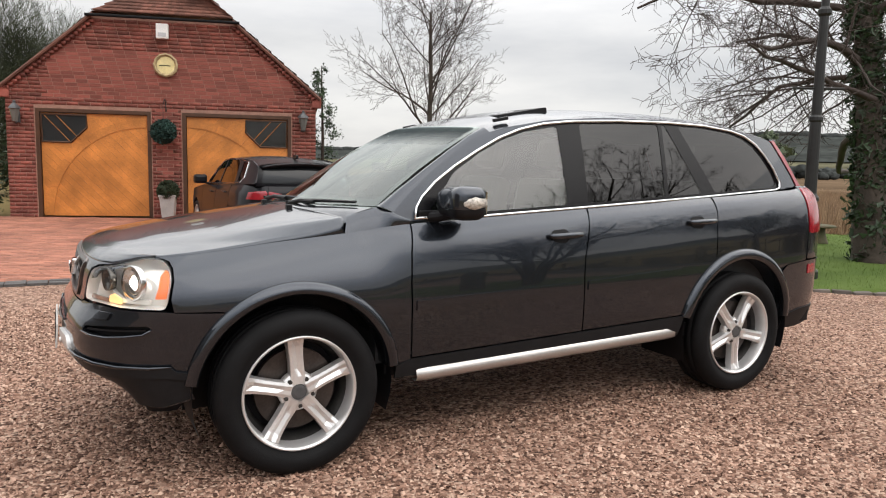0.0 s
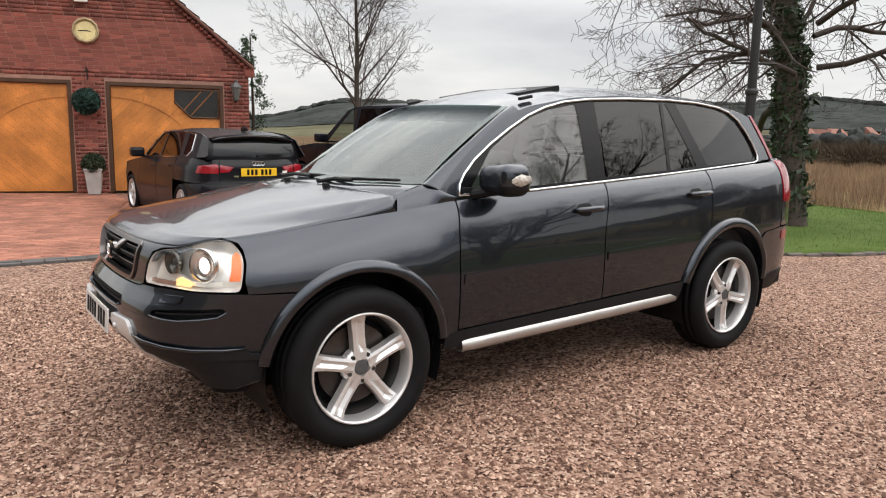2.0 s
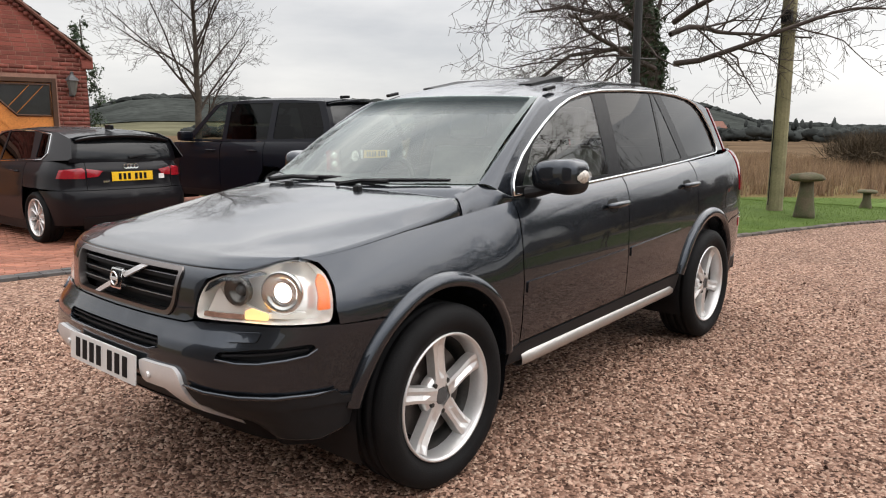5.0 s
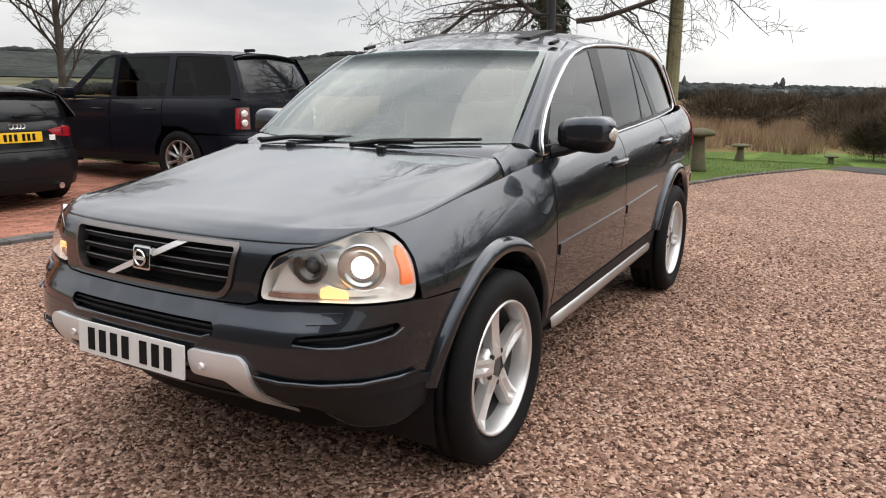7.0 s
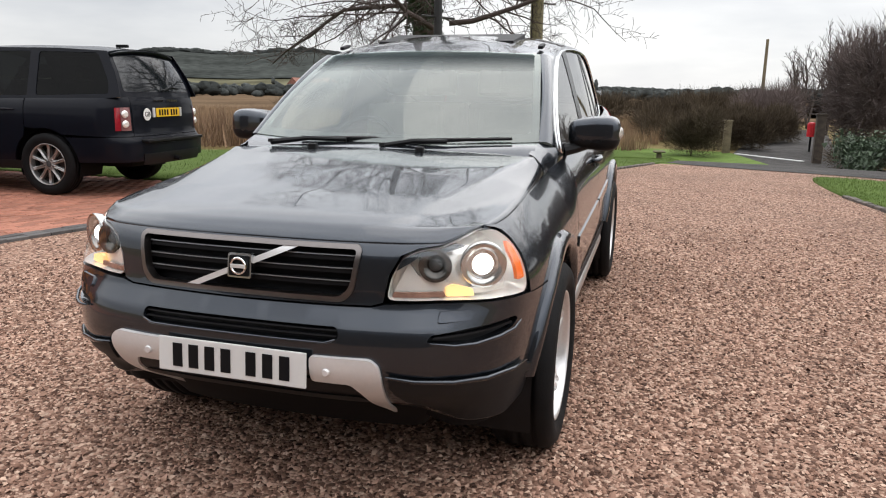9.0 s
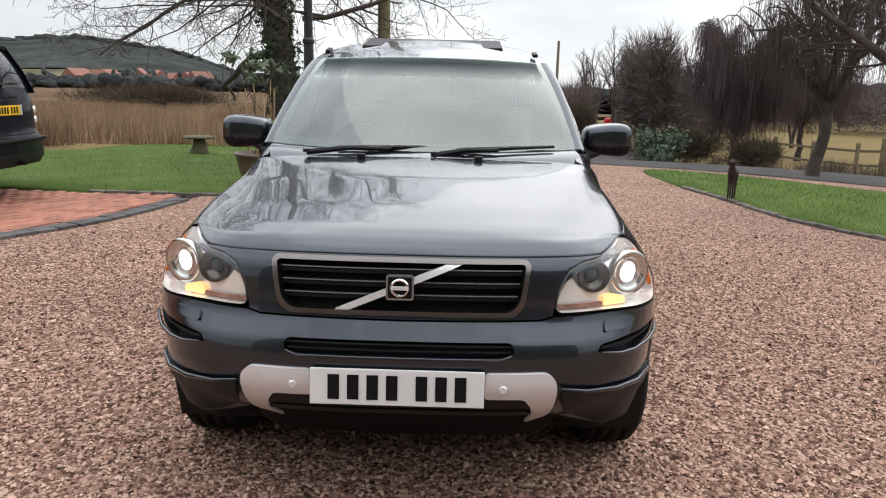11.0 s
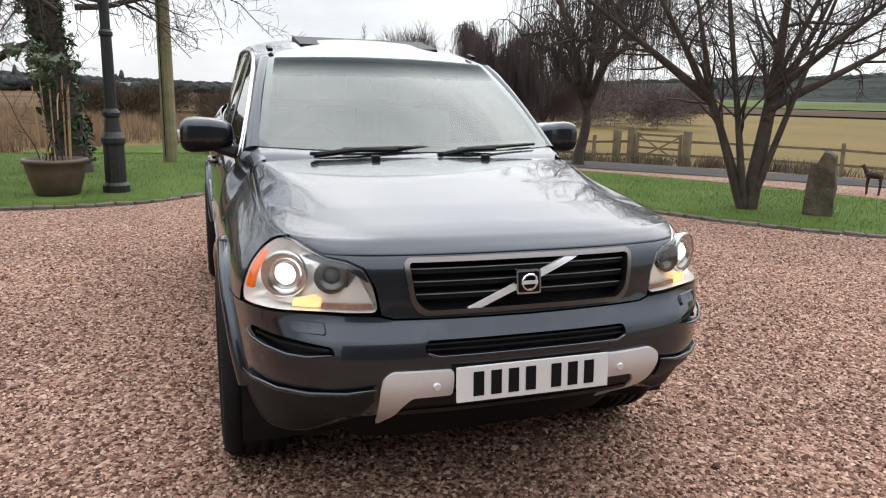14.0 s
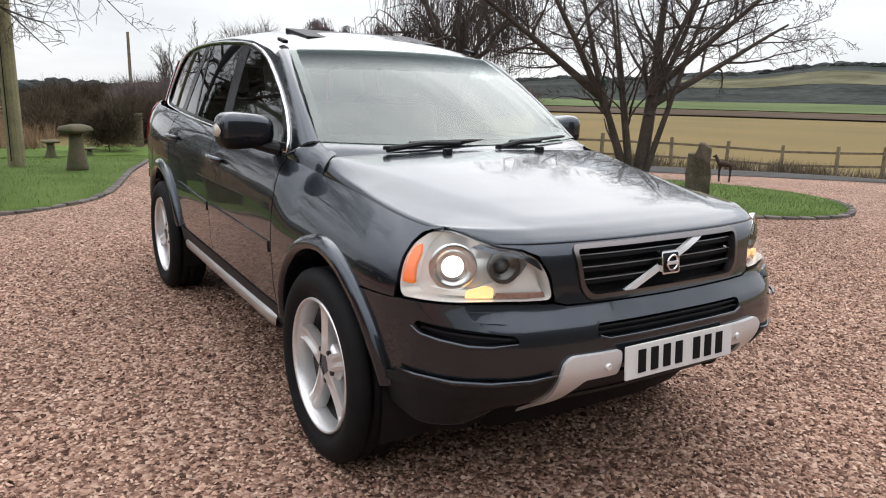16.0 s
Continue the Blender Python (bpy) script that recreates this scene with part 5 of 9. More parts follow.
def fence(points):
    fz = empty("fence", Matrix(), "weathered post and rail fence beside the lane", "fence", "meadow fence")
    pts = []
    for a, b in zip(points, points[1:]):
        a, b = Vector(a), Vector(b)
        n = max(1, round((b - a).length / 2.1))
        pts += [a.lerp(b, i / n) for i in range(n)]
    pts.append(Vector(points[-1]))
    zs = [float(ground_z(p.x, p.y)) for p in pts]
    for p, zz in zip(pts, zs):
        part("post", box(-0.055, 0.055, -0.055, 0.055, -0.05, 1.18 + rng.uniform(-0.03, 0.03), 0.01, m=pose(p.x, p.y, zz, rng.uniform(-1.5, 1.5), rng.uniform(-1.5, 1.5), rng.uniform(0, 30))), M_WOOD, fz)
    for (p, za), (q, zb) in zip(zip(pts, zs), zip(pts[1:], zs[1:])):
        d = q - p
        for hz in (0.42, 0.92):
            m = Matrix.Translation((p.x, p.y, za + hz)) @ Matrix.Rotation(math.atan2(d.y, d.x), 4, "Z") @ Matrix.Rotation(-math.atan2(zb - za, d.length), 4, "Y")
            part("rail", box(0, d.length, 0.05, 0.09, -0.045, 0.045, 0.006, m=m), M_WOOD, fz)


for fpts in FENCE:
    fence(fpts)
gdir = math.degrees(math.atan2(-15.7 + 14.8, 19.1 - 20.9))
gate = empty("field_gate", pose(20.9, -14.8, float(ground_z(20.0, -15.2)), 0, 0, gdir), "wooden five-bar field gate with a cross brace", "gate")
GL = 2.0
for hz in (0.20, 0.42, 0.66, 0.92, 1.14):
    part("bar", box(0.1, GL - 0.1, -0.02, 0.02, hz - 0.04, hz + 0.04, 0.005), M_WOOD, gate)
for xx in (0.14, GL - 0.14):
    part("stile", box(xx - 0.05, xx + 0.05, -0.035, 0.035, 0.1, 1.22, 0.006), M_WOOD, gate)
for a, b in (((0.15, 0.2), (GL - 0.15, 1.12)), ((0.15, 1.12), (GL - 0.15, 0.2))):
    part("brace", tube([(a[0], 0.03, a[1]), (b[0], 0.03, b[1])], 0.035, 4), M_WOOD, gate)
for xx, hg in ((-0.12, 1.45), (GL + 0.12, 1.40), (-0.75, 1.3)):
    p = empty("gate_post", gate.matrix_basis @ pose(xx, 0, -0.05), "stout square timber gate post", "post", "gate posts")
    part("post", box(-0.12, 0.12, -0.12, 0.12, 0, hg, 0.025), M_WOOD, p)
# entrance gate at the end of the lane
for (x, y, hh2, tint) in ((33.9, -4.14, 1.5, M_WOOD), (29.8, -7.3, 1.95, M_BARK)):
    p = empty("entrance_post", pose(x, y, -1.30), "thick timber entrance gate post", "post", "entrance posts")
    part("post", box(-0.17, 0.17, -0.17, 0.17, 0, hh2, 0.03), tint, p)
    part("cap", box(-0.20, 0.20, -0.20, 0.20, hh2, hh2 + 0.07, 0.02), tint, p)
eg = empty("entrance_gate", pose(34.0, -3.95, -1.25, 0, 0, 60), "open slatted timber entrance gate", "gate")
for i in range(7):
    part("slat", box(0.1 + i * 0.22, 0.2 + i * 0.22, -0.02, 0.02, 0.08, 1.25 - 0.05 * i, 0.005), M_WOOD, eg)
for hz in (0.25, 1.0):
    part("rail", box(0, 1.6, 0.022, 0.06, hz, hz + 0.1, 0.005), M_WOOD, eg)
pb = empty("red_box", pose(36.5, -8.17, -1.28), "bright red post box beside the entrance post", "post box")
part("box", lathe([(0, 0.75), (0.2, 0.75), (0.2, 1.35), (0.17, 1.42), (0, 1.45)], 12), mat("red_enamel", (0.55, 0.02, 0.03), 0.4, var=0.1), pb)
part("stand", tube([(0, 0, 0), (0, 0, 0.76)], 0.05, 8), M_BLACK, pb)
bar = part("threshold_strip", box(-1.9, 1.9, -0.12, 0.12, 0.0, 0.03, 0.008, m=pose(31.85, -5.72, -1.27, 0, 0, math.degrees(math.atan2(-3.16, -4.1)))), mat("pale_concrete", (0.55, 0.55, 0.53), 0.8, var=0.1), None)
tagged(bar, "pale concrete strip across the lane entrance", "threshold", kind="structure")

# ---- block paving in front of the garage ----
PAVE = [(-9, 5.05), (-1.4, 5.05), (1.25, 4.85), (3.1, 4.42), (4.5, 3.75), (6.25, 3.42), (6.25, 8), (5.5, 14), (3.9, 11.3), (-1.9, 13.05), (-9, 14)]
pav = sheet("paving_bed", PAVE, 0.006, M_SAND, "sandy bed under the block paving", "paving", 1.0)
paving = empty("block_paving", Matrix(), "red brick block paving laid in rows", "paving", kind="structure")
pcs, pave_me, cnt = [], None, 0
ca, sa = math.cos(radians(-17)), math.sin(radians(-17))
rowi = 0
v0 = -2.0
while v0 < 14.5:
    u0 = -14.0 + (0.1 if rowi % 2 else 0)
    while u0 < 8:
        uc, vc = u0 + 0.10, v0 + 0.05
        x, y = uc * ca - vc * sa, uc * sa + vc * ca
        if inside(PAVE, np.array(x), np.array(y)):
            zz = float(ground_z(x, y)) + rng.uniform(-0.002, 0.003)
            nearp = 0.2 < x < 6.2 and y < 5.4
            if nearp and cnt < 300:
                if pave_me is None:
                    ob = part("paver", box(-0.0975, 0.0975, -0.0475, 0.0475, -0.02, 0.018, 0.004), M_PAVER, paving)
                    pave_me = ob.data
                else:
                    ob = new("paver", pave_me)
                    ob.parent = paving
                ob.matrix_basis = pose(x, y, zz, 0, 0, -17 + rng.uniform(-0.6, 0.6))
                cnt += 1
            elif x > -4.5 and (y < 9 or x < 1.4 or x > 3.3):
                c = (cube - 0.5) * (0.195, 0.095, 0.03)
                c = np.stack([c[:, 0] * ca - c[:, 1] * sa + x, c[:, 0] * sa + c[:, 1] * ca + y, c[:, 2] + zz + 0.004], -1)
                pcs.append((c, cubef[[0, 1, 2, 3, 5]]))
        u0 += 0.2
    v0 += 0.1
    rowi += 1
v, f = joined(pcs)
ob = arr_mesh("pavers", v, f, M_PAVER, paving)
ob["kind"] = "stuff"
# double border of dark blue pavers
border = empty("paving_border", Matrix(), "dark blue-grey paver border between gravel and brick", "edging", kind="structure")
line = smooth_poly([(-9, 5.0), (-1.5, 5.0), (1.2, 4.8), (3.05, 4.36), (4.5, 3.68), (6.25, 3.36)], False, 6)
me2 = None
for row in range(2):
    carry = 0.0
    for a, b in zip(line, line[1:]):
        a, b = Vector(a), Vector(b)
        ln = (b - a).length
        nrm = Vector((-(b - a).y, (b - a).x)).normalized()
        while carry < ln:
            p = a.lerp(b, carry / ln) - nrm * (0.055 + 0.11 * row)
            carry += 0.207
            if me2 is None:
                ob = part("edge_paver", box(-0.1, 0.1, -0.05, 0.05, -0.03, 0.032, 0.006), M_PAVER_DARK, border)
                me2 = ob.data
            else:
                ob = new("edge_paver", me2)
                ob.parent = border
            ob.matrix_basis = pose(p.x, p.y, float(ground_z(p.x, p.y)) + rng.uniform(-0.004, 0.003), rng.uniform(-1, 1), rng.uniform(-1, 1), math.degrees(math.atan2((b - a).y, (b - a).x)) + rng.uniform(-1.5, 1.5))
        carry -= ln

# unseen wall added behind the walk to darken what the car's front reflects
hw = part("wall_west", box(-12.3, -12.0, -10.0, 8.0, -0.1, 7.8), mat("unseen_wall_grey", (0.11, 0.10, 0.09), 0.9, var=0.2, scale=1.5, bump=0.1), None)
tagged(hw, "added unseen wall that darkens reflections in the car front", "wall", kind="structure")


# ---- the big estate car: body surfaces (x back from the front axle, y to its right, z up) ----
def knots(table, v):
    xs, ys = [a for a, b in table], [b for a, b in table]
    v = np.asarray(v, dtype=float)
    out = np.interp(v, xs, ys)
    h = 0.02
    return (out + np.interp(v - h, xs, ys) + np.interp(v + h, xs, ys)) / 3


PLAN = [(-0.925, 0), (-0.922, 0.2), (-0.905, 0.4), (-0.858, 0.6), (-0.755, 0.745), (-0.63, 0.825), (-0.50, 0.862), (-0.35, 0.882), (-0.1, 0.890), (0.5, 0.892), (1.2, 0.892), (2.0, 0.890), (2.86, 0.885), (3.3, 0.868), (3.6, 0.835), (3.76, 0.76), (3.83, 0.6), (3.86, 0.3), (3.87, 0)]


def catmull(pts, sub=16):
    pts = np.array(pts, dtype=float)
    p = np.concatenate([[2 * pts[0] - pts[1]], pts, [2 * pts[-1] - pts[-2]]])
    out = []
    for i in range(1, len(p) - 2):
        for j in range(sub):
            t = j / sub
            out.append(0.5 * (2 * p[i] + (p[i + 1] - p[i - 1]) * t + (2 * p[i - 1] - 5 * p[i] + 4 * p[i + 1] - p[i + 2]) * t * t + (3 * p[i] - p[i - 1] - 3 * p[i + 1] + p[i + 2]) * t ** 3))
    out.append(p[-2])
    return np.array(out)


plan = catmull(PLAN)
plan_u = np.concatenate([[0], np.cumsum(np.linalg.norm(np.diff(plan, axis=0), axis=1))])
_tan = np.gradient(plan, axis=0)
_tan /= np.linalg.norm(_tan, axis=1)[:, None]
plan_n = np.stack([-_tan[:, 1], _tan[:, 0]], 1)      # outward in plan
plan_n[:, 0], plan_n[:, 1] = -_tan[:, 1], _tan[:, 0]
plan_len = plan_u[-1]
FRONT_D = [(0.20, 0.42), (0.28, 0.33), (0.34, 0.235), (0.40, 0.130), (0.44, 0.075), (0.48, 0.036), (0.52, 0.014), (0.545, 0.0), (0.60, 0.0), (0.66, 0.006), (0.70, 0.022), (0.735, 0.058), (0.80, 0.064), (0.88, 0.074), (0.92, 0.090), (0.95, 0.120), (0.97, 0.155), (0.985, 0.20)]
SIDE_D = [(0.18, 0.11), (0.30, 0.065), (0.42, 0.030), (0.55, 0.010), (0.72, 0.0), (0.85, 0.006), (0.95, 0.022), (1.02, 0.045), (1.07, 0.075), (1.105, 0.115), (1.14, 0.175), (1.17, 0.25)]


def belt_z(x):
    return 1.10 + 0.06 * (np.asarray(x) - 0.6)


def shoulder_shift(x):
    """How far the shoulder stands above its height at the front door."""
    return knots([(-0.75, -0.17), (-0.55, -0.14), (-0.2, -0.075), (0.27, -0.005), (0.6, 0.0), (3.4, 0.168), (4, 0.20)], x)


def seam_height(x):
    """Height of the shut line between bonnet and wing."""
    return np.interp(x, [-0.75, -0.55, -0.35, -0.1, 0.264, 0.5], [0.955, 0.966, 0.983, 1.014, 1.050, 1.07])


def wrap(u, z, side=1, out=0.0):
    """The body's skin round the car: u runs from the nose's middle round the corner and back, z is height, out lifts off the skin."""
    u, z = np.asarray(u, dtype=float), np.asarray(z, dtype=float)
    px, py = np.interp(u, plan_u, plan[:, 0]), np.interp(u, plan_u, plan[:, 1])
    nx, ny = np.interp(u, plan_u, plan_n[:, 0]), np.interp(u, plan_u, plan_n[:, 1])
    b = np.clip((py - 0.62) / (0.875 - 0.62), 0, 1) * (px < 1.5) + (px >= 1.5)
    b = b * b * (3 - 2 * b)
    w = np.clip((z - 0.6) / 0.4, 0, 1)
    f = np.clip((z - 0.77) / (seam_height(px) - 0.77), 0, 1.3)
    wing = np.where(z < 0.77, knots(SIDE_D, z), 0.002 + 0.122 * f ** 1.75)
    k = np.clip((0.60 - px) / 0.30, 0, 1)
    k = k * k * (3 - 2 * k)
    flank_d = k * wing + (1 - k) * knots(SIDE_D, z - w * shoulder_shift(px))
    d = (1 - b) * knots(FRONT_D, z) + b * flank_d - out
    return np.stack([px - nx * d, (py - ny * d) * side, z], -1)


def u_at(x):
    """The u of a station x on the flank."""
    half = len(plan) // 2
    k = plan[:, 1] > 0.70
    return np.interp(x, plan[k, 0], plan_u[k])


def glass_y(x, z):
    """Half width of the glasshouse side."""
    x, z = np.asarray(x, dtype=float), np.asarray(z, dtype=float)
    h = z - belt_z(x)
    return 0.785 - 0.265 * h - 0.09 * h * h - 0.042 * np.clip(x - 2.0, 0, 3) ** 2


def roof_mid(x):
    return knots([(0.9, 1.560), (0.98, 1.592), (1.2, 1.655), (1.5, 1.710), (1.9, 1.743), (2.4, 1.748), (2.9, 1.728), (3.3, 1.675), (3.55, 1.60)], x)


def roof_z(x, y):
    return roof_mid(x) - 0.055 * (np.asarray(y) / 0.6) ** 2 - 0.02 * (np.abs(y) / 0.6) ** 6


# ---- car materials ----
def paint(name, base, metal=0.7, rough=0.30):
    m = bpy.data.materials.new(name)
    m.use_nodes = True
    n, l = m.node_tree.nodes, m.node_tree.links
    b = n["Principled BSDF"]
    b.inputs["Metallic"].default_value, b.inputs["Roughness"].default_value = metal, rough
    b.inputs["Specular IOR Level"].default_value = 0.06
    b.inputs["Coat Weight"].default_value, b.inputs["Coat Roughness"].default_value, b.inputs["Coat IOR"].default_value = 1.0, 0.025, 1.45
    tc = n.new("ShaderNodeTexCoord")
    flake = n.new("ShaderNodeTexNoise")
    flake.inputs["Scale"].default_value = 900
    dirt = n.new("ShaderNodeTexNoise")
    dirt.inputs["Scale"].default_value, dirt.inputs["Detail"].default_value = 5, 6
    l.new(tc.outputs["Object"], flake.inputs["Vector"])
    l.new(tc.outputs["Object"], dirt.inputs["Vector"])
    ramp = n.new("ShaderNodeValToRGB")
    ramp.color_ramp.elements[0].color = (*[c * 0.75 for c in base], 1)
    ramp.color_ramp.elements[1].color = (*[c * 1.25 for c in base], 1)
    l.new(flake.outputs["Fac"], ramp.inputs["Fac"])
    l.new(ramp.outputs["Color"], b.inputs["Base Color"])
    mr = n.new("ShaderNodeMapRange")
    mr.inputs["From Min"].default_value, mr.inputs["From Max"].default_value = 0.4, 0.75
    mr.inputs["To Min"].default_value, mr.inputs["To Max"].default_value = 0.02, 0.07
    l.new(dirt.outputs["Fac"], mr.inputs["Value"])
    l.new(mr.outputs["Result"], b.inputs["Coat Roughness"])
    return m


def pane_mat(name, tint, ior, gloss=(1, 1, 1)):
    """Thin sheet glass: sees through, mirrors more at a glancing angle."""
    m = bpy.data.materials.new(name)
    m.use_nodes = True
    n, l = m.node_tree.nodes, m.node_tree.links
    n.clear()
    out = n.new("ShaderNodeOutputMaterial")
    mix = n.new("ShaderNodeMixShader")
    facing, bend, fr = n.new("ShaderNodeLayerWeight"), n.new("ShaderNodeMath"), n.new("ShaderNodeMapRange")
    facing.inputs["Blend"].default_value = 0.5
    bend.operation, bend.inputs[1].default_value = "POWER", 5.0
    fr.inputs["To Min"].default_value = ((ior - 1) / (ior + 1)) ** 2
    l.new(facing.outputs["Facing"], bend.inputs[0])
    l.new(bend.outputs["Value"], fr.inputs["Value"])
    tr = n.new("ShaderNodeBsdfTransparent")
    tr.inputs["Color"].default_value = (*tint, 1)
    gl = n.new("ShaderNodeBsdfGlossy")
    gl.inputs["Roughness"].default_value, gl.inputs["Color"].default_value = 0.015, (*gloss, 1)
    l.new(fr.outputs["Result"], mix.inputs["Fac"])
    l.new(tr.outputs["BSDF"], mix.inputs[1])
    l.new(gl.outputs["BSDF"], mix.inputs[2])
    l.new(mix.outputs["Shader"], out.inputs["Surface"])
    return m


M_PAINT = paint("grey_metallic_paint", (0.033, 0.0392, 0.049), 0.85, 0.26)
M_TRIMGREY = mat("grey_moulded_trim", (0.011, 0.012, 0.0135), 0.5, var=0.15, scale=20, bump=0.01, bscale=500, spec=0.25)
M_PLASTIC = mat("black_plastic", (0.007, 0.007, 0.008), 0.5, var=0.2, scale=15, bump=0.01, bscale=400, spec=0.25)
M_GLOSSBLACK = mat("gloss_black", (0.005, 0.005, 0.006), 0.25, var=0, spec=0.25)
M_CHROME = mat("chrome", (0.78, 0.79, 0.80), 0.10, metal=1.0, var=0)
M_SATIN = mat("satin_aluminium", (0.66, 0.66, 0.66), 0.34, metal=0.35, var=0.03, scale=5, fine=0.015)
M_BOARD = mat("brushed_step_trim", (0.50, 0.48, 0.46), 0.33, metal=0.85, var=0.05, scale=6, fine=0.03)
M_LAMPDARK = mat("smoked_lamp_bowl", (0.10, 0.095, 0.09), 0.2, metal=0.8, var=0.05)
M_TRIMCHROME = mat("dulled_chrome", (0.17, 0.155, 0.15), 0.30, metal=1.0, var=0.04, scale=9, fine=0.02)
# grey of the highlight lines painted along the grille slats
M_SLATGLINT = mat("slat_glint_grey", (0.24, 0.245, 0.25), 0.40, metal=0.6, var=0)
# shade deep inside the rim put into a dark colour; wheel bolts share it
M_BARREL = mat("rim_barrel", (0.05, 0.048, 0.046), 0.5, metal=0.6, var=0.2, scale=14)
M_ALLOY = mat("silver_alloy", (0.72, 0.715, 0.71), 0.33, metal=0.7, var=0.05, scale=10, coat=0.3, fine=0.02)
M_TYRE = mat("tyre_rubber", (0.006, 0.006, 0.0065), 0.7, var=0.25, scale=12, bump=0.04, bscale=180, spec=0.2)
M_DISC = mat("brake_disc", (0.06, 0.05, 0.045), 0.45, metal=0.7, var=0.3, scale=8)
M_GLASS = pane_mat("clear_car_glass", (0.60, 0.67, 0.63), 1.95)
M_SCREEN = pane_mat("windscreen_glass", (0.60, 0.70, 0.64), 2.12, (0.94, 0.99, 0.97))
M_SHADE = pane_mat("shaded_glass_band", (0.45, 0.47, 0.47), 1.02)
sh_n, sh_l = M_SHADE.node_tree.nodes, M_SHADE.node_tree.links
sh_tc, sh_sep, sh_ramp = sh_n.new("ShaderNodeTexCoord"), sh_n.new("ShaderNodeSeparateXYZ"), sh_n.new("ShaderNodeValToRGB")
sh_ramp.color_ramp.elements[0].color, sh_ramp.color_ramp.elements[1].color = (1, 1, 1, 1), (0.36, 0.38, 0.39, 1)
sh_ramp.color_ramp.elements[1].position = 0.75
next(q for q in sh_n if q.type == "MAP_RANGE").inputs["To Min"].default_value = 0.0
next(q for q in sh_n if q.type == "MAP_RANGE").inputs["To Max"].default_value = 0.0
sh_l.new(sh_tc.outputs["Generated"], sh_sep.inputs[0])
sh_l.new(sh_sep.outputs["Z"], sh_ramp.inputs["Fac"])
sh_l.new(sh_ramp.outputs["Color"], next(q for q in sh_n if q.type == "BSDF_TRANSPARENT").inputs["Color"])
M_PRIVACY = pane_mat("privacy_glass", (0.05, 0.055, 0.06), 1.24)
M_TINT = pane_mat("tinted_car_glass", (0.05, 0.055, 0.055), 1.55)
M_THIN = pane_mat("thin_clear_glass", (0.68, 0.72, 0.70), 1.24)
M_LENS = pane_mat("clear_lens", (0.95, 0.95, 0.94), 1.45)
M_REFL = mat("lamp_reflector", (0.94, 0.93, 0.90), 0.22, metal=0.45, var=0.02, fine=0.02)
M_BULB = mat("lit_xenon_lamp", (1, 1, 0.95), 0.3, var=0, emit=((1.0, 0.96, 0.88), 7.0))
M_SIDE = mat("lit_side_lamp", (1, 0.7, 0.3), 0.3, var=0, emit=((1.0, 0.60, 0.25), 0.65))
M_REPEATER = mat("clear_repeater_lens", (0.42, 0.38, 0.33), 0.12, var=0.5, scale=70, coat=0.8, bump=0.05, bscale=160)
M_BEZEL = mat("lamp_bezel_chrome", (0.60, 0.60, 0.59), 0.14, metal=1.0, var=0)
# brown of the gravel reflection painted into the headlamps
M_LAMPGRAVEL = mat("gravel_reflection_brown", (0.30, 0.17, 0.13), 0.25, metal=0.3, var=0.2, scale=30)
M_AMBER = mat("amber_lens", (0.82, 0.15, 0.006), 0.25, var=0.1, coat=0.2)
M_RED = mat("red_lens", (0.27, 0.010, 0.018), 0.15, var=0.1, coat=0.8)
M_SEAT = mat("grey_leather", (0.20, 0.19, 0.17), 0.55, var=0.15, scale=9, bump=0.02)
M_CABIN = mat("dark_cabin", (0.03, 0.031, 0.033), 0.7, var=0.2, scale=10)
M_LINING = mat("pale_headlining", (0.45, 0.43, 0.39), 0.9, var=0.1)
M_PLATE = mat("white_plate", (0.62, 0.62, 0.61), 0.35, var=0.03, coat=0.4, fine=0.01)
M_PLATE_Y = mat("yellow_plate", (0.80, 0.50, 0.02), 0.35, var=0.05, coat=0.4)


# ---- panel building ----
def soft(poly, r=0.03, n=4):
    """The outline with its corners rounded."""
    out, k = [], len(poly)
    for i in range(k):
        a, b, c = Vector(poly[i - 1]), Vector(poly[i]), Vector(poly[(i + 1) % k])
        la, lc = (a - b).length, (c - b).length
        q = min(r, la * 0.45, lc * 0.45)
        p0, p1 = b + (a - b) * (q / la), b + (c - b) * (q / lc)
        for j in range(n + 1):
            t = j / n
            out.append(tuple(p0 * (1 - t) ** 2 + b * 2 * t * (1 - t) + p1 * t * t))
    return out


def dens(poly, step):
    out = []
    for a, b in zip(poly, poly[1:] + poly[:1]):
        a, b = Vector(a[:2]), Vector(b[:2])
        n = max(1, math.ceil((b - a).length / step))
        out += [tuple(a.lerp(b, i / n)) for i in range(n)]
    return out


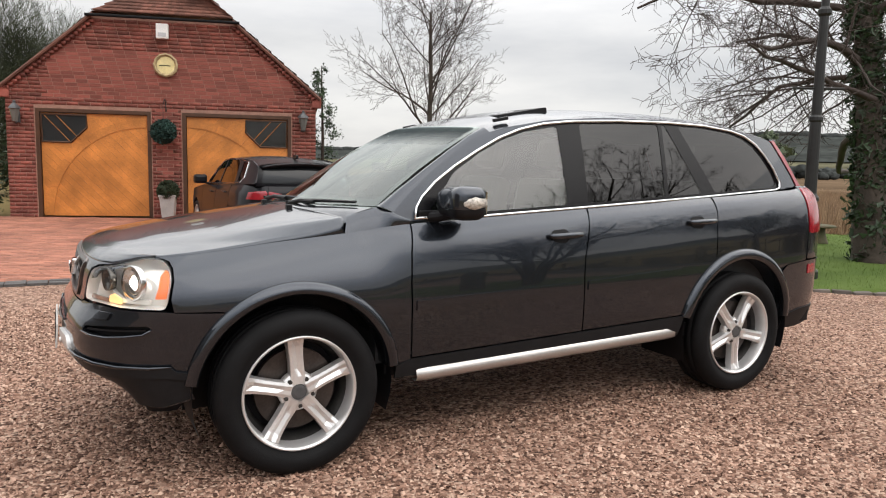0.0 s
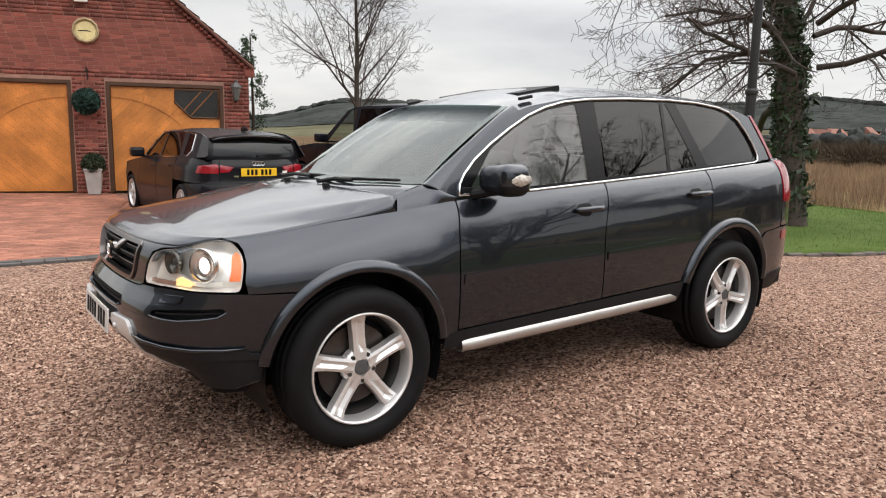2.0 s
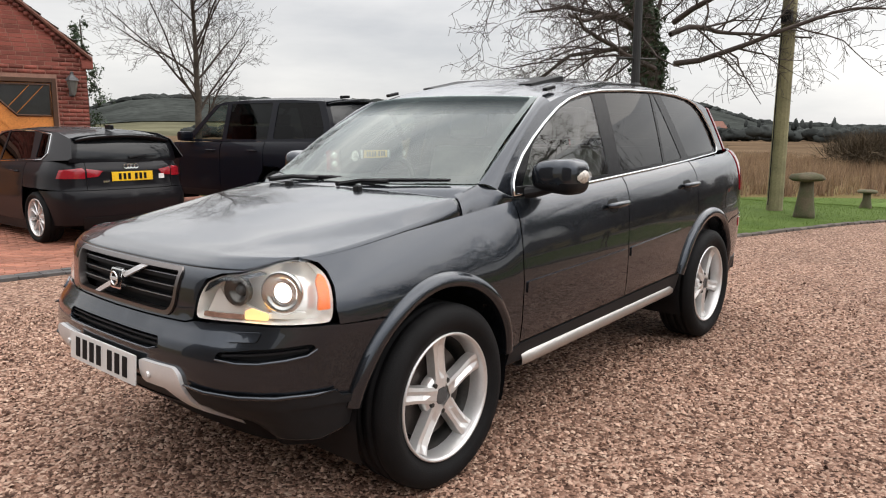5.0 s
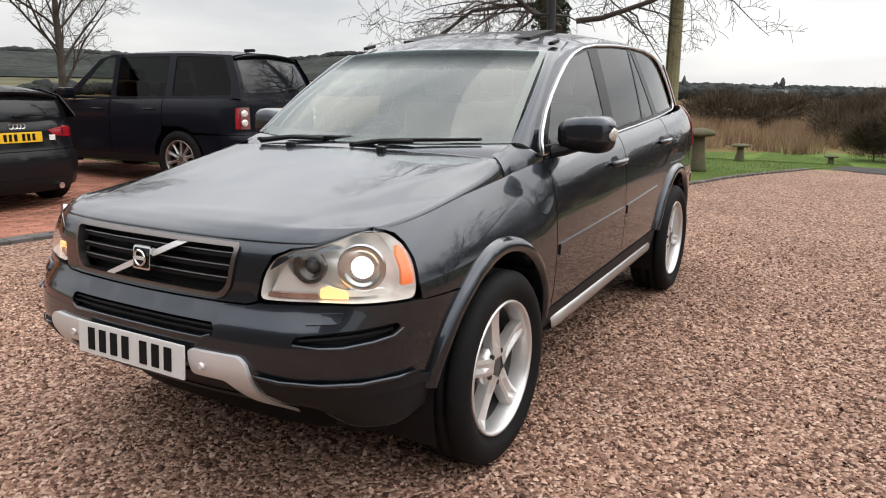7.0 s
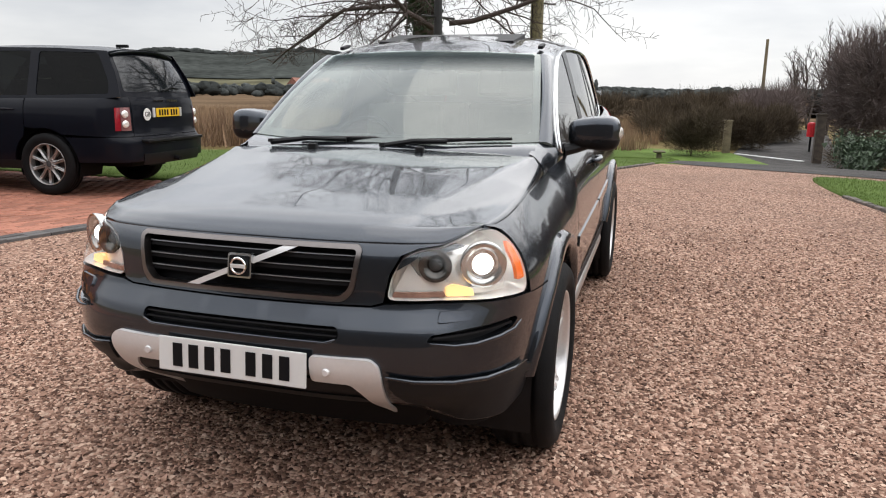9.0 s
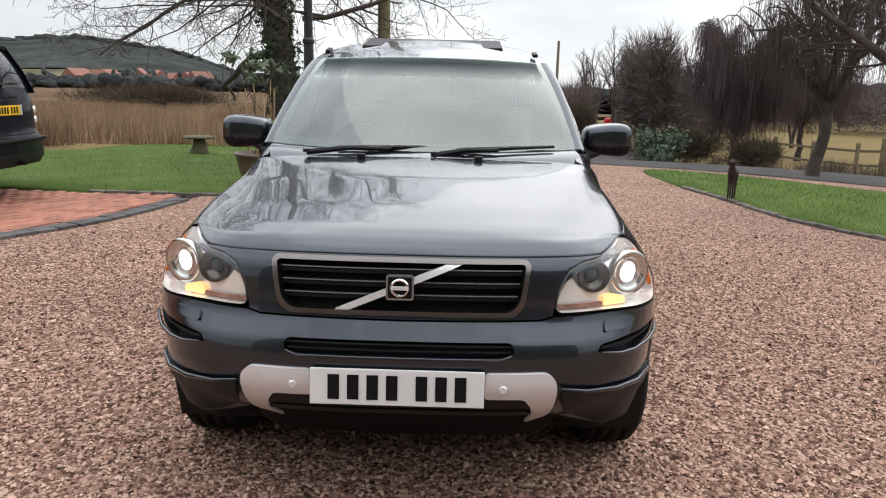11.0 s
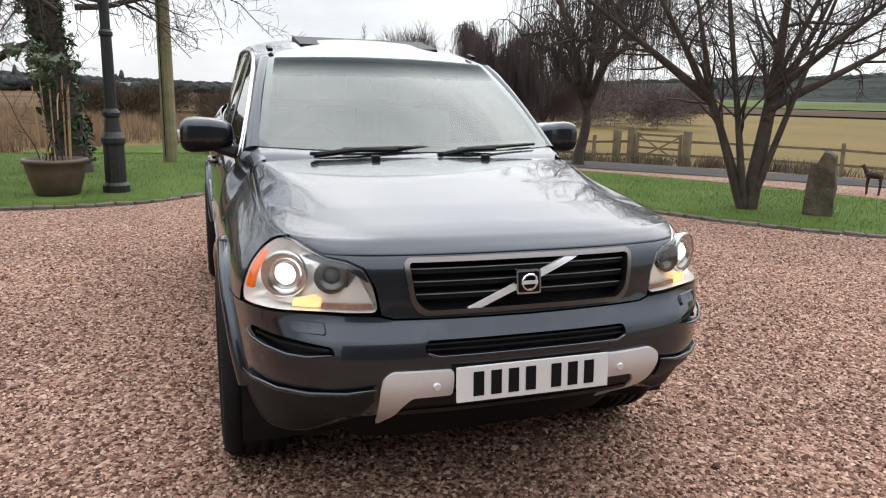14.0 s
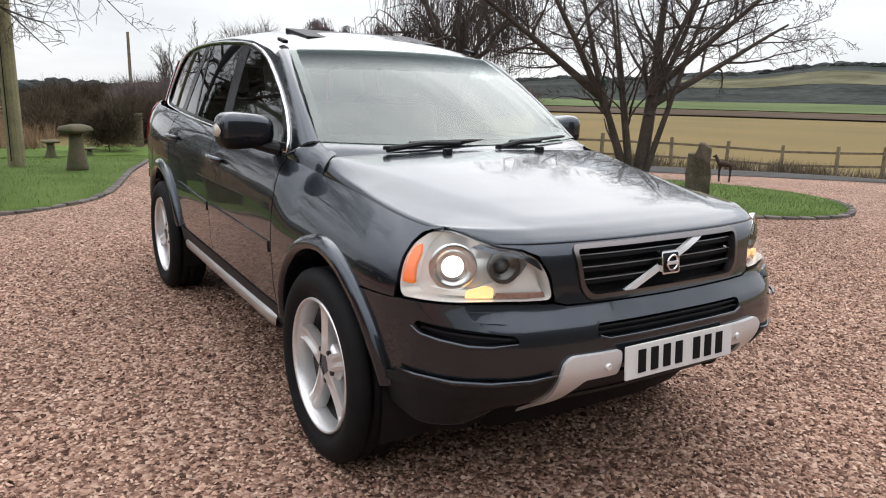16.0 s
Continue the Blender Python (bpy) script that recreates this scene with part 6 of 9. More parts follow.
def panel(name, outline, surf, material, parent, holes=(), step=0.04, rim=0.012, out=0.0, label="", edge=0.02):
    """A skin panel: its outline lies on surf(a, b, out); rim is how far its edges turn in."""
    loops = [dens(outline, edge)] + [dens(h, edge) for h in holes]
    pts, faces_in = [], []
    for lp in loops:
        s = len(pts)
        pts += [Vector(p) for p in lp]
        faces_in.append(list(range(s, s + len(lp))))
    xs, ys = [p.x for p in pts], [p.y for p in pts]
    g = np.meshgrid(np.arange(min(xs) + step / 2, max(xs), step), np.arange(min(ys) + step / 2, max(ys), step))
    qx, qy = g[0].ravel(), g[1].ravel()
    keep = inside(loops[0], qx, qy)
    for h in loops[1:]:
        keep &= ~inside(h, qx, qy)
    near = np.min(np.hypot(qx[:, None] - np.array(xs)[None], qy[:, None] - np.array(ys)[None]), axis=1) > step * 0.4
    keep &= near
    pts += [Vector(p) for p in zip(qx[keep], qy[keep])]
    eds = [(lp[i], lp[(i + 1) % len(lp)]) for lp in faces_in for i in range(len(lp))]
    v, e, f, *_ = delaunay_2d_cdt(pts, eds, [], 0, 1e-5)
    vx, vy = np.array([p.x for p in v]), np.array([p.y for p in v])
    P, Q = surf(vx, vy, out), surf(vx, vy, out + 0.01)
    bm = bmesh.new()
    bv = [bm.verts.new(p) for p in P]
    num_all = {q: i for i, q in enumerate(bv)}
    fa_ = np.array(f)
    cx, cy = vx[fa_].mean(1), vy[fa_].mean(1)
    good = inside(loops[0], cx, cy)
    for h in loops[1:]:
        good &= ~inside(h, cx, cy)
    for tri3, okay in zip(f, good):
        if not okay:
            continue
        fc = bm.faces.new([bv[i] for i in tri3])
        fc.normal_update()
        if fc.normal.dot(Vector(Q[tri3[0]] - P[tri3[0]])) < 0:
            fc.normal_flip()
    if rim:
        low = surf(vx, vy, out - rim)
        num = {bv[i]: i for i in range(len(bv))}
        rimv = {}
        for ed in [x for x in bm.edges if len(x.link_faces) == 1]:
            a, b = ed.verts
            fa = ed.link_faces[0]
            for w in (a, b):
                if w not in rimv:
                    rimv[w] = bm.verts.new(low[num[w]])
            lp = [x for x in fa.loops if x.edge == ed][0]
            a, b = lp.vert, lp.link_loop_next.vert
            nf = bm.faces.new((b, a, rimv[a], rimv[b]))
            nf.smooth = False
    for w in [x for x in bm.verts if not x.link_faces]:
        bm.verts.remove(w)
    me = bpy.data.meshes.new(name)
    for fc in bm.faces:
        fc.smooth = len(fc.verts) == 3
    for ed in bm.edges:
        if len(ed.link_faces) == 2 and ed.link_faces[0].smooth != ed.link_faces[1].smooth:
            ed.smooth = False
    h = 0.014
    du, dv = surf(vx + h, vy, out) - surf(vx - h, vy, out), surf(vx, vy + h, out) - surf(vx, vy - h, out)
    nrm = np.cross(du, dv)
    nrm /= np.linalg.norm(nrm, axis=1)[:, None] + 1e-12
    nrm *= np.sign(np.einsum("ij,ij->i", nrm, Q - P) + 1e-12)[:, None]
    bm.verts.index_update()
    at = {v: num_all[v] for v in bm.verts if v in num_all}
    loops = []
    for fc in bm.faces:
        fc.normal_update()
        loops += [tuple(nrm[at[lp.vert]]) if fc.smooth and lp.vert in at else tuple(fc.normal) for lp in fc.loops]
    bm.to_mesh(me)
    bm.free()
    me.normals_split_custom_set(loops)
    me.materials.append(material)
    ob = new(name, me)
    ob.parent = parent
    if label:
        ob["label"] = label
    return ob


def grid(name, rows, material, parent, label="", closed=False):
    """A smooth sheet through rows of points."""
    rows = np.asarray(rows, dtype=float)
    n, m = rows.shape[:2]
    i = np.arange(n * m).reshape(n, m)
    q = np.stack([i[:-1, :-1], i[1:, :-1], i[1:, 1:], i[:-1, 1:]], -1).reshape(-1, 4)
    return arr_mesh(name, rows.reshape(-1, 3), q, material, parent, True, label)


def skin(side):
    return lambda u, z, out=0.0: wrap(u, z, side, out)


def skin_both(u, z, out=0.0):
    u = np.asarray(u, dtype=float)
    p = wrap(np.abs(u), z, 1, out)
    p[..., 1] *= np.where(u < 0, -1.0, 1.0)
    return p


def house(side):
    def s(x, z, out=0.0):
        return np.stack([np.asarray(x, dtype=float), (glass_y(x, z) + out) * side, np.asarray(z, dtype=float)], -1)
    return s


def mirror_loop(half):
    """A closed outline from its right half, which starts and ends on the middle line."""
    return half + [(-a, b) for a, b in half[::-1] if a > 1e-6]


def arch(cx, cz, r, a0, a1, n=14):
    """Points of a wheel arch in (u, z); angles from the front (180) over the top to the back (0)."""
    return [(float(u_at(cx + r * math.cos(radians(a)))), cz + r * math.sin(radians(a))) for a in np.linspace(a0, a1, n)]


def U(x):
    return float(u_at(x))


suv = empty("estate_car", Matrix(), "dark grey metallic seven-seat estate car with lit headlamps", "car")
AF, AR = (0.005, 0.355), (2.862, 0.376)

# bumper
fa = arch(*AF, 0.470, 172, 127)
bump = [(0, 0.452), (0.42, 0.452), (0.50, 0.405), (0.62, 0.350), (0.80, 0.325), (1.0, 0.325), (1.13, 0.36)] + fa + [(1.22, 0.735), (1.07, 0.742), (1.02, 0.748), (0.75, 0.756), (0.485, 0.752), (0.44, 0.742), (0, 0.738)]
low_hole = soft([(0.335, 0.642), (0.35, 0.662), (0.34, 0.688), (-0.34, 0.688), (-0.35, 0.662), (-0.335, 0.642)], 0.012)
slot = soft([(0.615, 0.650), (0.63, 0.672), (0.76, 0.684), (0.95, 0.692), (0.965, 0.678), (0.93, 0.656), (0.77, 0.640)], 0.012)
bumper = panel("front_bumper", mirror_loop(bump), skin_both, M_PAINT, suv, [low_hole, slot, [(-a, b) for a, b in slot]], 0.035, 0.03, label="grey painted front bumper")
panel("lower_grille", soft([(0.37, 0.63), (0.37, 0.70), (-0.37, 0.70), (-0.37, 0.63)], 0.01), skin_both, M_PLASTIC, bumper, step=0.06, rim=0.0, out=-0.028)
for k in range(2):
    panel("slat", [(0.34, 0.656 + 0.017 * k), (0.34, 0.660 + 0.017 * k), (-0.34, 0.660 + 0.017 * k), (-0.34, 0.656 + 0.017 * k)], skin_both, M_PLASTIC, bumper, step=0.05, rim=0.02, out=-0.008)
part("intake_lip", tube([tuple(skin_both(u, 0.640 + 0.012 * max(0, abs(u) - 0.31) / 0.03, 0.004)) for u in np.linspace(-0.34, 0.34, 21)], 0.0042, 6), M_PAINT, bumper, "", True)
for sd in (-1, 1):
    panel("fog_intake", [(0.59, 0.63), (0.59, 0.695), (0.99, 0.705), (0.99, 0.63)], skin(sd), M_PLASTIC, bumper, step=0.05, rim=0.0, out=-0.026)
    panel("intake_bar", soft([(0.64, 0.657), (0.64, 0.664), (0.94, 0.676), (0.94, 0.668)], 0.003), skin(sd), M_PLASTIC, bumper, step=0.05, rim=0.02, out=-0.006)
    panel("washer_cover", soft([(0.655, 0.706), (0.668, 0.735), (0.780, 0.738), (0.765, 0.709)], 0.01), skin(sd), M_PAINT, bumper, step=0.03, rim=0.010, out=0.009, label="headlamp washer flap")
    panel("lower_lip", soft([(0.50, 0.545), (0.58, 0.530), (0.70, 0.520), (0.82, 0.514), (1.04, 0.512), (1.055, 0.492), (1.125, 0.482), (1.12, 0.455), (1.0, 0.468), (0.72, 0.462), (0.52, 0.466)], 0.012), skin(sd), M_TRIMGREY, bumper, step=0.04, rim=0.014, out=0.014)
for sd in (-1, 1):
    panel("bumper_skirt", [(0.66, 0.372), (0.55, 0.425), (0.50, 0.50), (0.505, 0.535), (0.70, 0.515), (0.82, 0.508), (1.04, 0.505), (1.06, 0.488), (1.115, 0.478), (1.11, 0.365), (1.0, 0.33), (0.80, 0.33)], skin(sd), M_TRIMGREY, bumper, step=0.04, rim=0.01, out=0.004, label="dark textured bumper skirt")
panel("valance", mirror_loop([(0, 0.31), (0.45, 0.30), (0.85, 0.28), (1.05, 0.30), (1.10, 0.35), (1.0, 0.345), (0.80, 0.345), (0.62, 0.370), (0.50, 0.425), (0.42, 0.470), (0, 0.470)]), skin_both, M_BLACK, suv, step=0.05, rim=0.03, out=-0.035, label="black lower valance")
for sd in (-1, 1):
    panel("skid_plate", soft([(0.262, 0.600), (0.449, 0.600), (0.476, 0.578), (0.482, 0.545), (0.486, 0.48), (0.488, 0.42), (0.488, 0.36), (0.484, 0.30), (0.470, 0.30), (0.452, 0.36), (0.430, 0.425), (0.415, 0.47), (0.385, 0.510), (0.262, 0.513)], 0.014), skin(sd), M_SATIN, bumper, step=0.025, rim=0.016, out=0.015, label="satin silver skid plate ear")
    tube_pts = [tuple(wrap(u, z, sd, 0.012)) for u, z in ((0.625, 0.652), (0.70, 0.640), (0.77, 0.638), (0.86, 0.646), (0.93, 0.655), (0.965, 0.676))]
    part("intake_lip", tube(tube_pts, [0.003, 0.006, 0.007, 0.007, 0.006, 0.003], 6), M_PAINT, bumper, "", True)
    tube_pts = [tuple(wrap(u, z, sd, 0.014)) for u, z in ((0.495, 0.548), (0.58, 0.533), (0.70, 0.522), (0.82, 0.516), (0.95, 0.514), (1.04, 0.516))]
    part("bumper_crease", tube(tube_pts, [0.004, 0.007, 0.008, 0.008, 0.007, 0.003], 6), M_PAINT, bumper, "", True)
panel("skid_bar", mirror_loop([(0, 0.452), (0.40, 0.450), (0.455, 0.420), (0.40, 0.418), (0, 0.422)]), skin_both, M_TRIMGREY, bumper, step=0.03, rim=0.02, out=0.012, label="dark lower cross bar")
panel("skid_slot", mirror_loop([(0, 0.52), (0.39, 0.52), (0.43, 0.44), (0, 0.44)]), skin_both, M_PLASTIC, bumper, step=0.05, rim=0, out=0.006)
for sd in (-1, 1):
    c = wrap(0.315, 0.552, sd, 0.017)
    part("parking_sensor", lathe([(0, 0.006), (0.010, 0.006), (0.013, 0.0), (0.013, -0.004)], 14, pose(*c, 90, 0, -90 + 6 * sd)), M_SATIN, bumper)


def plate(parent, m, width, height, groups, material, label):
    """A number plate; its characters are plain dark bars."""
    p = part("number_plate", box(-width / 2, width / 2, -0.004, 0.004, -height / 2, height / 2, 0.003, m=m), material, parent, label)
    total = sum(groups) * 0.058 + 0.03
    x = -total / 2 + 0.029
    for g in groups:
        for _ in range(g):
            part("mark", box(x - 0.017, x + 0.017, -0.0065, -0.0035, -height * 0.34, height * 0.34, m=m), M_BLACK, p)
            x += 0.058
        x += 0.03
    return p


plate(suv, pose(-0.945, 0, 0.556, -4, 0, -90), 0.52, 0.111, (4, 3), M_PLATE, "white front number plate with dark bars")

# bonnet: nose panel round the grille and headlamps, then the top
HEAD = soft([(0.487, 0.765), (0.503, 0.838), (0.540, 0.893), (0.60, 0.912), (0.69, 0.919), (0.79, 0.940), (0.91, 0.957), (1.0, 0.950), (1.038, 0.915), (1.045, 0.87), (1.033, 0.80), (1.022, 0.757), (0.75, 0.765)], 0.025, 3)
GRI = soft([(0.352, 0.755), (0.385, 0.79), (0.408, 0.915), (0.395, 0.928), (-0.395, 0.928), (-0.408, 0.915), (-0.385, 0.79), (-0.352, 0.755)], 0.03)
LIP = 0.968
nose_half = [(0, 0.744), (0.44, 0.748), (0.477, 0.758), (0.494, 0.840), (0.532, 0.900), (0.597, 0.920), (0.69, 0.927), (0.79, 0.948), (0.90, 0.9645), (0.95, 0.9675), (0.80, 0.9520), (0.70, 0.934), (0.60, 0.934), (0, 0.934)]
nose = panel("nose_panel", mirror_loop(nose_half), skin_both, M_PAINT, suv, [GRI], 0.03, 0.02, label="grey bonnet nose round the grille")
seam_u = np.array([0.95, 1.03, 1.13, 1.23, 1.48, 1.83])
seam_z = np.array([0.968, 0.965, 0.974, 0.984, 1.016, 1.050])


def bonnet_edge(n):
    a = np.array([wrap(u, np.interp(u, seam_u, seam_z)) for u in np.linspace(0.95, 1.83, 24)])
    s = np.concatenate([[0], np.cumsum(np.linalg.norm(np.diff(a, axis=0), axis=1))])
    t = np.linspace(0, s[-1], n)
    return np.stack([np.interp(t, s, a[:, k]) for k in range(3)], -1)


ns, nt = 44, 61
E = bonnet_edge(ns)
ts = np.linspace(-1, 1, nt)
mid_x = np.linspace(-0.772, 0.205, ns)
mid_z = knots([(-0.79, 0.963), (-0.7, 0.996), (-0.5, 1.038), (-0.2, 1.088), (0.0, 1.117), (0.2, 1.144)], mid_x)
lip_u = np.linspace(0, 0.95, 60)
lip_p = wrap(lip_u, np.full(60, LIP))
rows = []
for i in range(ns):
    s = i / (ns - 1)
    t = np.abs(ts)
    y = ts * E[i, 1]
    x = mid_x[i] + (E[i, 0] + 0.03 * s - mid_x[i]) * np.minimum(t, 0.96) ** 2.4 - 0.03 * s * np.clip((t - 0.9) / 0.1, 0, 1)
    # a raised middle, a soft crease that spreads from the grille corners to the screen pillars, and a falling shoulder outside it
    crease = 0.50 + 0.44 * s ** 0.75
    crown = mid_z[i] - (0.012 + 0.016 * s) * np.minimum(t / crease, 1.25) ** 2
    q = np.clip((t - crease) / (1 - crease), 0, 1)
    soft_q = np.sqrt(q * q + 0.006) - math.sqrt(0.006)
    fall = 0.55 * soft_q + 0.45 * q * q
    fall = fall / max(0.55 * (math.sqrt(1.006) - math.sqrt(0.006)) + 0.45, 1e-6)
    edge = mid_z[i] - (0.012 + 0.016 * s) * min(1 / crease, 1.25) ** 2
    z = crown - fall * (edge - E[i, 2])
    row = np.stack([x, y, z], -1)
    if i == 0:
        base = row.copy()
        real = np.stack([np.interp(np.abs(y), lip_p[:, 1], lip_p[:, 0]), y, np.full(nt, LIP)], -1)
    fade = (1 - s) ** 5
    row += (real - base) * fade
    rows.append(row)
u_row = np.interp(np.abs(rows[0][:, 1]), lip_p[:, 1], lip_u) * np.sign(ts)
lead = []
for k in range(5):
    lo_z = np.maximum(0.931, np.interp(np.abs(u_row), [0.597, 0.69, 0.79, 0.90, 0.95], [0.921, 0.928, 0.949, 0.9650, 0.9675]))
    lead.append(skin_both(u_row, lo_z + (LIP - lo_z) * k / 5, 0.0005))
rows = lead + rows
bonnet = grid("bonnet", rows, M_PAINT, suv, "dark grey metallic bonnet")
mod = bonnet.modifiers.new("thickness", "SOLIDIFY")
mod.thickness, mod.offset = 0.018, -1.0

# grille
gr = empty("grille", Matrix(), "", "")
for k in list(gr.keys()):
    del gr[k]
gr.parent = suv
inner = soft([(0.338, 0.770), (0.370, 0.800), (0.390, 0.908), (0.382, 0.914), (-0.382, 0.914), (-0.390, 0.908), (-0.370, 0.800), (-0.338, 0.770)], 0.026)
panel("surround", GRI, skin_both, M_TRIMCHROME, gr, [inner], 0.03, 0.03, 0.008, "chrome grille surround", 0.012)
panel("backing", GRI, skin_both, M_BLACK, gr, step=0.06, rim=0, out=-0.05)
for k in range(3):
    z = 0.810 + 0.0385 * k
    w = 0.366 + 0.008 * k
    panel("slat", [(w, z - 0.012), (w, z + 0.004), (-w, z + 0.004), (-w, z - 0.012)], skin_both, M_BLACK, gr, step=0.05, rim=0.02, out=-0.020)
    # highlight along the slat, put in as a thin lighter strip
    panel("slat_edge", [(w, z + 0.003), (w, z + 0.0056), (-w, z + 0.0056), (-w, z + 0.003)], skin_both, M_SLATGLINT, gr, step=0.05, rim=0.004, out=-0.014)
panel("diagonal_bar", [(0.205, 0.768), (0.160, 0.768), (-0.195, 0.914), (-0.145, 0.914)], skin_both, M_SATIN, gr, step=0.04, rim=0.014, out=0.004)
panel("badge", soft([(0.042, 0.806), (0.042, 0.882), (-0.042, 0.882), (-0.042, 0.806)], 0.008), skin_both, M_CHROME, gr, step=0.03, rim=0.02, out=0.016, label="square chrome badge")
panel("badge_field", soft([(0.036, 0.812), (0.036, 0.876), (-0.036, 0.876), (-0.036, 0.812)], 0.006), skin_both, M_GLOSSBLACK, gr, step=0.03, rim=0.002, out=0.018)
c = wrap(0.0, 0.844, 1, 0.0205)
part("badge_ring", tube([(c[0] - 0.002, 0.025 * math.cos(a), 0.844 + 0.025 * math.sin(a)) for a in [2 * math.pi * k / 24 for k in range(24)]], 0.004, 6, closed=True), M_CHROME, gr)
part("badge_bar", box(c[0] - 0.006, c[0], -0.027, 0.027, 0.838, 0.850, 0.002), M_SATIN, gr)


def headlamp(sd):
    h = empty("headlamp", Matrix(), "", "")
    for k in list(h.keys()):
        del h[k]
    h.parent = suv
    S = skin(sd)
    bowl = panel("housing", HEAD, S, M_REFL, h, step=0.04, rim=0.0, out=-0.085, label="silver lamp housing")
    # side wall of the housing
    lp = dens(HEAD, 0.02)
    a = np.array([S(u, z, -0.004) for u, z in lp] + [S(*lp[0], -0.004)])
    b = np.array([S(u, z, -0.086) for u, z in lp] + [S(*lp[0], -0.086)])
    grid("housing_wall", [a, b], M_REFL, h)
    panel("lens", HEAD, S, M_LENS, h, step=0.04, rim=0.0, out=-0.002, label="clear plastic lens").visible_shadow = False

    def ring(name, u, z, r0, r1, depth, material, out, label=""):
        p0 = S(u, z, out)
        d = np.array(S(u, z, out + 0.05)) - p0
        d[0] -= 0.06
        q = Vector(d).to_track_quat("Z", "Y").to_matrix().to_4x4()
        m = Matrix.Translation(p0) @ q
        part(name, lathe([(0, -depth), (r0 * 0.5, -depth), (r0, -depth * 0.3), (r1, 0.0), (r1 * 1.04, -0.008), (r1 * 0.98, -0.03)], 28, m), material, h, label, True)
        return m
    m = ring("main_reflector", 0.855, 0.858, 0.055, 0.072, 0.03, M_BEZEL, -0.020, "round chrome projector bezel")
    part("main_lamp", lathe([(0, 0.014), (0.016, 0.011), (0.028, -0.002), (0.031, -0.016)], 24, m @ Matrix.Translation((0, 0, -0.016))), M_BULB, h, "lit headlamp lens", True)
    part("lamp_ring", lathe([(0.032, -0.02), (0.035, 0.0), (0.040, -0.012), (0.046, -0.002), (0.052, -0.004), (0.054, -0.02)], 26, m @ Matrix.Translation((0, 0, -0.010))), M_CHROME, h, "", True)
    m = ring("inner_reflector", 0.665, 0.862, 0.034, 0.050, 0.035, M_LAMPDARK, -0.022)
    part("inner_lamp", lathe([(0, 0.008), (0.014, 0.004), (0.022, -0.012)], 18, m @ Matrix.Translation((0, 0, -0.02))), M_GREY, h, "", True)
    panel("lamp_brow", soft([(0.515, 0.850), (0.535, 0.885), (0.60, 0.908), (0.69, 0.914), (0.76, 0.926), (0.80, 0.918), (0.70, 0.902), (0.60, 0.893), (0.545, 0.866)], 0.008), S, M_PAINT, h, step=0.03, rim=0.02, out=-0.014, label="dark brow inside the lamp")
    # reflected gravel, painted as a brown strip low in the lamp
    panel("lower_strip", soft([(0.502, 0.768), (0.506, 0.784), (0.698, 0.784), (0.698, 0.768)], 0.004), S, M_LAMPGRAVEL, h, step=0.03, rim=0.01, out=-0.026)
    panel("side_lamp", soft([(0.705, 0.769), (0.705, 0.796), (0.735, 0.806), (0.80, 0.792), (0.805, 0.769)], 0.006), S, M_SIDE, h, step=0.03, rim=0.01, out=-0.03, label="lit amber side lamp")
    panel("indicator", soft([(0.978, 0.800), (0.992, 0.845), (0.994, 0.888), (1.018, 0.914), (1.034, 0.900), (1.036, 0.865), (1.026, 0.800)], 0.008), S, M_AMBER, h, step=0.03, rim=0.012, out=-0.008, label="orange indicator lens")
    panel("sweep", soft([(0.50, 0.775), (0.56, 0.87), (0.60, 0.83), (0.70, 0.815), (0.78, 0.79), (0.95, 0.79), (0.95, 0.772)], 0.01), S, M_REFL, h, step=0.03, rim=0.02, out=-0.045)


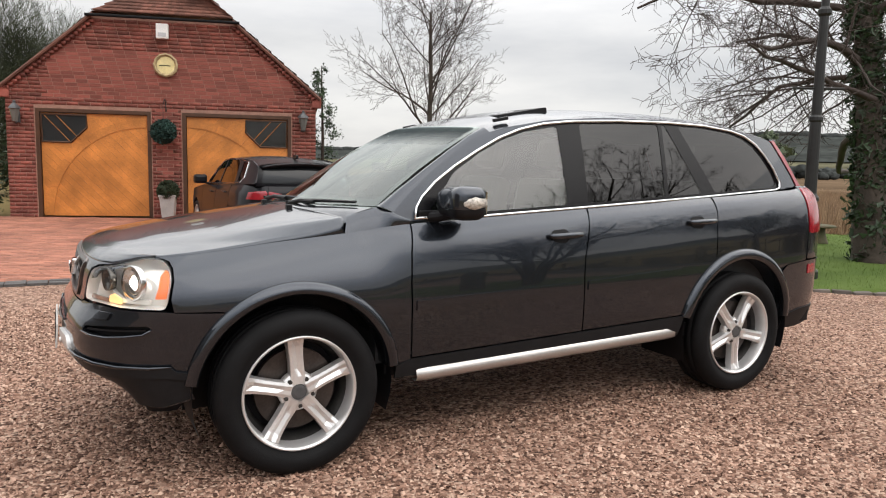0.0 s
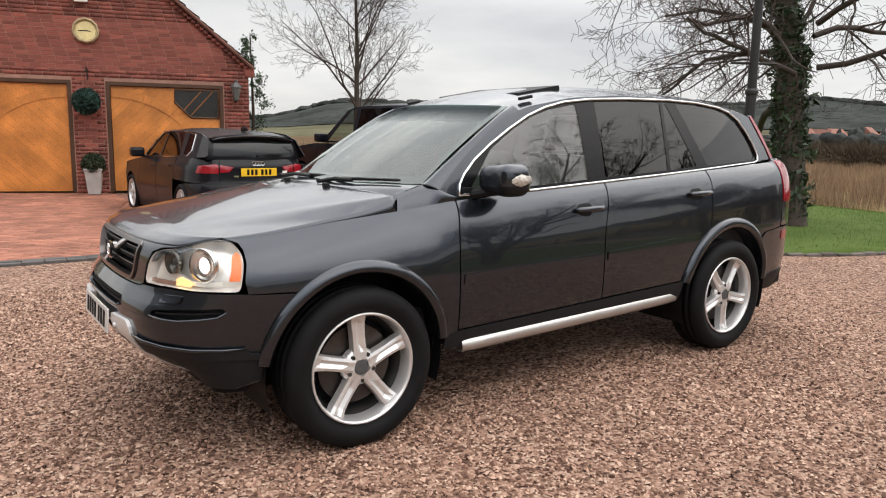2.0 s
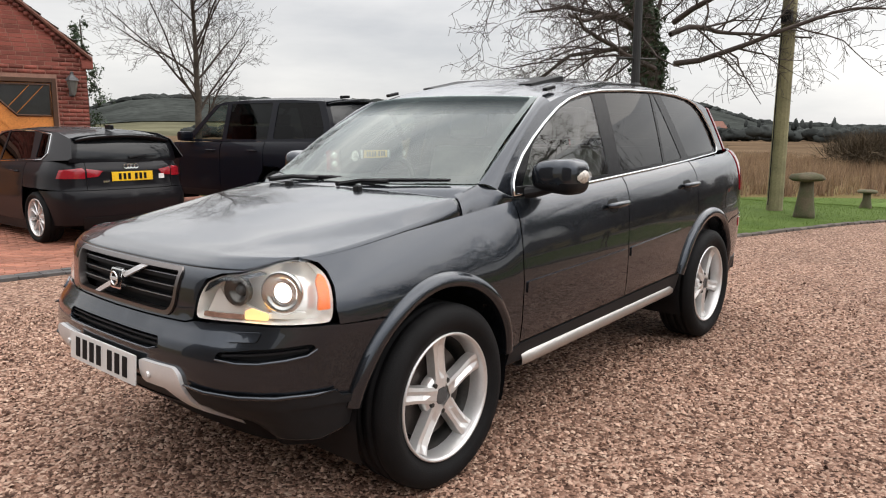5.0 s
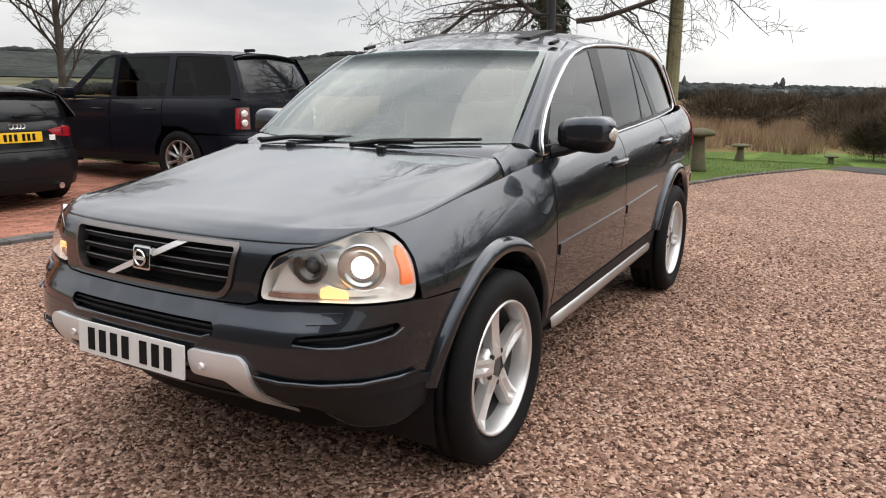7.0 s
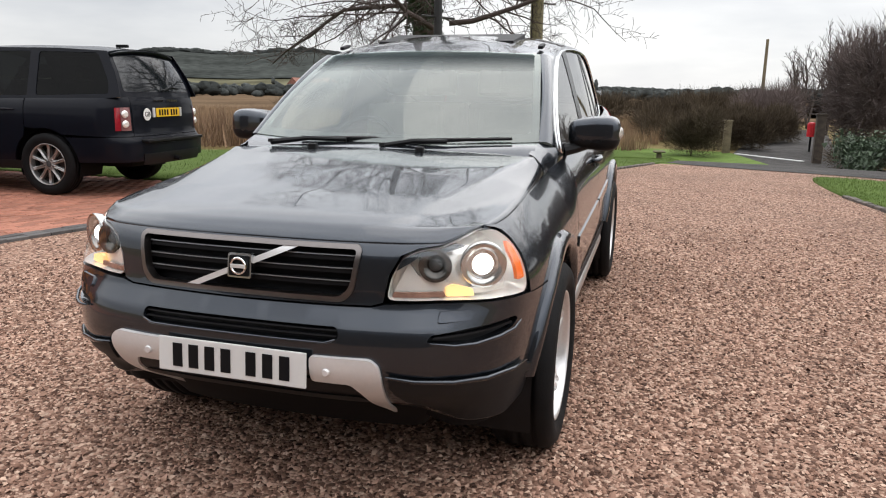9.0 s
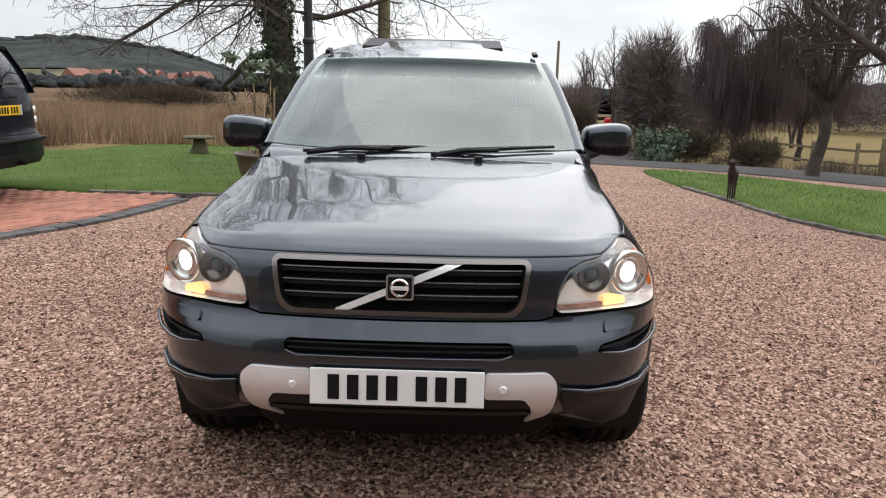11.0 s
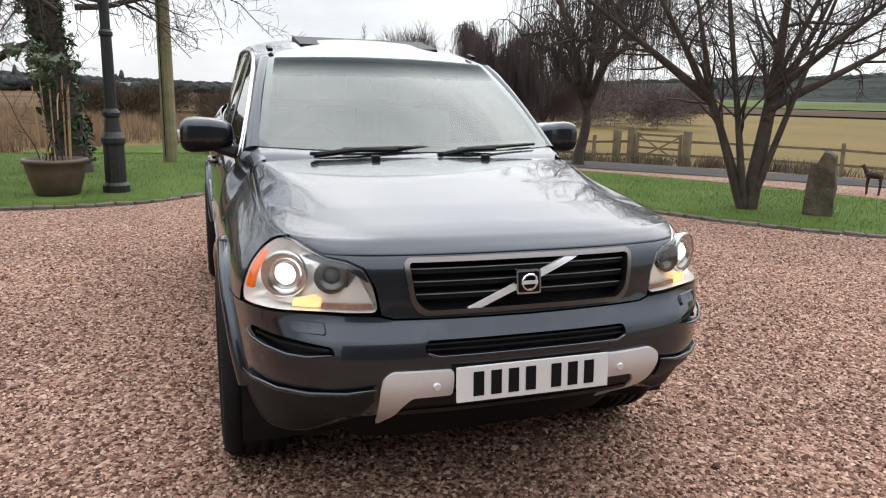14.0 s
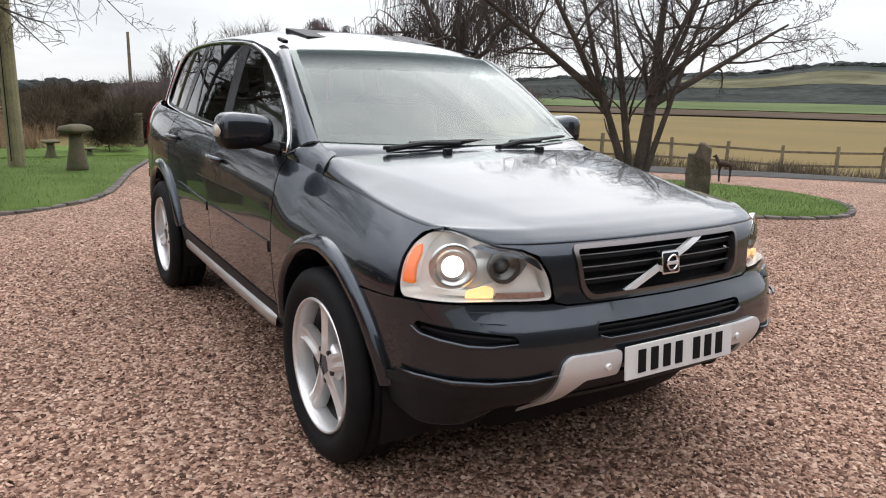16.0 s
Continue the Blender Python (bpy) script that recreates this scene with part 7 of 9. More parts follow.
def flank(sd):
    S, G = skin(sd), house(sd)
    fu = arch(*AF, 0.470, 8, 127, 18)      # from the back of the arch over to the bumper seam
    wing = [(1.055, 0.746), (1.045, 0.80), (1.056, 0.87), (1.05, 0.918), (1.032, 0.946), (1.0, 0.957), (0.955, 0.9640), (0.957, 0.9662), (1.03, 0.9620), (1.13, 0.9705), (1.23, 0.9805), (1.48, 1.0125), (1.70, 1.034), (1.828, 1.0465), (1.90, 1.056), (2.0, 1.070), (2.07, 1.079), (2.13, 1.086), (2.148, 1.085), (2.126, 0.95), (2.118, 0.82), (2.124, 0.60), (2.132, 0.425)] + [fu[0]] + fu + [(1.235, 0.742)]
    panel("front_wing", wing, S, M_PAINT, suv, step=0.035, label="grey front wing")
    bz = lambda x: float(belt_z(x)) - 0.012
    d1 = [(2.14, 0.445), (2.132, 0.60), (2.126, 0.82), (2.134, 0.95), (2.156, 1.085)] + [(U(x), bz(x)) for x in np.linspace(0.60, 1.655, 12)] + [(3.215, 1.10), (3.166, 0.90), (3.160, 0.79), (3.172, 0.485)]
    door = panel("front_door", d1, S, M_PAINT, suv, step=0.04, label="grey front door")
    ra = arch(*AR, 0.492, 164, 128, 8)      # front of the rear arch, rising
    d2 = [(3.18, 0.487), (3.168, 0.79), (3.174, 0.90), (3.223, 1.10)] + [(U(x), bz(x)) for x in np.linspace(1.668, 2.63, 12)] + [(4.205, 1.12), (4.186, 1.04), (4.182, 0.86), (4.176, 0.80)] + ra[::-1] + [(3.955, 0.515)]
    door2 = panel("rear_door", d2, S, M_PAINT, suv, step=0.04, label="grey rear door")
    rq = arch(*AR, 0.492, 126, 8, 22)
    quarter = [(U(2.645), bz(2.645))] + [(U(x), bz(x)) for x in np.linspace(2.75, 3.45, 8)] + [(5.10, 1.27), (5.10, 1.0), (5.085, 0.795)] + [(4.875, 0.775)] + rq[::-1][7:] + [(4.19, 0.86), (4.194, 1.04), (4.213, 1.12)]
    panel("rear_quarter", quarter, S, M_PAINT, suv, step=0.04, label="grey rear quarter panel")
    rb = [(5.075, 0.788), (4.88, 0.768)] + rq[::-1][:7][::-1] + [(4.90, 0.42), (5.05, 0.40), (plan_len, 0.40), (plan_len, 0.80), (5.30, 0.795)]
    panel("rear_bumper", rb, S, M_PAINT, suv, step=0.05, label="grey rear bumper")
    panel("bumper_foot", [(4.90, 0.33), (4.90, 0.42), (5.08, 0.46), (5.35, 0.47), (5.35, 0.36), (5.1, 0.33)], S, M_PLASTIC, suv, step=0.05, out=0.006)
    panel("rear_corner", [(5.108, 0.802), (5.108, 1.285), (5.33, 1.285), (plan_len, 1.20), (plan_len, 0.806)], S, M_PAINT, suv, step=0.05, out=-0.002, label="grey rear corner below the lamp")
    panel("tail_lamp", soft([(5.112, 0.975), (5.112, 1.24), (5.14, 1.275), (5.25, 1.275), (5.32, 1.22), (5.31, 0.98)], 0.02), S, M_RED, suv, step=0.03, out=0.006, rim=0.02, label="tall red tail lamp")
    panel("rear_reflector", soft([(5.12, 0.70), (5.12, 0.765), (5.22, 0.765), (5.22, 0.70)], 0.008), S, M_RED, suv, step=0.03, out=0.005)
    panel("tail_lamp_strip", soft([(3.375, 1.585), (3.405, 1.590), (3.50, 1.475), (3.57, 1.37), (3.64, 1.27), (3.60, 1.262), (3.54, 1.36), (3.46, 1.47)], 0.01), G, M_RED, suv, step=0.03, rim=0.02, out=0.006, label="red lamp strip up the rear pillar")
    # side moulding strips and lower cladding
    for dd, a, b in ((door, (2.15, 0.728), (3.145, 0.762)), (door2, (3.19, 0.764), (3.90, 0.802))):
        panel("side_moulding", soft([(a[0], a[1] - 0.052), (a[0], a[1]), (b[0], b[1]), (b[0] - 0.01, b[1] - 0.045)], 0.008), S, M_PAINT, dd, step=0.04, rim=0.008, out=0.007)
    panel("lower_cladding", [(2.06, 0.345), (2.06, 0.41), (2.134, 0.436), (3.17, 0.476), (3.95, 0.505), (3.925, 0.385), (3.0, 0.36)], S, M_TRIMGREY, suv, step=0.05, out=0.004, label="dark sill cladding")
    # running board trim
    rows = []
    for x in np.linspace(0.60, 2.33, 24):
        zb = 0.312 + 0.032 * (x - 0.6)
        zt = 0.384 + 0.036 * (x - 0.6)
        e = 1.0 if 0.62 < x < 2.30 else 0.75
        rows.append([(x, sd * (0.80), zb + 0.004), (x, sd * (0.845 * (1 if e == 1 else 0.99)), zb), (x, sd * (0.868 * (1 if e == 1 else 0.99)), zb + 0.014), (x, sd * 0.872 * (1 if e == 1 else 0.985), (zb + zt) / 2), (x, sd * (0.864 * (1 if e == 1 else 0.985)), zt - 0.008), (x, sd * 0.845, zt), (x, sd * 0.80, zt - 0.002)])
    ob = grid("running_board", rows, M_BOARD, suv, "satin silver running board")
    # arch flares
    for (cx, cz), a0, a1, r0, r1, nm in ((AF, 171, 8, 0.437, 0.497, "front"), (AR, 166, 6, 0.452, 0.520, "rear")):
        rows = []
        for a in np.linspace(a0, a1, 44):
            row = []
            for t, o in ((0.0, -0.10), (0.0, -0.004), (0.03, 0.014), (0.18, 0.027), (0.5, 0.029), (0.8, 0.022), (0.97, 0.010), (1.0, -0.006)):
                r = r0 + (r1 - r0) * t
                x, z = cx + r * math.cos(radians(a)), cz + r * math.sin(radians(a))
                # the skin is taken at the arch's own height so that the lip stays smooth
                p = wrap(float(u_at(x)), max(z, 0.40), sd, o)
                row.append((p[0], p[1], z))
            rows.append(row)
        grid("wheel_arch", rows, M_PAINT, suv, "grey wheel arch flare")
    # inner liners
    for (cx, cz), r in ((AF, 0.458), (AR, 0.472)):
        rows = [[(cx + r * math.cos(radians(a)), sd * y, cz + r * math.sin(radians(a))) for y in (0.52, 0.7, 0.86)] for a in np.linspace(200, -20, 24)]
        grid("arch_liner", rows, M_PLASTIC, suv)
        part("arch_wall", box(cx - 0.45, cx + 0.45, min(sd * 0.50, sd * 0.53), max(sd * 0.50, sd * 0.53), 0.22, 0.85), M_PLASTIC, suv)
    # glasshouse
    dlo = [(0.612, 1.112), (0.625, 1.165), (0.66, 1.215), (0.74, 1.288), (0.86, 1.368), (1.0, 1.447), (1.15, 1.522), (1.29, 1.573), (1.45, 1.610), (1.66, 1.634), (2.0, 1.652), (2.39, 1.660), (2.70, 1.655), (2.95, 1.634), (3.08, 1.606), (3.19, 1.553), (3.27, 1.480), (3.34, 1.395), (3.385, 1.305), (3.375, 1.268), (3.32, 1.256), (3.0, 1.238), (2.3, 1.196), (1.66, 1.158), (1.0, 1.119)]
    top = [(x, float(roof_mid(x)) - 0.075) for x in np.linspace(3.36, 1.10, 28)]
    sidep = [(0.50, 1.142), (0.595, 1.098)] + [(x, float(belt_z(x)) - 0.006) for x in np.linspace(0.8, 3.5, 14)] + [(3.60, 1.285), (3.54, 1.38), (3.45, 1.50)] + top + [(1.0, 1.518), (0.86, 1.432), (0.72, 1.333), (0.60, 1.236)]
    sp = panel("side_frame", sidep, G, M_PAINT, suv, [dlo], 0.04, 0.01, label="grey roof pillar frame")
    wins = [("front_window", M_GLASS, soft([(0.70, 1.148), (0.86, 1.340), (1.02, 1.438), (1.18, 1.516), (1.32, 1.562), (1.545, 1.602), (1.545, 1.172), (1.0, 1.140)], 0.02)),
            ("rear_window", M_TINT, soft([(1.705, 1.622), (2.0, 1.637), (2.305, 1.644), (2.27, 1.216), (1.69, 1.182)], 0.02)),
            ("small_window", M_TINT, soft([(2.335, 1.644), (2.36, 1.644), (2.585, 1.236), (2.30, 1.218)], 0.015)),
            ("quarter_window", M_TINT, soft([(2.47, 1.642), (2.70, 1.640), (2.94, 1.619), (3.06, 1.592), (3.17, 1.54), (3.25, 1.468), (3.32, 1.385), (3.36, 1.305), (3.31, 1.274), (2.71, 1.240)], 0.03))]
    pillar = panel("window_surround", dlo, G, M_GLOSSBLACK, suv, [w[2] for w in wins], 0.05, 0.0, -0.006, "gloss black window surround")
    for nm, mm, poly in wins:
        g = panel(nm, poly, G, mm, suv, step=0.06, rim=0.0, out=-0.009, label="clear side window" if mm is M_GLASS else "dark tinted side window")
        g.visible_shadow = False
    loop = dens(dlo, 0.03)
    part("chrome_trim", tube([tuple(G(x, z, 0.003)) for x, z in loop], 0.0085, 6, closed=True), M_CHROME, suv, "chrome window trim", True)
    # handles
    for dd, x, z in ((door, 1.455, 1.012), (door2, 2.475, 1.068)):
        u0 = U(x)
        panel("handle_cup", soft([(u0 - 0.085, z - 0.012), (u0 - 0.07, z + 0.030), (u0 + 0.02, z + 0.036), (u0 + 0.05, z + 0.01), (u0 + 0.02, z - 0.04), (u0 - 0.05, z - 0.036)], 0.03), S, M_PLASTIC, dd, step=0.03, rim=0.0, out=0.0015)
        hp = [wrap(u0 + q, z + 0.004 + 0.10 * q * 0.3, sd, o) for q, o in ((-0.10, 0.004), (-0.085, 0.024), (-0.03, 0.034), (0.04, 0.034), (0.10, 0.026), (0.122, 0.003))]
        part("door_handle", tube([tuple(p) for p in hp], [0.010, 0.015, 0.0165, 0.0165, 0.015, 0.009], 10), M_PAINT, dd, "grey pull handle", True)
    # door mirror
    mr = empty("door_mirror", Matrix(), "", "")
    for k in list(mr.keys()):
        del mr[k]
    mr.parent = suv
    bm = bmesh.new()
    bmesh.ops.create_icosphere(bm, subdivisions=4, radius=1.0)
    for v in bm.verts:
        p = v.co
        q = Vector([math.copysign(abs(a) ** 0.58, a) for a in p])
        v.co = Vector((0.80 + q.x * 0.088 - 0.02 * abs(q.y) * (1 if q.x < 0 else 0), sd * (0.918 + q.y * 0.122), 1.196 + q.z * (0.080 + 0.010 * q.y)))
    bm2 = bm.copy()
    bmesh.ops.delete(bm, geom=[f for f in bm.faces if f.calc_center_median().z < 1.166 or f.calc_center_median().x > 0.858], context="FACES")
    bmesh.ops.delete(bm2, geom=[f for f in bm2.faces if not (f.calc_center_median().z < 1.166 or f.calc_center_median().x > 0.858)], context="FACES")
    if sd < 0:
        bmesh.ops.reverse_faces(bm, faces=bm.faces[:])
        bmesh.ops.reverse_faces(bm2, faces=bm2.faces[:])
    part("mirror_cap", bm, M_PAINT, mr, "grey mirror cap", True)
    part("mirror_base", bm2, M_PLASTIC, mr, "black mirror underside", True)
    part("mirror_glass", box(0.876, 0.883, min(sd * 0.825, sd * 1.01), max(sd * 0.825, sd * 1.01), 1.14, 1.255, 0.003), M_CHROME, mr)
    part("mirror_arm", tube([(0.70, sd * 0.78, 1.115), (0.735, sd * 0.83, 1.125), (0.77, sd * 0.89, 1.145)], [0.030, 0.027, 0.026], 10), M_PLASTIC, mr)
    part("mirror_foot", box(0.63, 0.78, min(sd * 0.765, sd * 0.79), max(sd * 0.765, sd * 0.79), 1.105, 1.15, 0.008), M_PLASTIC, mr)
    bm = bmesh.new()
    tube([(0.738, sd * 0.985, 1.192), (0.755, sd * 1.008, 1.195), (0.80, sd * 1.016, 1.198), (0.862, sd * 1.010, 1.20)], [0.020, 0.036, 0.040, 0.030], 10, bm)
    part("repeater", bm, M_REPEATER, mr, "clear side repeater lens", True)
    # windscreen pillar
    lower = [(0.50, 1.142), (0.60, 1.236), (0.72, 1.333), (0.86, 1.432), (1.0, 1.518), (1.10, float(roof_mid(1.10)) - 0.075)]
    outer = [np.array(G(x, z)) for x, z in lower]
    inner = [np.array(p) for p in ((0.438, sd * 0.708, 1.168), (0.56, sd * 0.688, 1.250), (0.70, sd * 0.664, 1.342), (0.845, sd * 0.638, 1.433), (0.985, sd * 0.612, 1.519), (1.085, sd * 0.592, 1.578))]
    rows = []
    for a, b in zip(outer, inner):
        rows.append([a * (1 - t) + b * t + np.array((-0.012, sd * 0.008, 0.010)) * 4 * t * (1 - t) for t in np.linspace(0, 1, 7)])
    grid("windscreen_pillar", rows, M_PAINT, suv, "grey windscreen pillar")
    # painted foot of the pillar between wing, bonnet corner and screen
    low = [wrap(u, z, sd, -0.001) for u, z in ((1.828, 1.0455), (1.90, 1.055), (2.0, 1.069), (2.07, 1.078), (2.145, 1.086))]
    high = [np.array((0.292, sd * 0.690, 1.126)), np.array((0.365, sd * 0.700, 1.148)), np.array((0.445, sd * 0.709, 1.167)), np.array(G(0.50, 1.142)), np.array(G(0.598, 1.100))]
    ss = np.linspace(0, 4, 17)
    low, high = (np.stack([np.interp(ss, range(5), [p[k] for p in q]) for k in range(3)], -1) for q in (low, high))
    grid("pillar_foot", [low + (high - low) * t + np.array((0, sd * 0.008, 0.012)) * 4 * t * (1 - t) for t in np.linspace(0, 1, 9)], M_PAINT, suv)
    headlamp(sd)


for sd in (-1, 1):
    flank(sd)

# roof
rows = []
for x in np.concatenate([[0.0], np.linspace(0.03, 1, 40)]):
    row = []
    for t in np.linspace(-1, 1, 33):
        xf = 0.965 + 0.135 * t * t
        xx = xf + (3.36 - xf + 0.10 * (1 - t * t)) * x
        ye = float(glass_y(xx, float(roof_mid(xx)) - 0.075))
        row.append((xx, t * ye, float(roof_mid(xx)) - 0.055 * t * t - 0.02 * abs(t) ** 6))
    rows.append(row)
grid("roof", rows, M_PAINT, suv, "grey metallic roof")
# windscreen with a dark edge band
bot = lambda t: np.array((0.225 + 0.213 * t * t, 0.708 * t, 1.158 + 0.010 * t * t))
topc = lambda t: np.array((0.955 + 0.130 * t * t, 0.592 * t, float(roof_mid(0.955)) - 0.012 * t * t - 0.002))


def screen(t, s, out=0.0):
    t, s = np.asarray(t, dtype=float), np.asarray(s, dtype=float)
    a = np.stack([0.225 + 0.213 * t * t, 0.708 * t, 1.158 + 0.010 * t * t], -1)
    b = np.stack([0.955 + 0.130 * t * t, 0.592 * t, 1.592 - 0.014 * t * t], -1)
    p = a * (1 - s)[..., None] + b * s[..., None]
    bulge = 4 * s * (1 - s) * 0.022
    nrm = np.stack([-0.50 + 0 * t, 0.25 * t, 0.82 + 0 * t], -1)
    return p + nrm * (bulge + out)[..., None]


glass_o = soft([(-0.955, 0.075), (-0.945, 0.93), (0.945, 0.93), (0.955, 0.075)], 0.05)
full = [(-1, 0), (-1, 1), (1, 1), (1, 0)]
panel("screen_band", full, screen, M_GLOSSBLACK, suv, [glass_o], 0.06, 0.0, -0.004, "black windscreen edge band", 0.05)
ws = grid("windscreen", [screen(np.linspace(-1, 1, 41), np.full(41, s)) for s in np.linspace(0, 1, 21)], M_SCREEN, suv, "raked windscreen glass")
ws.visible_shadow = False
sb = panel("shade_band", soft([(-0.95, 0.72), (-0.95, 0.985), (0.95, 0.985), (0.95, 0.72)], 0.02), screen, M_SHADE, suv, step=0.08, rim=0.0, out=0.003, label="grey tinted band along the windscreen top", edge=0.05)
sb.visible_shadow = False
# cowl and wipers
rows = []
for t in np.linspace(-1, 1, 25):
    a = bot(t)
    rows.append([a + np.array((0.03, 0, 0.0)), a + np.array((-0.03, 0, -0.008)), a + np.array((-0.10, 0, -0.03)), a + np.array((-0.16, 0, -0.08))])
grid("cowl", rows, M_PAINT, suv, "grey scuttle edge behind the bonnet")
for p0, p1, p2 in (((0.215, 0.50, 1.146), (0.230, 0.13, 1.166), (0.285, -0.22, 1.178)), ((0.195, -0.06, 1.146), (0.245, -0.34, 1.170), (0.375, -0.60, 1.182))):
    wp = part("wiper", tube([p0, tuple((Vector(p0) + Vector(p1)) / 2 + Vector((-0.005, 0, 0.012))), p1], [0.014, 0.011, 0.009], 7), M_PLASTIC, suv, "black wiper arm")
    blade = [Vector(p0).lerp(Vector(p1), 0.35) + Vector((0.035, 0.0, 0.014)), Vector(p1) + Vector((0.012, 0, 0.006)), Vector(p2)]
    part("wiper_blade", tube([tuple(b) for b in blade], [0.008, 0.010, 0.007], 5), M_PLASTIC, wp)
    part("wiper_pivot", lathe([(0, 0.016), (0.016, 0.014), (0.018, 0.0)], 10, pose(*p0)), M_PLASTIC, wp)
for y in (-0.25, 0.25):
    part("washer_jet", box(0.125, 0.155, y - 0.018, y + 0.018, 1.125, 1.152, 0.006), M_PLASTIC, suv)
# sunroof tilted open and roof mounts
sr = part("sunroof", box(-0.19, 0.15, -0.40, 0.40, -0.006, 0.006, 0.004, m=pose(1.50, 0, 1.693, 0, -10.5, 0)), M_PLASTIC, suv, "dark glass sunroof tilted open")
for sd in (-1, 1):
    part("sunroof_seal", box(-0.19, 0.15, sd * 0.395 - 0.006, sd * 0.395 + 0.006, -0.035, -0.002, m=pose(1.50, 0, 1.697, 0, -11.0, 0)), M_PLASTIC, suv)
    part("roof_mount", box(-0.045, 0.045, -0.014, 0.014, -0.004, 0.014, 0.005, m=pose(1.22, sd * 0.575, 1.622, 0, -12, 0)), M_PLASTIC, suv)
# tailgate: glass and panel closing the back
rows = []
for s in np.linspace(0, 1, 10):
    z = 1.60 - s * 0.42
    xx = 3.37 + 0.30 * s
    rows.append([(xx + 0.08 * (1 - t * t), t * (0.60 + 0.10 * s), z) for t in np.linspace(-1, 1, 13)])
grid("tailgate_glass", rows, M_DARKGLASS, suv, "dark tailgate glass")
rows = []
for s in np.linspace(0, 1, 8):
    z = 1.19 - s * 0.40
    rows.append([(3.76 + 0.06 * s + 0.06 * (1 - t * t), t * 0.72, z) for t in np.linspace(-1, 1, 13)])
grid("tailgate", rows, M_PAINT, suv, "grey tailgate")
part("roof_spoiler", box(3.34, 3.50, -0.56, 0.56, 1.575, 1.60, 0.01, m=None), M_PAINT, suv)
# underbody and cabin
part("underbody", box(-0.45, 3.70, -0.50, 0.50, 0.24, 0.42, 0.03), M_PLASTIC, suv)
# black strip added to block light and stand in for under-bumper shade
rows = []
for u in np.linspace(-0.80, 0.80, 37):
    p = [wrap(abs(u), 0.52, 1, -o) for o in (0.20, 0.25, 0.30, 0.33)]
    rows.append([(q[0], q[1] * (1 if u > 0 else -1), z) for q, z in zip(p, (0.40, 0.32, 0.26, 0.225))])
grid("air_dam", rows, M_BLACK, suv, "added black strip that stands in for shade under the bumper")
part("engine_bay", box(-0.70, 0.45, -0.50, 0.50, 0.42, 0.90), M_PLASTIC, suv)
part("floor_pan", box(0.45, 3.65, -0.80, 0.80, 0.36, 0.44), M_PLASTIC, suv)
part("bulkhead", box(0.42, 0.47, -0.76, 0.76, 0.40, 1.06), M_CABIN, suv)
part("rear_bulkhead", box(3.60, 3.64, -0.74, 0.74, 0.40, 1.15), M_CABIN, suv)
for sd in (-1, 1):
    part("door_lining", box(0.47, 3.60, min(sd * 0.74, sd * 0.76), max(sd * 0.74, sd * 0.76), 0.44, 1.09, 0.01), M_CABIN, suv)
part("dashboard", box(0.34, 0.86, -0.74, 0.74, 0.86, 1.125, 0.06), M_CABIN, suv)
rows = []
for x in np.linspace(1.12, 3.40, 14):
    rows.append([(x, t * 0.60, float(roof_mid(x)) - 0.085 - 0.03 * t * t) for t in np.linspace(-1, 1, 9)])
grid("headlining", rows, M_LINING, suv, "pale headlining")
part("steering_wheel", tube([(0.98 + 0.065 * math.sin(a), 0.37 + 0.185 * math.cos(a), 1.06 + 0.172 * math.sin(a)) for a in [2 * math.pi * k / 28 for k in range(28)]], 0.015, 8, closed=True), M_CABIN, suv, "black steering wheel", True)
part("wheel_boss", box(0.93, 0.99, 0.28, 0.46, 1.0, 1.10, 0.02), M_CABIN, suv)
part("rear_view_mirror", box(0.88, 0.91, -0.12, 0.12, 1.475, 1.535, 0.012), M_CABIN, suv)


def seat(x, y, w, mat_=M_SEAT):
    s = empty("seat", Matrix(), "", "")
    for k in list(s.keys()):
        del s[k]
    s.parent = suv
    part("cushion", box(x - 0.27, x + 0.24, y - w, y + w, 0.60, 0.76, 0.05), mat_, s)
    part("backrest", box(-0.07, 0.07, -w, w, 0, 0.62, 0.05, m=pose(x + 0.25, y, 0.70, 0, 14, 0)), mat_, s)
    part("headrest", box(-0.05, 0.05, -0.13, 0.13, 0.0, 0.19, 0.04, m=pose(x + 0.40, y, 1.36, 0, 12, 0)), mat_, s)


for x, y, w in ((1.32, 0.37, 0.25), (1.32, -0.37, 0.25), (2.25, 0.44, 0.24), (2.25, -0.44, 0.24), (2.25, 0.0, 0.19)):
    seat(x, y, w)


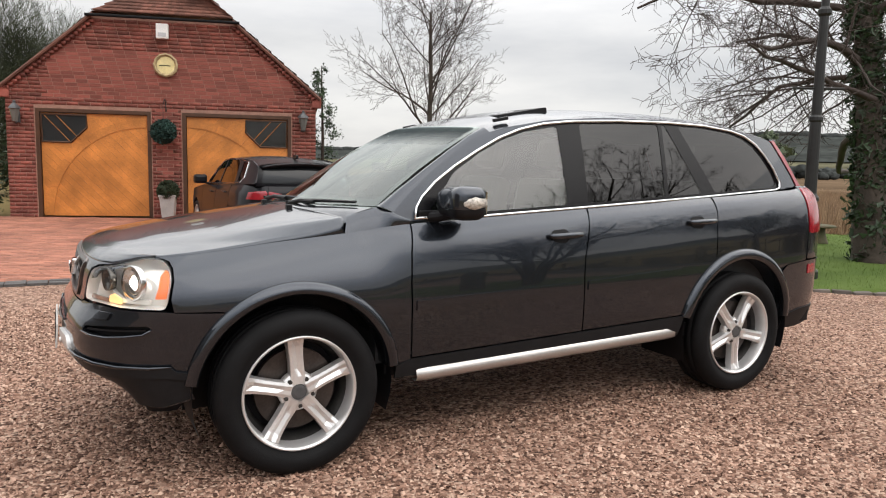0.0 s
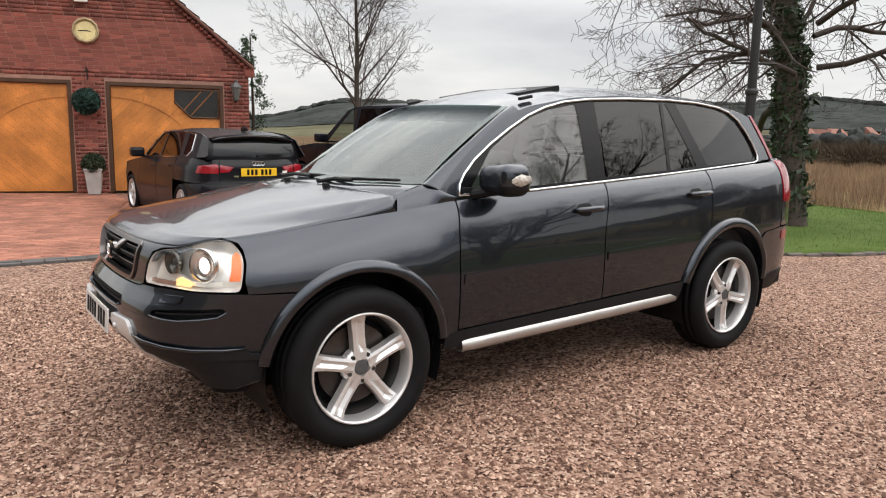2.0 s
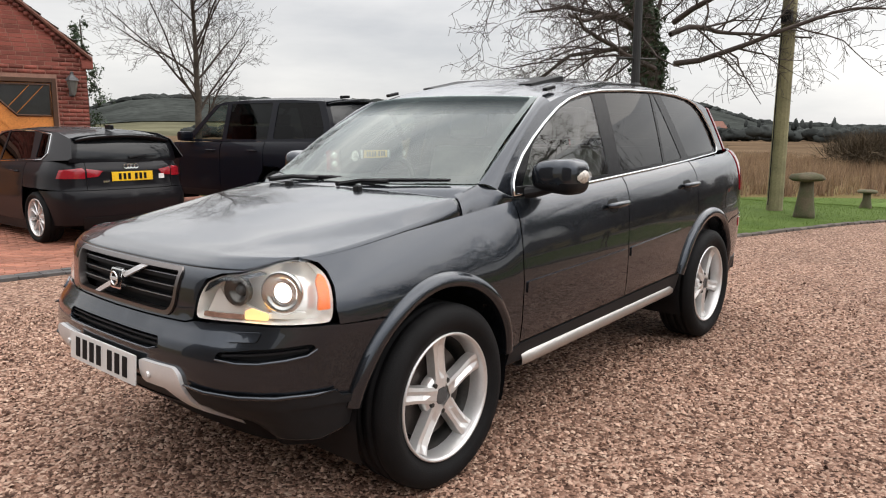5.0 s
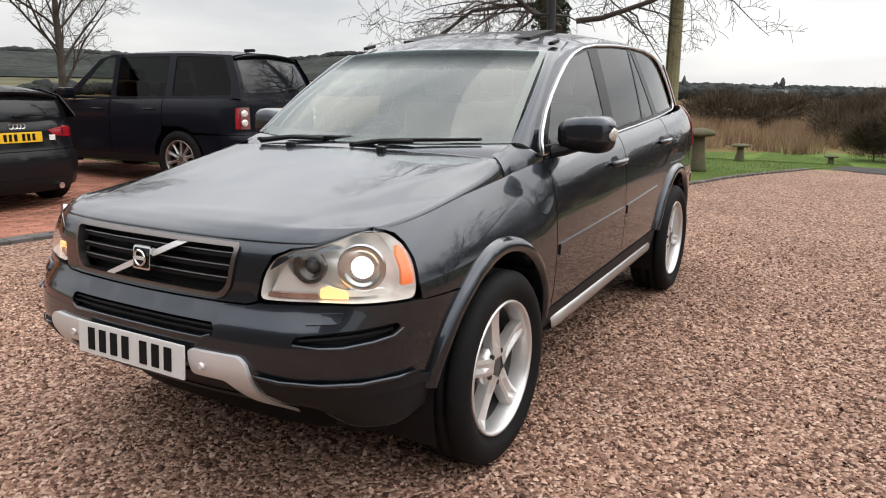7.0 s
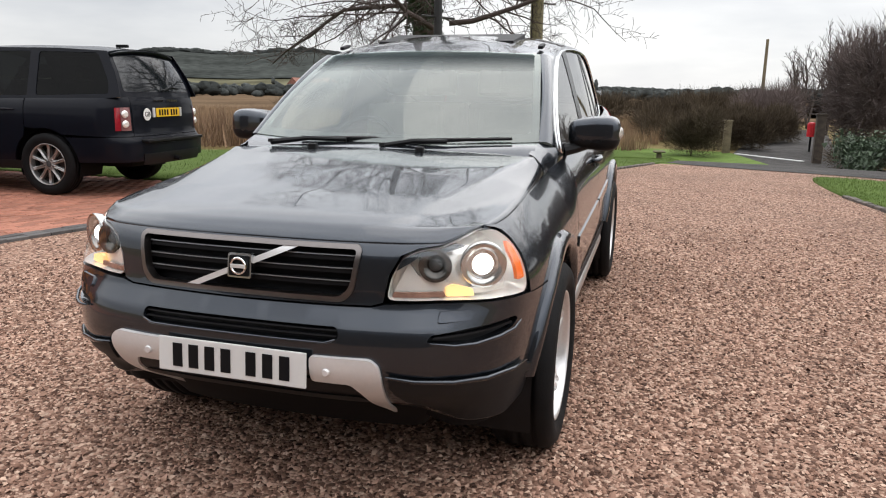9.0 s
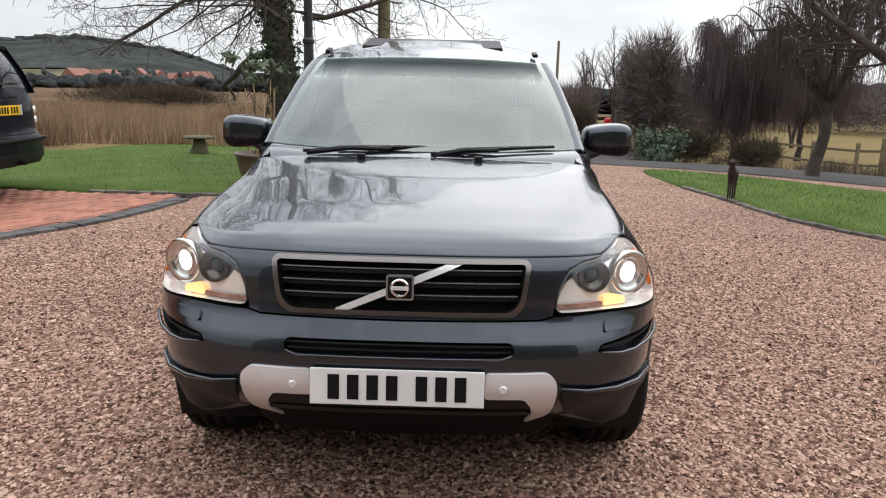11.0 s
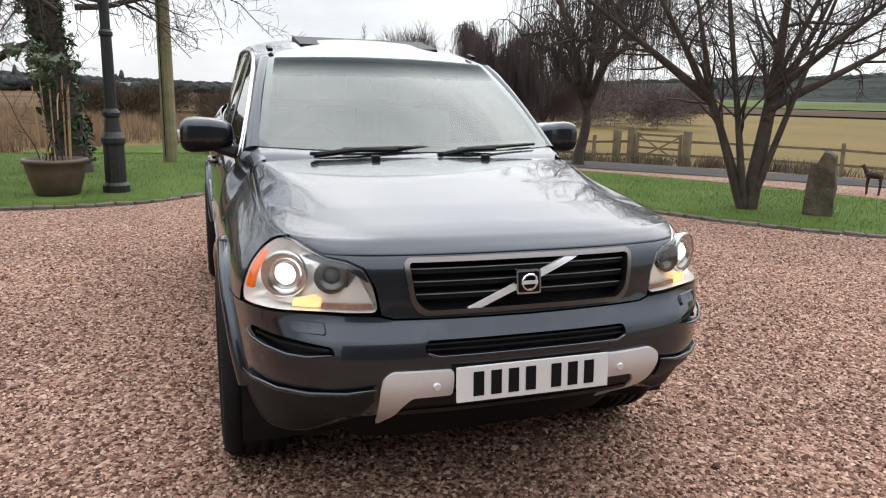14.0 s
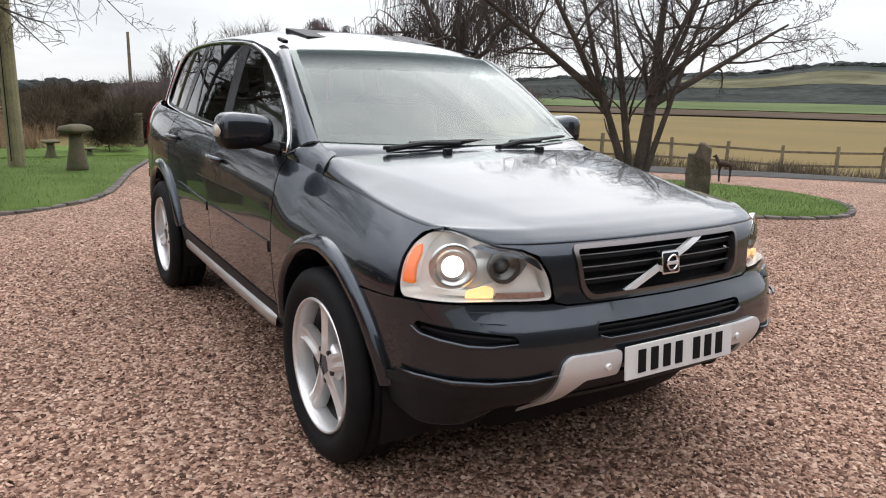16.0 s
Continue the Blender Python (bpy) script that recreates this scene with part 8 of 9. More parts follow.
def road_wheel(parent, x, y, z, sd, spin, R=0.376, rim=0.259, width=0.245, spokes=5, alloy=None, name="wheel"):
    """Tyre, rim, spokes, bolts and disc; the outer face looks along sd * y."""
    alloy = alloy or M_ALLOY
    w = empty(name, pose(x, y, z, 0, 0, 0 if sd < 0 else 180) @ pose(0, 0, 0, 90, 0, 0) @ pose(0, 0, 0, 0, 0, spin), "", "")
    for k in list(w.keys()):
        del w[k]
    w.parent = parent
    h = width / 2
    prof = [(rim - 0.006, h * 0.80), (rim + 0.012, h * 0.86), (rim + 0.03, h * 0.97), (rim + (R - rim) * 0.45, h * 1.03), (rim + (R - rim) * 0.72, h * 0.99), (R - 0.018, h * 0.90), (R - 0.004, h * 0.78), (R, h * 0.60)]
    for g in (0.42, 0.0, -0.42):
        prof += [(R, h * (g + 0.07)), (R - 0.008, h * (g + 0.055)), (R - 0.008, h * (g - 0.055)), (R, h * (g - 0.07))]
    prof += [(R, -h * 0.60), (R - 0.004, -h * 0.78), (R - 0.018, -h * 0.90), (rim + (R - rim) * 0.5, -h * 1.03), (rim, -h * 0.85)]
    part("tyre", lathe(prof, 72), M_TYRE, w, "black rubber tyre", True)
    part("rim", lathe([(rim + 0.004, h * 0.84), (rim + 0.002, h * 0.90), (rim - 0.005, h * 0.90), (rim - 0.011, h * 0.80), (rim - 0.016, h * 0.55), (rim - 0.019, h * 0.25)], 64), alloy, w, "silver alloy rim", True)
    # inner length of the same rim, coloured dark for the shade behind the spokes
    part("rim_barrel", lathe([(rim - 0.019, h * 0.25), (rim - 0.028, h * 0.1), (rim - 0.05, -h * 0.5), (rim - 0.02, -h * 0.85)], 48), M_BARREL, w, "", True)
    inner_r, out_z = 0.050 * rim / 0.2415, h * 0.60
    for k in range(spokes):
        bm = bmesh.new()
        rows_ = []
        for q in np.linspace(0, 1, 7):
            r = inner_r * 0.7 + (rim - 0.016 - inner_r * 0.7) * q
            wd = (0.036 - 0.006 * math.sin(q * math.pi) + 0.002 * q) * rim / 0.2415 * (5 / spokes) ** 0.8
            zz = out_z + 0.010 - 0.020 * math.sin(q * 2.2) * 0.4 + (0.008 if q > 0.9 else 0)
            groove = 0.011 if 0.2 < q < 0.95 else 0.002
            rows_.append([(r, -wd, zz - 0.045), (r, -wd * 0.92, zz - 0.004), (r, -wd * 0.52, zz), (r, 0, zz - groove), (r, wd * 0.52, zz), (r, wd * 0.92, zz - 0.004), (r, wd, zz - 0.045)])
        vv = [[bm.verts.new(p) for p in rr] for rr in rows_]
        for a, b in zip(vv, vv[1:]):
            for j in range(6):
                bm.faces.new((a[j], b[j], b[j + 1], a[j + 1]))
            bm.faces.new((a[6], b[6], b[0], a[0]))
        bmesh.ops.transform(bm, matrix=Matrix.Rotation(2 * math.pi * k / spokes + math.pi / 2, 4, "Z"), verts=bm.verts)
        bmesh.ops.recalc_face_normals(bm, faces=bm.faces)
        part("spoke", bm, alloy, w)
    sc = rim / 0.2415
    part("hub", lathe([(0.082 * sc, out_z - 0.05), (0.084 * sc, out_z - 0.016), (0.070 * sc, out_z - 0.004), (0.034 * sc, out_z + 0.002)], 30), alloy, w, "", True)
    part("centre_cap", lathe([(0.034 * sc, out_z - 0.004), (0.033 * sc, out_z + 0.004), (0.02 * sc, out_z + 0.006), (0, out_z + 0.006)], 24), M_GREY, w)
    for k in range(5):
        a = 2 * math.pi * (k + 0.5) / 5 + math.pi / 2
        part("wheel_bolt", lathe([(0, out_z + 0.004), (0.010, out_z + 0.004), (0.012, out_z - 0.02)], 6, Matrix.Translation((0.060 * sc * math.cos(a), 0.060 * sc * math.sin(a), 0.004))), M_BARREL, w)
    part("brake_disc", lathe([(0.05, 0.0), (rim * 0.72, 0.0), (rim * 0.72, -0.03), (0.05, -0.03)], 40, Matrix.Translation((0, 0, 0.01))), M_DISC, w)
    part("wheel_back", lathe([(0, -0.045), (rim * 0.97, -0.045)], 32), M_BLACK, w)
    return w


for x, z, spin in ((0.006, 0.347, 4), (2.845, 0.364, 40)):
    for sd in (-1, 1):
        road_wheel(suv, x, sd * 0.795, z, sd, spin)


# ---- the two parked black cars ----
def simple_car(spec, at, label, name):
    """A parked car from a plan outline, a flank profile and a glasshouse; x runs back from its front axle."""
    car = empty(name, at, label, "car")
    pl = catmull(spec["plan"], 10)
    pu = np.concatenate([[0], np.cumsum(np.linalg.norm(np.diff(pl, axis=0), axis=1))])
    tg = np.gradient(pl, axis=0)
    tg /= np.linalg.norm(tg, axis=1)[:, None]
    nx, ny = -tg[:, 1], tg[:, 0]
    total = pu[-1]
    belt = lambda x: np.interp(x, *zip(*spec["belt"]))
    roofm = lambda x: knots(spec["roof"], x)
    lean = spec["tumble"]

    def skin_(sd):
        def f(u, z, out=0.0):
            u, z = np.asarray(u, dtype=float), np.asarray(z, dtype=float)
            px, py = np.interp(u, pu, pl[:, 0]), np.interp(u, pu, pl[:, 1])
            ax, ay = np.interp(u, pu, nx), np.interp(u, pu, ny)
            rear = np.clip((px - spec["rear"][0]) / (spec["rear"][1] - spec["rear"][0]), 0, 1)
            d = knots(spec["side"], z) * (1 - rear) + knots(spec["back"], z) * rear - out
            return np.stack([px - ax * d, (py - ay * d) * sd, z], -1)
        return f

    def hy(x, z):
        return spec["half"] - lean * (z - belt(x)) - spec["taper"] * np.clip(np.asarray(x) - 2.0, 0, 9) ** 2

    def hs(sd):
        return lambda x, z, out=0.0: np.stack([np.asarray(x, dtype=float), (hy(x, z) + out) * sd, np.asarray(z, dtype=float)], -1)
    kf = pl[:, 1] > spec["plan"][0][1] + 0.55
    ux = lambda x: float(np.interp(x, pl[kf, 0], pu[kf]))
    R, wb, z0, x_end = spec["R"], spec["wb"], spec["z0"], spec["end"]

    def arc(cx, a0, a1, n=12):
        return [(ux(cx + spec["ar"] * math.cos(radians(a))), R + spec["ar"] * math.sin(radians(a))) for a in np.linspace(a0, a1, n)]
    bz = lambda x: float(belt(x))
    ds = spec["doors"]
    low = math.degrees(math.asin((z0 - R + 0.0) / spec["ar"]))
    for sd in (-1, 1):
        S, G = skin_(sd), hs(sd)
        g = 0.004
        wing = [(0.0, z0 + 0.03), (0.0, spec["nose"]), (0.5, spec["nose"] + 0.02)] + [(ux(x), bz(x)) for x in np.linspace(-0.2, ds[0], 6)] + [(ux(ds[0]) - g, z0)] + arc(0, low, 180 - low)
        panel("front_wing", wing, S, spec["paint"], car, step=0.09, edge=0.06)
        d1 = [(ux(ds[0]) + g, z0)] + [(ux(x), bz(x) - 0.004) for x in np.linspace(ds[0] + 0.01, ds[1] - 0.01, 5)] + [(ux(ds[1]) - g, z0)]
        door = panel("front_door", d1, S, spec["paint"], car, step=0.09, edge=0.06)
        d2 = [(ux(ds[1]) + g, z0)] + [(ux(x), bz(x) - 0.004) for x in np.linspace(ds[1] + 0.01, ds[2] - 0.01, 5)] + [(ux(ds[2]) - g, R + 0.45)] + [p for p in arc(wb, 95, 180 - low, 8) if p[0] < ux(ds[2]) - 0.01]
        door2 = panel("rear_door", d2, S, spec["paint"], car, step=0.09, edge=0.06)
        for dd, x in ((door, ds[1] - 0.22), (door2, ds[2] - 0.24)):
            z = bz(x) - spec["hdrop"]
            part("door_handle", tube([tuple(S(ux(x + q), z, o)) for q, o in ((-0.10, 0.0), (-0.08, 0.03), (0.08, 0.03), (0.10, 0.0))], 0.012, 6), spec["paint"], dd)
        qp = [p for p in arc(wb, 100, low, 14)]
        quarter = [(ux(ds[2]) + g, qp[0][1] + 0.01)] + [(ux(ds[2]) + g, bz(ds[2]) - 0.004)] + [(ux(x), bz(x)) for x in np.linspace(ds[2] + 0.05, x_end - 0.25, 6)] + [(spec["qu"](total), spec["gate"]), (spec["qu"](total), spec["bump"] + g), (ux(x_end - 0.28), spec["bump"] + g)] + [p for p in qp[::-1] if p[1] > spec["bump"] + 0.01]
        panel("rear_quarter", quarter, S, spec["paint"], car, step=0.09, edge=0.06)
        rb = [(ux(x_end - 0.28), spec["bump"] - g), (total, spec["bump"] - g), (total, z0 + 0.02)] + [p for p in qp[::-1] if p[1] < spec["bump"] - 0.01]
        panel("rear_bumper", rb, S, spec["paint"], car, step=0.09, edge=0.06)
        panel("sill", [(ux(0.30), z0 - 0.10), (ux(0.34), z0 + 0.01), (ux(wb - 0.34), z0 + 0.01), (ux(wb - 0.30), z0 - 0.10)], S, M_PLASTIC, car, step=0.12, edge=0.08, out=0.004)
        # glasshouse
        w = spec["house"]
        panel("side_frame", w["frame"], G, spec["paint"], car, [q for q, _ in w["wins"]], 0.09, 0.012, edge=0.05)
        for q, mm in w["wins"]:
            gl = panel("side_window", q, G, mm, car, step=0.15, rim=0, out=-0.008, edge=0.08)
            gl.visible_shadow = False
        if spec.get("trim"):
            part("window_trim", tube([tuple(G(x, z, 0.004)) for x, z in dens(spec["trim"], 0.08)], 0.007, 5, closed=True), M_CHROME, car)
        for cx in (0, wb):
            rows = [[(cx + (spec["ar"] - 0.01) * math.cos(radians(a)), sd * y, R + (spec["ar"] - 0.01) * math.sin(radians(a))) for y in (0.5, spec["half"] + 0.02)] for a in np.linspace(200, -20, 18)]
            grid("arch_liner", rows, M_BLACK, car)
            road_wheel(car, cx, sd * spec["track"], R, sd, 12 + 20 * cx, R=R, rim=spec["rim"], width=0.23, spokes=spec["spokes"], alloy=spec.get("alloy"))
        mrr = part("door_mirror", box(ds[0] + 0.18, ds[0] + 0.34, min(sd * (spec["half"] + 0.03), sd * (spec["half"] + 0.24)), max(sd * (spec["half"] + 0.03), sd * (spec["half"] + 0.24)), bz(ds[0]) + 0.02, bz(ds[0]) + 0.17, 0.045), spec["paint"], car)
        part("mirror_stalk", tube([(ds[0] + 0.26, sd * (spec["half"] - 0.01), bz(ds[0]) + 0.02), (ds[0] + 0.26, sd * (spec["half"] + 0.09), bz(ds[0]) + 0.04)], 0.02, 6), M_PLASTIC, mrr)
        for poly, mm, nm in spec["lamps"]:
            lp = panel(nm, [(q(total) if callable(q) else q, z) for q, z in poly], S, mm, car, step=0.05, rim=0.02, out=0.006, edge=0.04)
    S = skin_(1)
    # tailgate lower panel
    gq = spec["qu"](total)

    def both(u, z, out=0.0):
        u = np.asarray(u, dtype=float)
        p = S(total - np.abs(u), z, out)
        p[..., 1] *= np.where(u < 0, -1.0, 1.0)
        return p
    wq = total - gq - 0.006
    tail = panel("tailgate", [(-wq, spec["bump"] + 0.004), (-wq, spec["gate"]), (wq, spec["gate"]), (wq, spec["bump"] + 0.004)], both, spec["paint"], car, step=0.08, edge=0.06)
    panel("bumper_insert", [(-0.62, z0 - 0.04), (-0.62, z0 + 0.10), (0.62, z0 + 0.10), (0.62, z0 - 0.04)], both, M_PLASTIC, car, step=0.1, edge=0.08, out=0.006)
    plate(car, pose(float(both(0, spec["plate"], 0.012)[0]), 0, spec["plate"], spec.get("ptilt", 0), 0, 90), 0.52, 0.111, spec["pmarks"], M_PLATE_Y, "yellow rear number plate with dark bars")
    # roof, rear glass, bonnet, screen, floor
    x0, x1 = spec["roof_x"]
    rows = []
    for x in np.linspace(x0, x1, 26):
        ye = float(hy(x, float(roofm(x)) - 0.06))
        rows.append([(x, t * ye, float(roofm(x)) - 0.045 * t * t - 0.015 * abs(t) ** 6) for t in np.linspace(-1, 1, 17)])
    grid("roof", rows, spec["paint"], car)
    zt, zb2 = float(roofm(x1)) - 0.02, spec["gate"]
    yt, yb = float(hy(x1, zt - 0.04)), spec["half"] - spec["taper"] * (x_end - 2.0) ** 2 - 0.03
    pb_ = both(0, zb2)

    def rear(t, s, out=0.0):
        t, s = np.asarray(t, dtype=float), np.asarray(s, dtype=float)
        a = np.stack([x1 + 0.0 - 0.05 * t * t, yt * t, zt - 0.045 * t * t], -1)
        b = np.stack([pb_[0] - 0.085 * t * t, yb * t, zb2 + 0 * t], -1)
        p = a * (1 - s)[..., None] + b * s[..., None]
        return p + np.stack([0.9 + 0 * t, 0 * t, 0.4 + 0 * t], -1) * (out + 0.03 * 4 * s * (1 - s))[..., None]
    panel("rear_frame", [(-1, 0), (1, 0), (1, 1), (-1, 1)], rear, spec["paint"], tail, step=0.1, rim=0.01, edge=0.08)
    rg = panel("rear_glass", soft([(-0.86, 0.10), (0.86, 0.10), (0.90, 0.90), (-0.90, 0.90)], 0.1), rear, M_DARKGLASS, tail, step=0.1, rim=0.004, out=0.004, edge=0.08)
    part("rear_wiper", tube([tuple(rear(0.0, 0.88, 0.02)), tuple(rear(0.25, 0.82, 0.025)), tuple(rear(0.55, 0.84, 0.02))], [0.014, 0.010, 0.006], 5), M_PLASTIC, tail)
    sp = spec["spoiler"]
    ww = yt - 0.02
    lip = lambda t: x1 + sp * (1 - 0.75 * abs(t) ** 3)
    over = [[(x1 - 0.06 + (lip(t) - x1 + 0.06) * s, ww * t * (1 - 0.05 * s), zt + 0.020 - 0.045 * t * t - 0.015 * abs(t) ** 6 - 0.016 * s) for t in np.linspace(-1, 1, 21)] for s in (0, 0.35, 0.7, 0.92, 1.0)]
    over += [[(x - 0.004, y, z - 0.012) for x, y, z in over[-1]], [(x - 0.012, y, z - 0.026) for x, y, z in over[-1]]]
    over.append([(x1 - 0.02, y, z - 0.045) for x, y, z in over[4]])
    grid("roof_spoiler", over, spec["paint"], tail)
    bx = spec["bonnet"]
    rows = []
    for s in np.linspace(0, 1, 10):
        x = bx[0] + (bx[1] - bx[0]) * s
        rows.append([(x + 0.12 * t * t * (1 - s), t * (spec["half"] - 0.05 - 0.12 * (1 - s)), bx[2] + (bx[3] - bx[2]) * s ** 0.6 - 0.03 * t * t) for t in np.linspace(-1, 1, 11)])
    grid("bonnet", rows, spec["paint"], car)
    rows = []
    for s in np.linspace(0, 1, 6):
        rows.append([(bx[1] + 0.02 + (x0 - bx[1]) * s + 0.10 * t * t * (1 - s), t * (spec["half"] - 0.08 - (spec["half"] - 0.08 - float(hy(x0, roofm(x0)))) * s), bx[3] + (float(roofm(x0)) - bx[3]) * s - 0.04 * t * t * s) for t in np.linspace(-1, 1, 11)])
    grid("windscreen", rows, spec.get("screen", M_DARKGLASS), car).visible_shadow = "screen" not in spec
    part("underbody", box(-0.6, x_end - 0.3, -0.52, 0.52, z0 - 0.08, z0 + 0.2), M_BLACK, car)
    part("cabin_floor", box(0.4, x_end - 0.4, -spec["half"] + 0.06, spec["half"] - 0.06, z0, z0 + 0.5), M_BLACK, car)
    for sx, sy in ((1.15, 0.36), (1.15, -0.36), (2.05, 0.40), (2.05, -0.40)):
        part("seat_back", box(-0.06, 0.06, -0.23, 0.23, 0, 0.55, 0.05, m=pose(sx + 0.25, sy, float(roofm(1.6)) - 0.95, 0, 14, 0)), M_CABIN, car)
        part("headrest", box(-0.05, 0.05, -0.12, 0.12, 0, 0.17, 0.04, m=pose(sx + 0.40, sy, float(roofm(1.6)) - 0.40, 0, 10, 0)), M_CABIN, car)
    return car, both, rear, tail


M_BLACKPAINT = paint("black_paint", (0.006, 0.006, 0.008), 0.0, 0.5)
M_BLUEBLACK = paint("blue_black_paint", (0.003, 0.004, 0.008), 0.0, 0.5)
for pm in (M_BLACKPAINT, M_BLUEBLACK):
    pm.node_tree.nodes["Principled BSDF"].inputs["Coat IOR"].default_value = 1.4 if pm is M_BLACKPAINT else 1.28
    pm.node_tree.nodes["Principled BSDF"].inputs["Coat Weight"].default_value = 0.45
    pm.node_tree.nodes["Principled BSDF"].inputs["Specular IOR Level"].default_value = 0.1
M_DULLALLOY = mat("grey_alloy", (0.38, 0.37, 0.36), 0.35, metal=0.85, var=0.1)
ha_frame = [(0.62, 0.935), (2.3, 0.975), (3.30, 1.02), (3.34, 1.04), (3.20, 1.26), (2.9, 1.335), (2.3, 1.372), (1.7, 1.378), (1.25, 1.350), (0.95, 1.20)]
HATCH = dict(
    plan=[(-0.88, 0), (-0.86, 0.35), (-0.74, 0.68), (-0.45, 0.84), (0, 0.875), (1.3, 0.888), (2.4, 0.885), (2.85, 0.87), (3.15, 0.81), (3.32, 0.68), (3.40, 0.4), (3.42, 0)],
    side=[(0.15, 0.07), (0.3, 0.03), (0.5, 0.0), (0.66, 0.0), (0.72, 0.012), (0.85, 0.025), (0.95, 0.06), (1.02, 0.11)],
    back=[(0.15, 0.10), (0.3, 0.03), (0.48, 0.0), (0.58, 0.0), (0.62, 0.02), (0.68, 0.05), (0.80, 0.06), (0.90, 0.06), (0.96, 0.10), (1.02, 0.16)],
    rear=(2.95, 3.25), belt=[(-0.9, 0.76), (0.5, 0.925), (1.5, 0.955), (3.4, 1.02)], half=0.815, tumble=0.42, taper=0.05,
    roof=[(0.9, 1.30), (1.2, 1.385), (1.6, 1.418), (2.1, 1.415), (2.7, 1.385), (3.2, 1.325)], roof_x=(1.15, 3.18), R=0.315, ar=0.365, wb=2.637, z0=0.24, end=3.42,
    doors=(0.52, 1.50, 2.36), nose=0.72, hdrop=0.11, qu=lambda L: L - 0.56, gate=0.985, bump=0.66, plate=0.815, pmarks=(3, 3),
    paint=M_BLACKPAINT, track=0.76, rim=0.228, spokes=10, spoiler=0.13, bonnet=(-0.82, 0.42, 0.78, 0.96),
    house=dict(frame=ha_frame, wins=[(soft([(0.80, 0.975), (1.02, 1.175), (1.28, 1.318), (1.50, 1.345), (1.49, 0.985)], 0.02), M_PRIVACY), (soft([(1.56, 1.347), (2.0, 1.350), (2.32, 1.340), (2.44, 1.02), (1.55, 0.988)], 0.02), M_PRIVACY), (soft([(2.52, 1.325), (2.74, 1.30), (2.80, 1.10), (2.72, 1.04), (2.56, 1.03)], 0.02), M_PRIVACY)]),
    trim=[(0.74, 0.955), (1.0, 1.185), (1.27, 1.335), (1.6, 1.363), (2.3, 1.358), (2.76, 1.318), (2.83, 1.09), (2.73, 1.018), (1.5, 0.968)],
    lamps=[([(lambda L: L - 0.96, 0.80), (lambda L: L - 0.92, 0.90), (lambda L: L - 0.60, 0.925), (lambda L: L - 0.57, 0.90), (lambda L: L - 0.57, 0.80)], M_RED, "tail_lamp"),
           ([(lambda L: L - 0.55, 0.81), (lambda L: L - 0.55, 0.915), (lambda L: L - 0.36, 0.885), (lambda L: L - 0.42, 0.82)], M_RED, "tail_lamp")])
hatch_at = pose(2.21, 5.95, float(ground_z(2.4, 7.0)) + 0.004, 0, 0, -88.5) @ pose(-3.42, 0, 0)
hatch, hb, hr, ht = simple_car(HATCH, hatch_at, "glossy black five-door hatchback parked on the brick paving", "hatchback")
for k in range(4):
    c = hb(0.066 - 0.044 * k, 0.935, 0.010)
    part("badge_ring", tube([(float(c[0]), float(c[1]) + 0.028 * math.cos(a), 0.935 + 0.028 * math.sin(a)) for a in [2 * math.pi * j / 16 for j in range(16)]], 0.005, 5, closed=True), M_CHROME, ht)
for y in (0.33,):
    c = hb(-y, 0.76, 0.008)
    part("model_badge", box(-0.004, 0.004, -0.035, 0.035, -0.012, 0.012, m=Matrix.Translation(c)), M_CHROME, ht)
c = hb(0.40, 0.80, 0.010)
part("sticker", box(-0.002, 0.002, -0.035, 0.035, -0.03, 0.03, m=Matrix.Translation(c)), M_WHITE, ht)
part("exhaust", tube([(3.20, 0.42, 0.25), (3.40, 0.42, 0.25)], 0.035, 10), M_CHROME, hatch)
part("roof_aerial", box(2.78, 2.95, -0.02, 0.02, 1.375, 1.435, 0.015), M_BLACKPAINT, hatch)

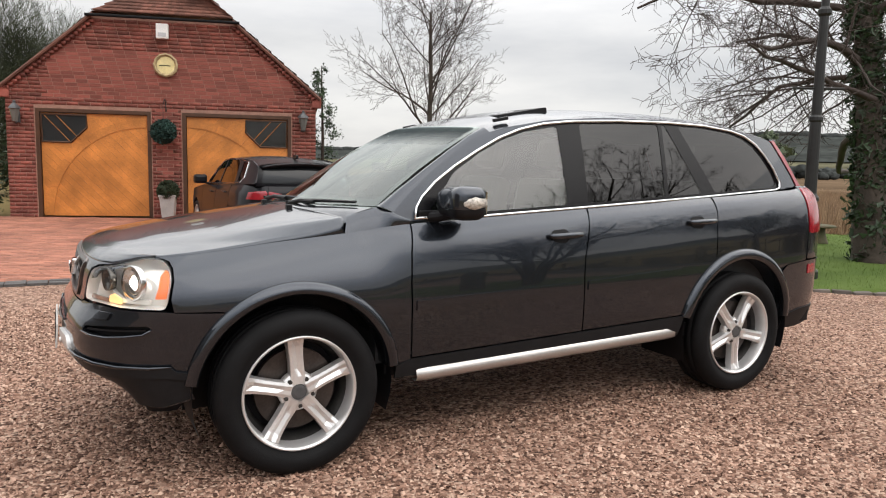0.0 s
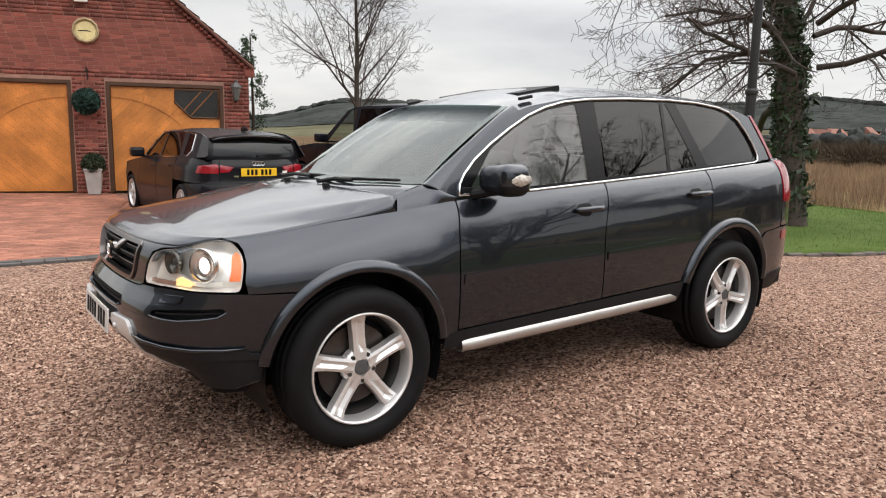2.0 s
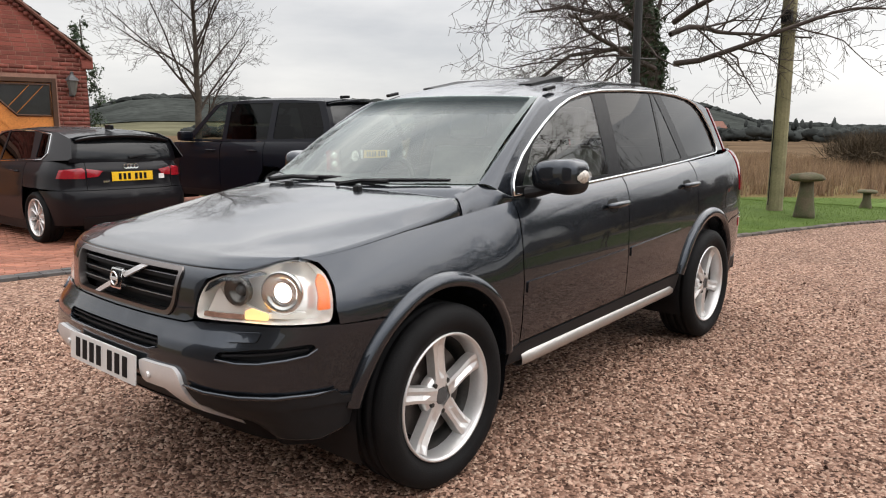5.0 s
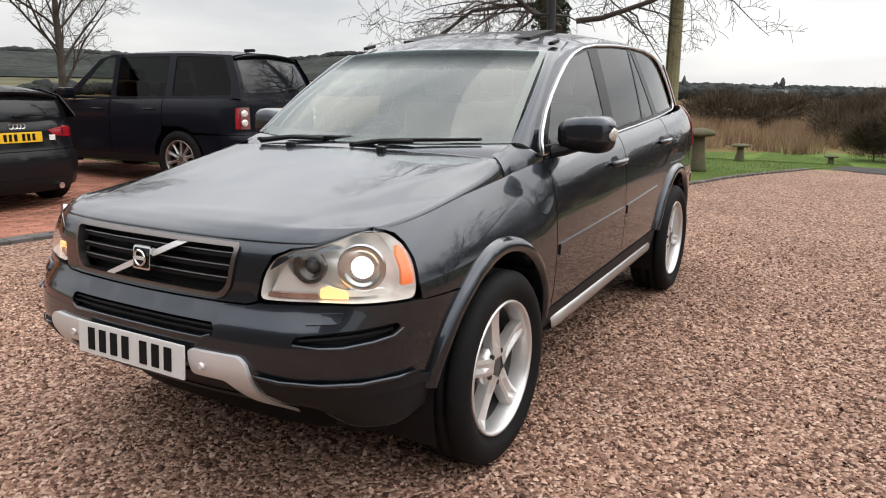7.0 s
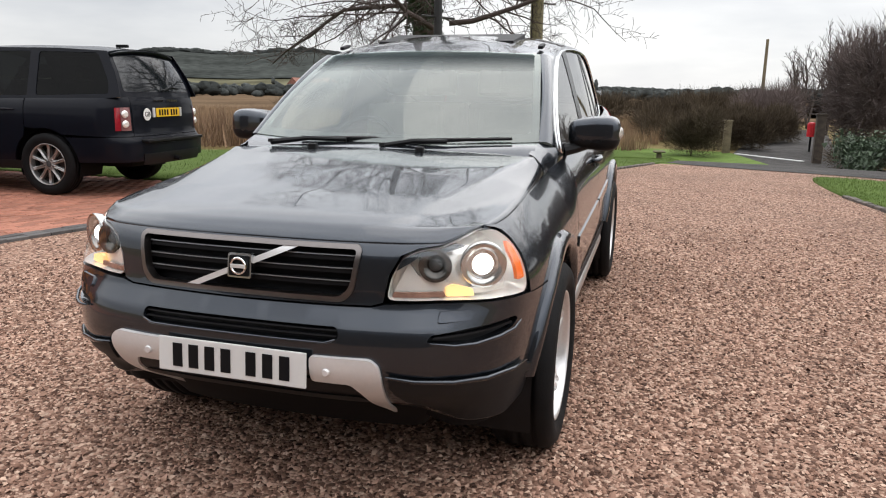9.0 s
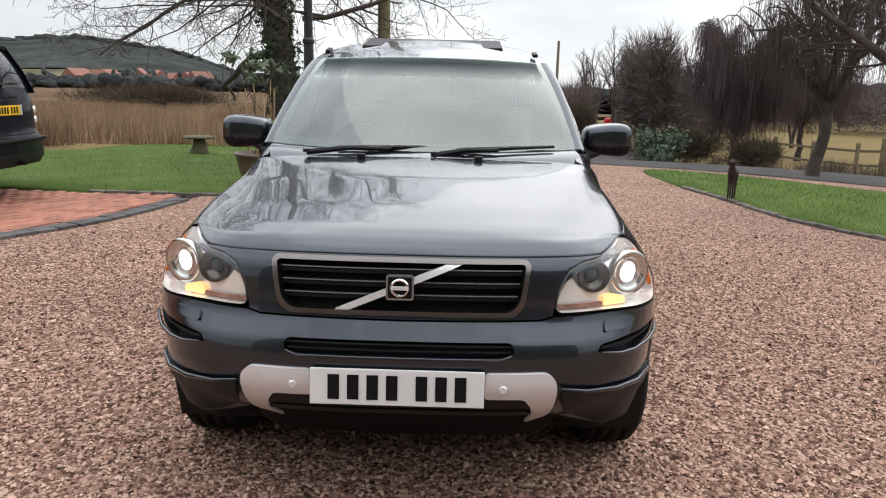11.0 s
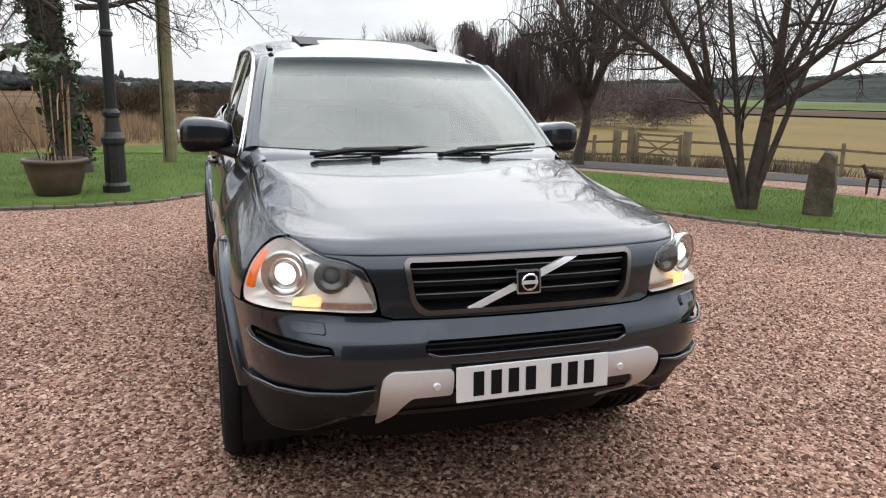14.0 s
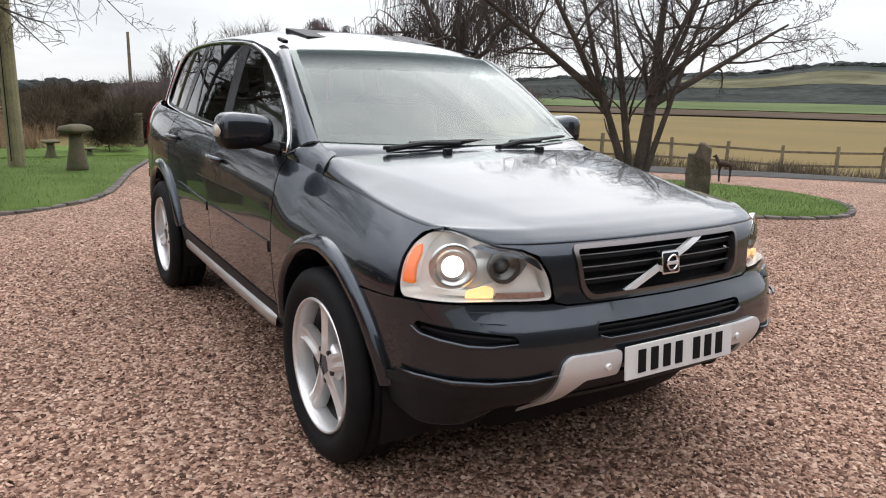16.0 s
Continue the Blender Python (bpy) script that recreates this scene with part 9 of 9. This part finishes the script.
rr_frame = [(0.60, 1.175), (2.3, 1.185), (3.72, 1.20), (3.90, 1.215), (3.80, 1.50), (3.66, 1.76), (3.0, 1.795), (2.0, 1.805), (1.5, 1.79), (1.28, 1.74)]
OFFR = dict(
    plan=[(-0.90, 0), (-0.88, 0.5), (-0.78, 0.80), (-0.5, 0.94), (0, 0.965), (1.3, 0.972), (2.6, 0.970), (3.4, 0.955), (3.75, 0.925), (3.95, 0.82), (4.03, 0.5), (4.05, 0)],
    side=[(0.25, 0.06), (0.4, 0.02), (0.55, 0.0), (0.95, 0.0), (1.08, 0.018), (1.16, 0.045), (1.22, 0.085)],
    back=[(0.25, 0.08), (0.45, 0.0), (0.68, 0.0), (0.71, 0.045), (0.76, 0.075), (1.0, 0.080), (1.16, 0.095), (1.24, 0.13)],
    rear=(3.65, 3.90), belt=[(-0.9, 1.0), (0.5, 1.165), (1.5, 1.178), (4.1, 1.205)], half=0.885, tumble=0.27, taper=0.012,
    roof=[(1.0, 1.72), (1.3, 1.80), (1.7, 1.852), (2.4, 1.862), (3.2, 1.845), (3.7, 1.80)], roof_x=(1.25, 3.66), R=0.385, ar=0.45, wb=2.88, z0=0.42, end=4.05,
    doors=(0.58, 1.62, 2.62), nose=1.0, hdrop=0.13, qu=lambda L: L - 0.70, gate=1.215, bump=0.735, plate=1.02, pmarks=(4, 3),
    paint=M_BLUEBLACK, screen=M_THIN, track=0.85, rim=0.255, spokes=10, alloy=M_DULLALLOY, spoiler=0.07, bonnet=(-0.85, 0.55, 1.03, 1.17),
    house=dict(frame=rr_frame, wins=[(soft([(0.82, 1.21), (1.22, 1.60), (1.38, 1.735), (1.58, 1.752), (1.58, 1.212)], 0.03), M_THIN), (soft([(1.68, 1.756), (2.62, 1.758), (2.62, 1.22), (1.68, 1.214)], 0.03), M_PRIVACY), (soft([(2.74, 1.757), (3.55, 1.738), (3.72, 1.40), (3.74, 1.25), (2.74, 1.222)], 0.05), M_PRIVACY)]),
    lamps=[([(lambda L: L - 0.99, 0.81), (lambda L: L - 0.99, 1.085), (lambda L: L - 0.91, 1.09), (lambda L: L - 0.91, 0.81)], M_RED, "tail_lamp"),
           ([(lambda L: L - 0.905, 0.81), (lambda L: L - 0.905, 1.09), (lambda L: L - 0.73, 1.09), (lambda L: L - 0.73, 0.81)], mat("smoked_lens", (0.20, 0.09, 0.09), 0.15, var=0.2, coat=0.8), "tail_lamp_lens")])
off_at = pose(4.48, 6.18, float(ground_z(5.4, 7.0)) + 0.004, 0, 0, -85.4) @ Matrix.Scale(1.02, 4) @ pose(-2.88, 0.96, 0)
offr, ob_, orr, ot = simple_car(OFFR, off_at, "tall blue-black off-road estate parked on the brick paving", "off_roader")
for sd in (-1, 1):
    for zz in (0.89, 1.01):
        tot = 0.82
        c = np.array(ob_(sd * tot, zz, 0.016))
        part("lamp_ring", lathe([(0, 0.012), (0.028, 0.012), (0.044, 0.0), (0.046, -0.01)], 16, Matrix.Translation(c) @ pose(0, 0, 0, 90, 0, 90 + 18 * sd)), M_REFL, offr, "clear round lamp in the tail cluster")
c = ob_(-0.44, 1.0, 0.012)
dk = part("country_disc", lathe([(0, 0.004), (0.075, 0.004), (0.077, 0.0)], 28, Matrix.Translation(c) @ pose(0, 0, 0, 90, 0, 90)), M_WHITE, ot, "white oval disc with black letters")


def letters(text, size, m, parent, material, name="lettering"):
    cu = bpy.data.curves.new(name, "FONT")
    cu.body, cu.size, cu.extrude, cu.align_x, cu.align_y = text, size, 0.001, "CENTER", "CENTER"
    tmp = new(name, cu)
    me = bpy.data.meshes.new_from_object(tmp.evaluated_get(bpy.context.evaluated_depsgraph_get()))
    bpy.data.objects.remove(tmp)
    me.materials.append(material)
    ob = new(name, me)
    ob.matrix_basis = m
    ob.parent = parent
    return ob


letters("GB", 0.085, Matrix.Translation(Vector(c) + Vector((0.006, 0, 0))) @ pose(0, 0, 0, 90, 0, 90), ot, M_BLACK)
for k in range(10):
    if k == 5:
        continue
    c = ob_(0.25 - 0.055 * k, 1.165, 0.008)
    part("badge_mark", box(-0.003, 0.003, -0.017, 0.017, -0.012, 0.012, m=Matrix.Translation(c)), M_CHROME, ot)
for sd in (-1, 1):
    c = ob_(sd * 0.30, 1.02, 0.01)
    part("plate_lamp_bar", box(-0.01, 0.01, -0.022, 0.022, -0.06, 0.06, 0.006, m=Matrix.Translation(c)), M_SATIN, ot)
part("tow_bar", tube([(3.9, 0, 0.45), (4.12, 0, 0.42)], 0.03, 8), M_BLACK, offr)
part("roof_aerial", box(3.30, 3.46, -0.03, 0.03, 1.835, 1.875, 0.012), M_BLACK, offr)
part("bumper_step", box(3.98, 4.10, -0.62, 0.62, 0.66, 0.70, 0.015), M_PLASTIC, offr)
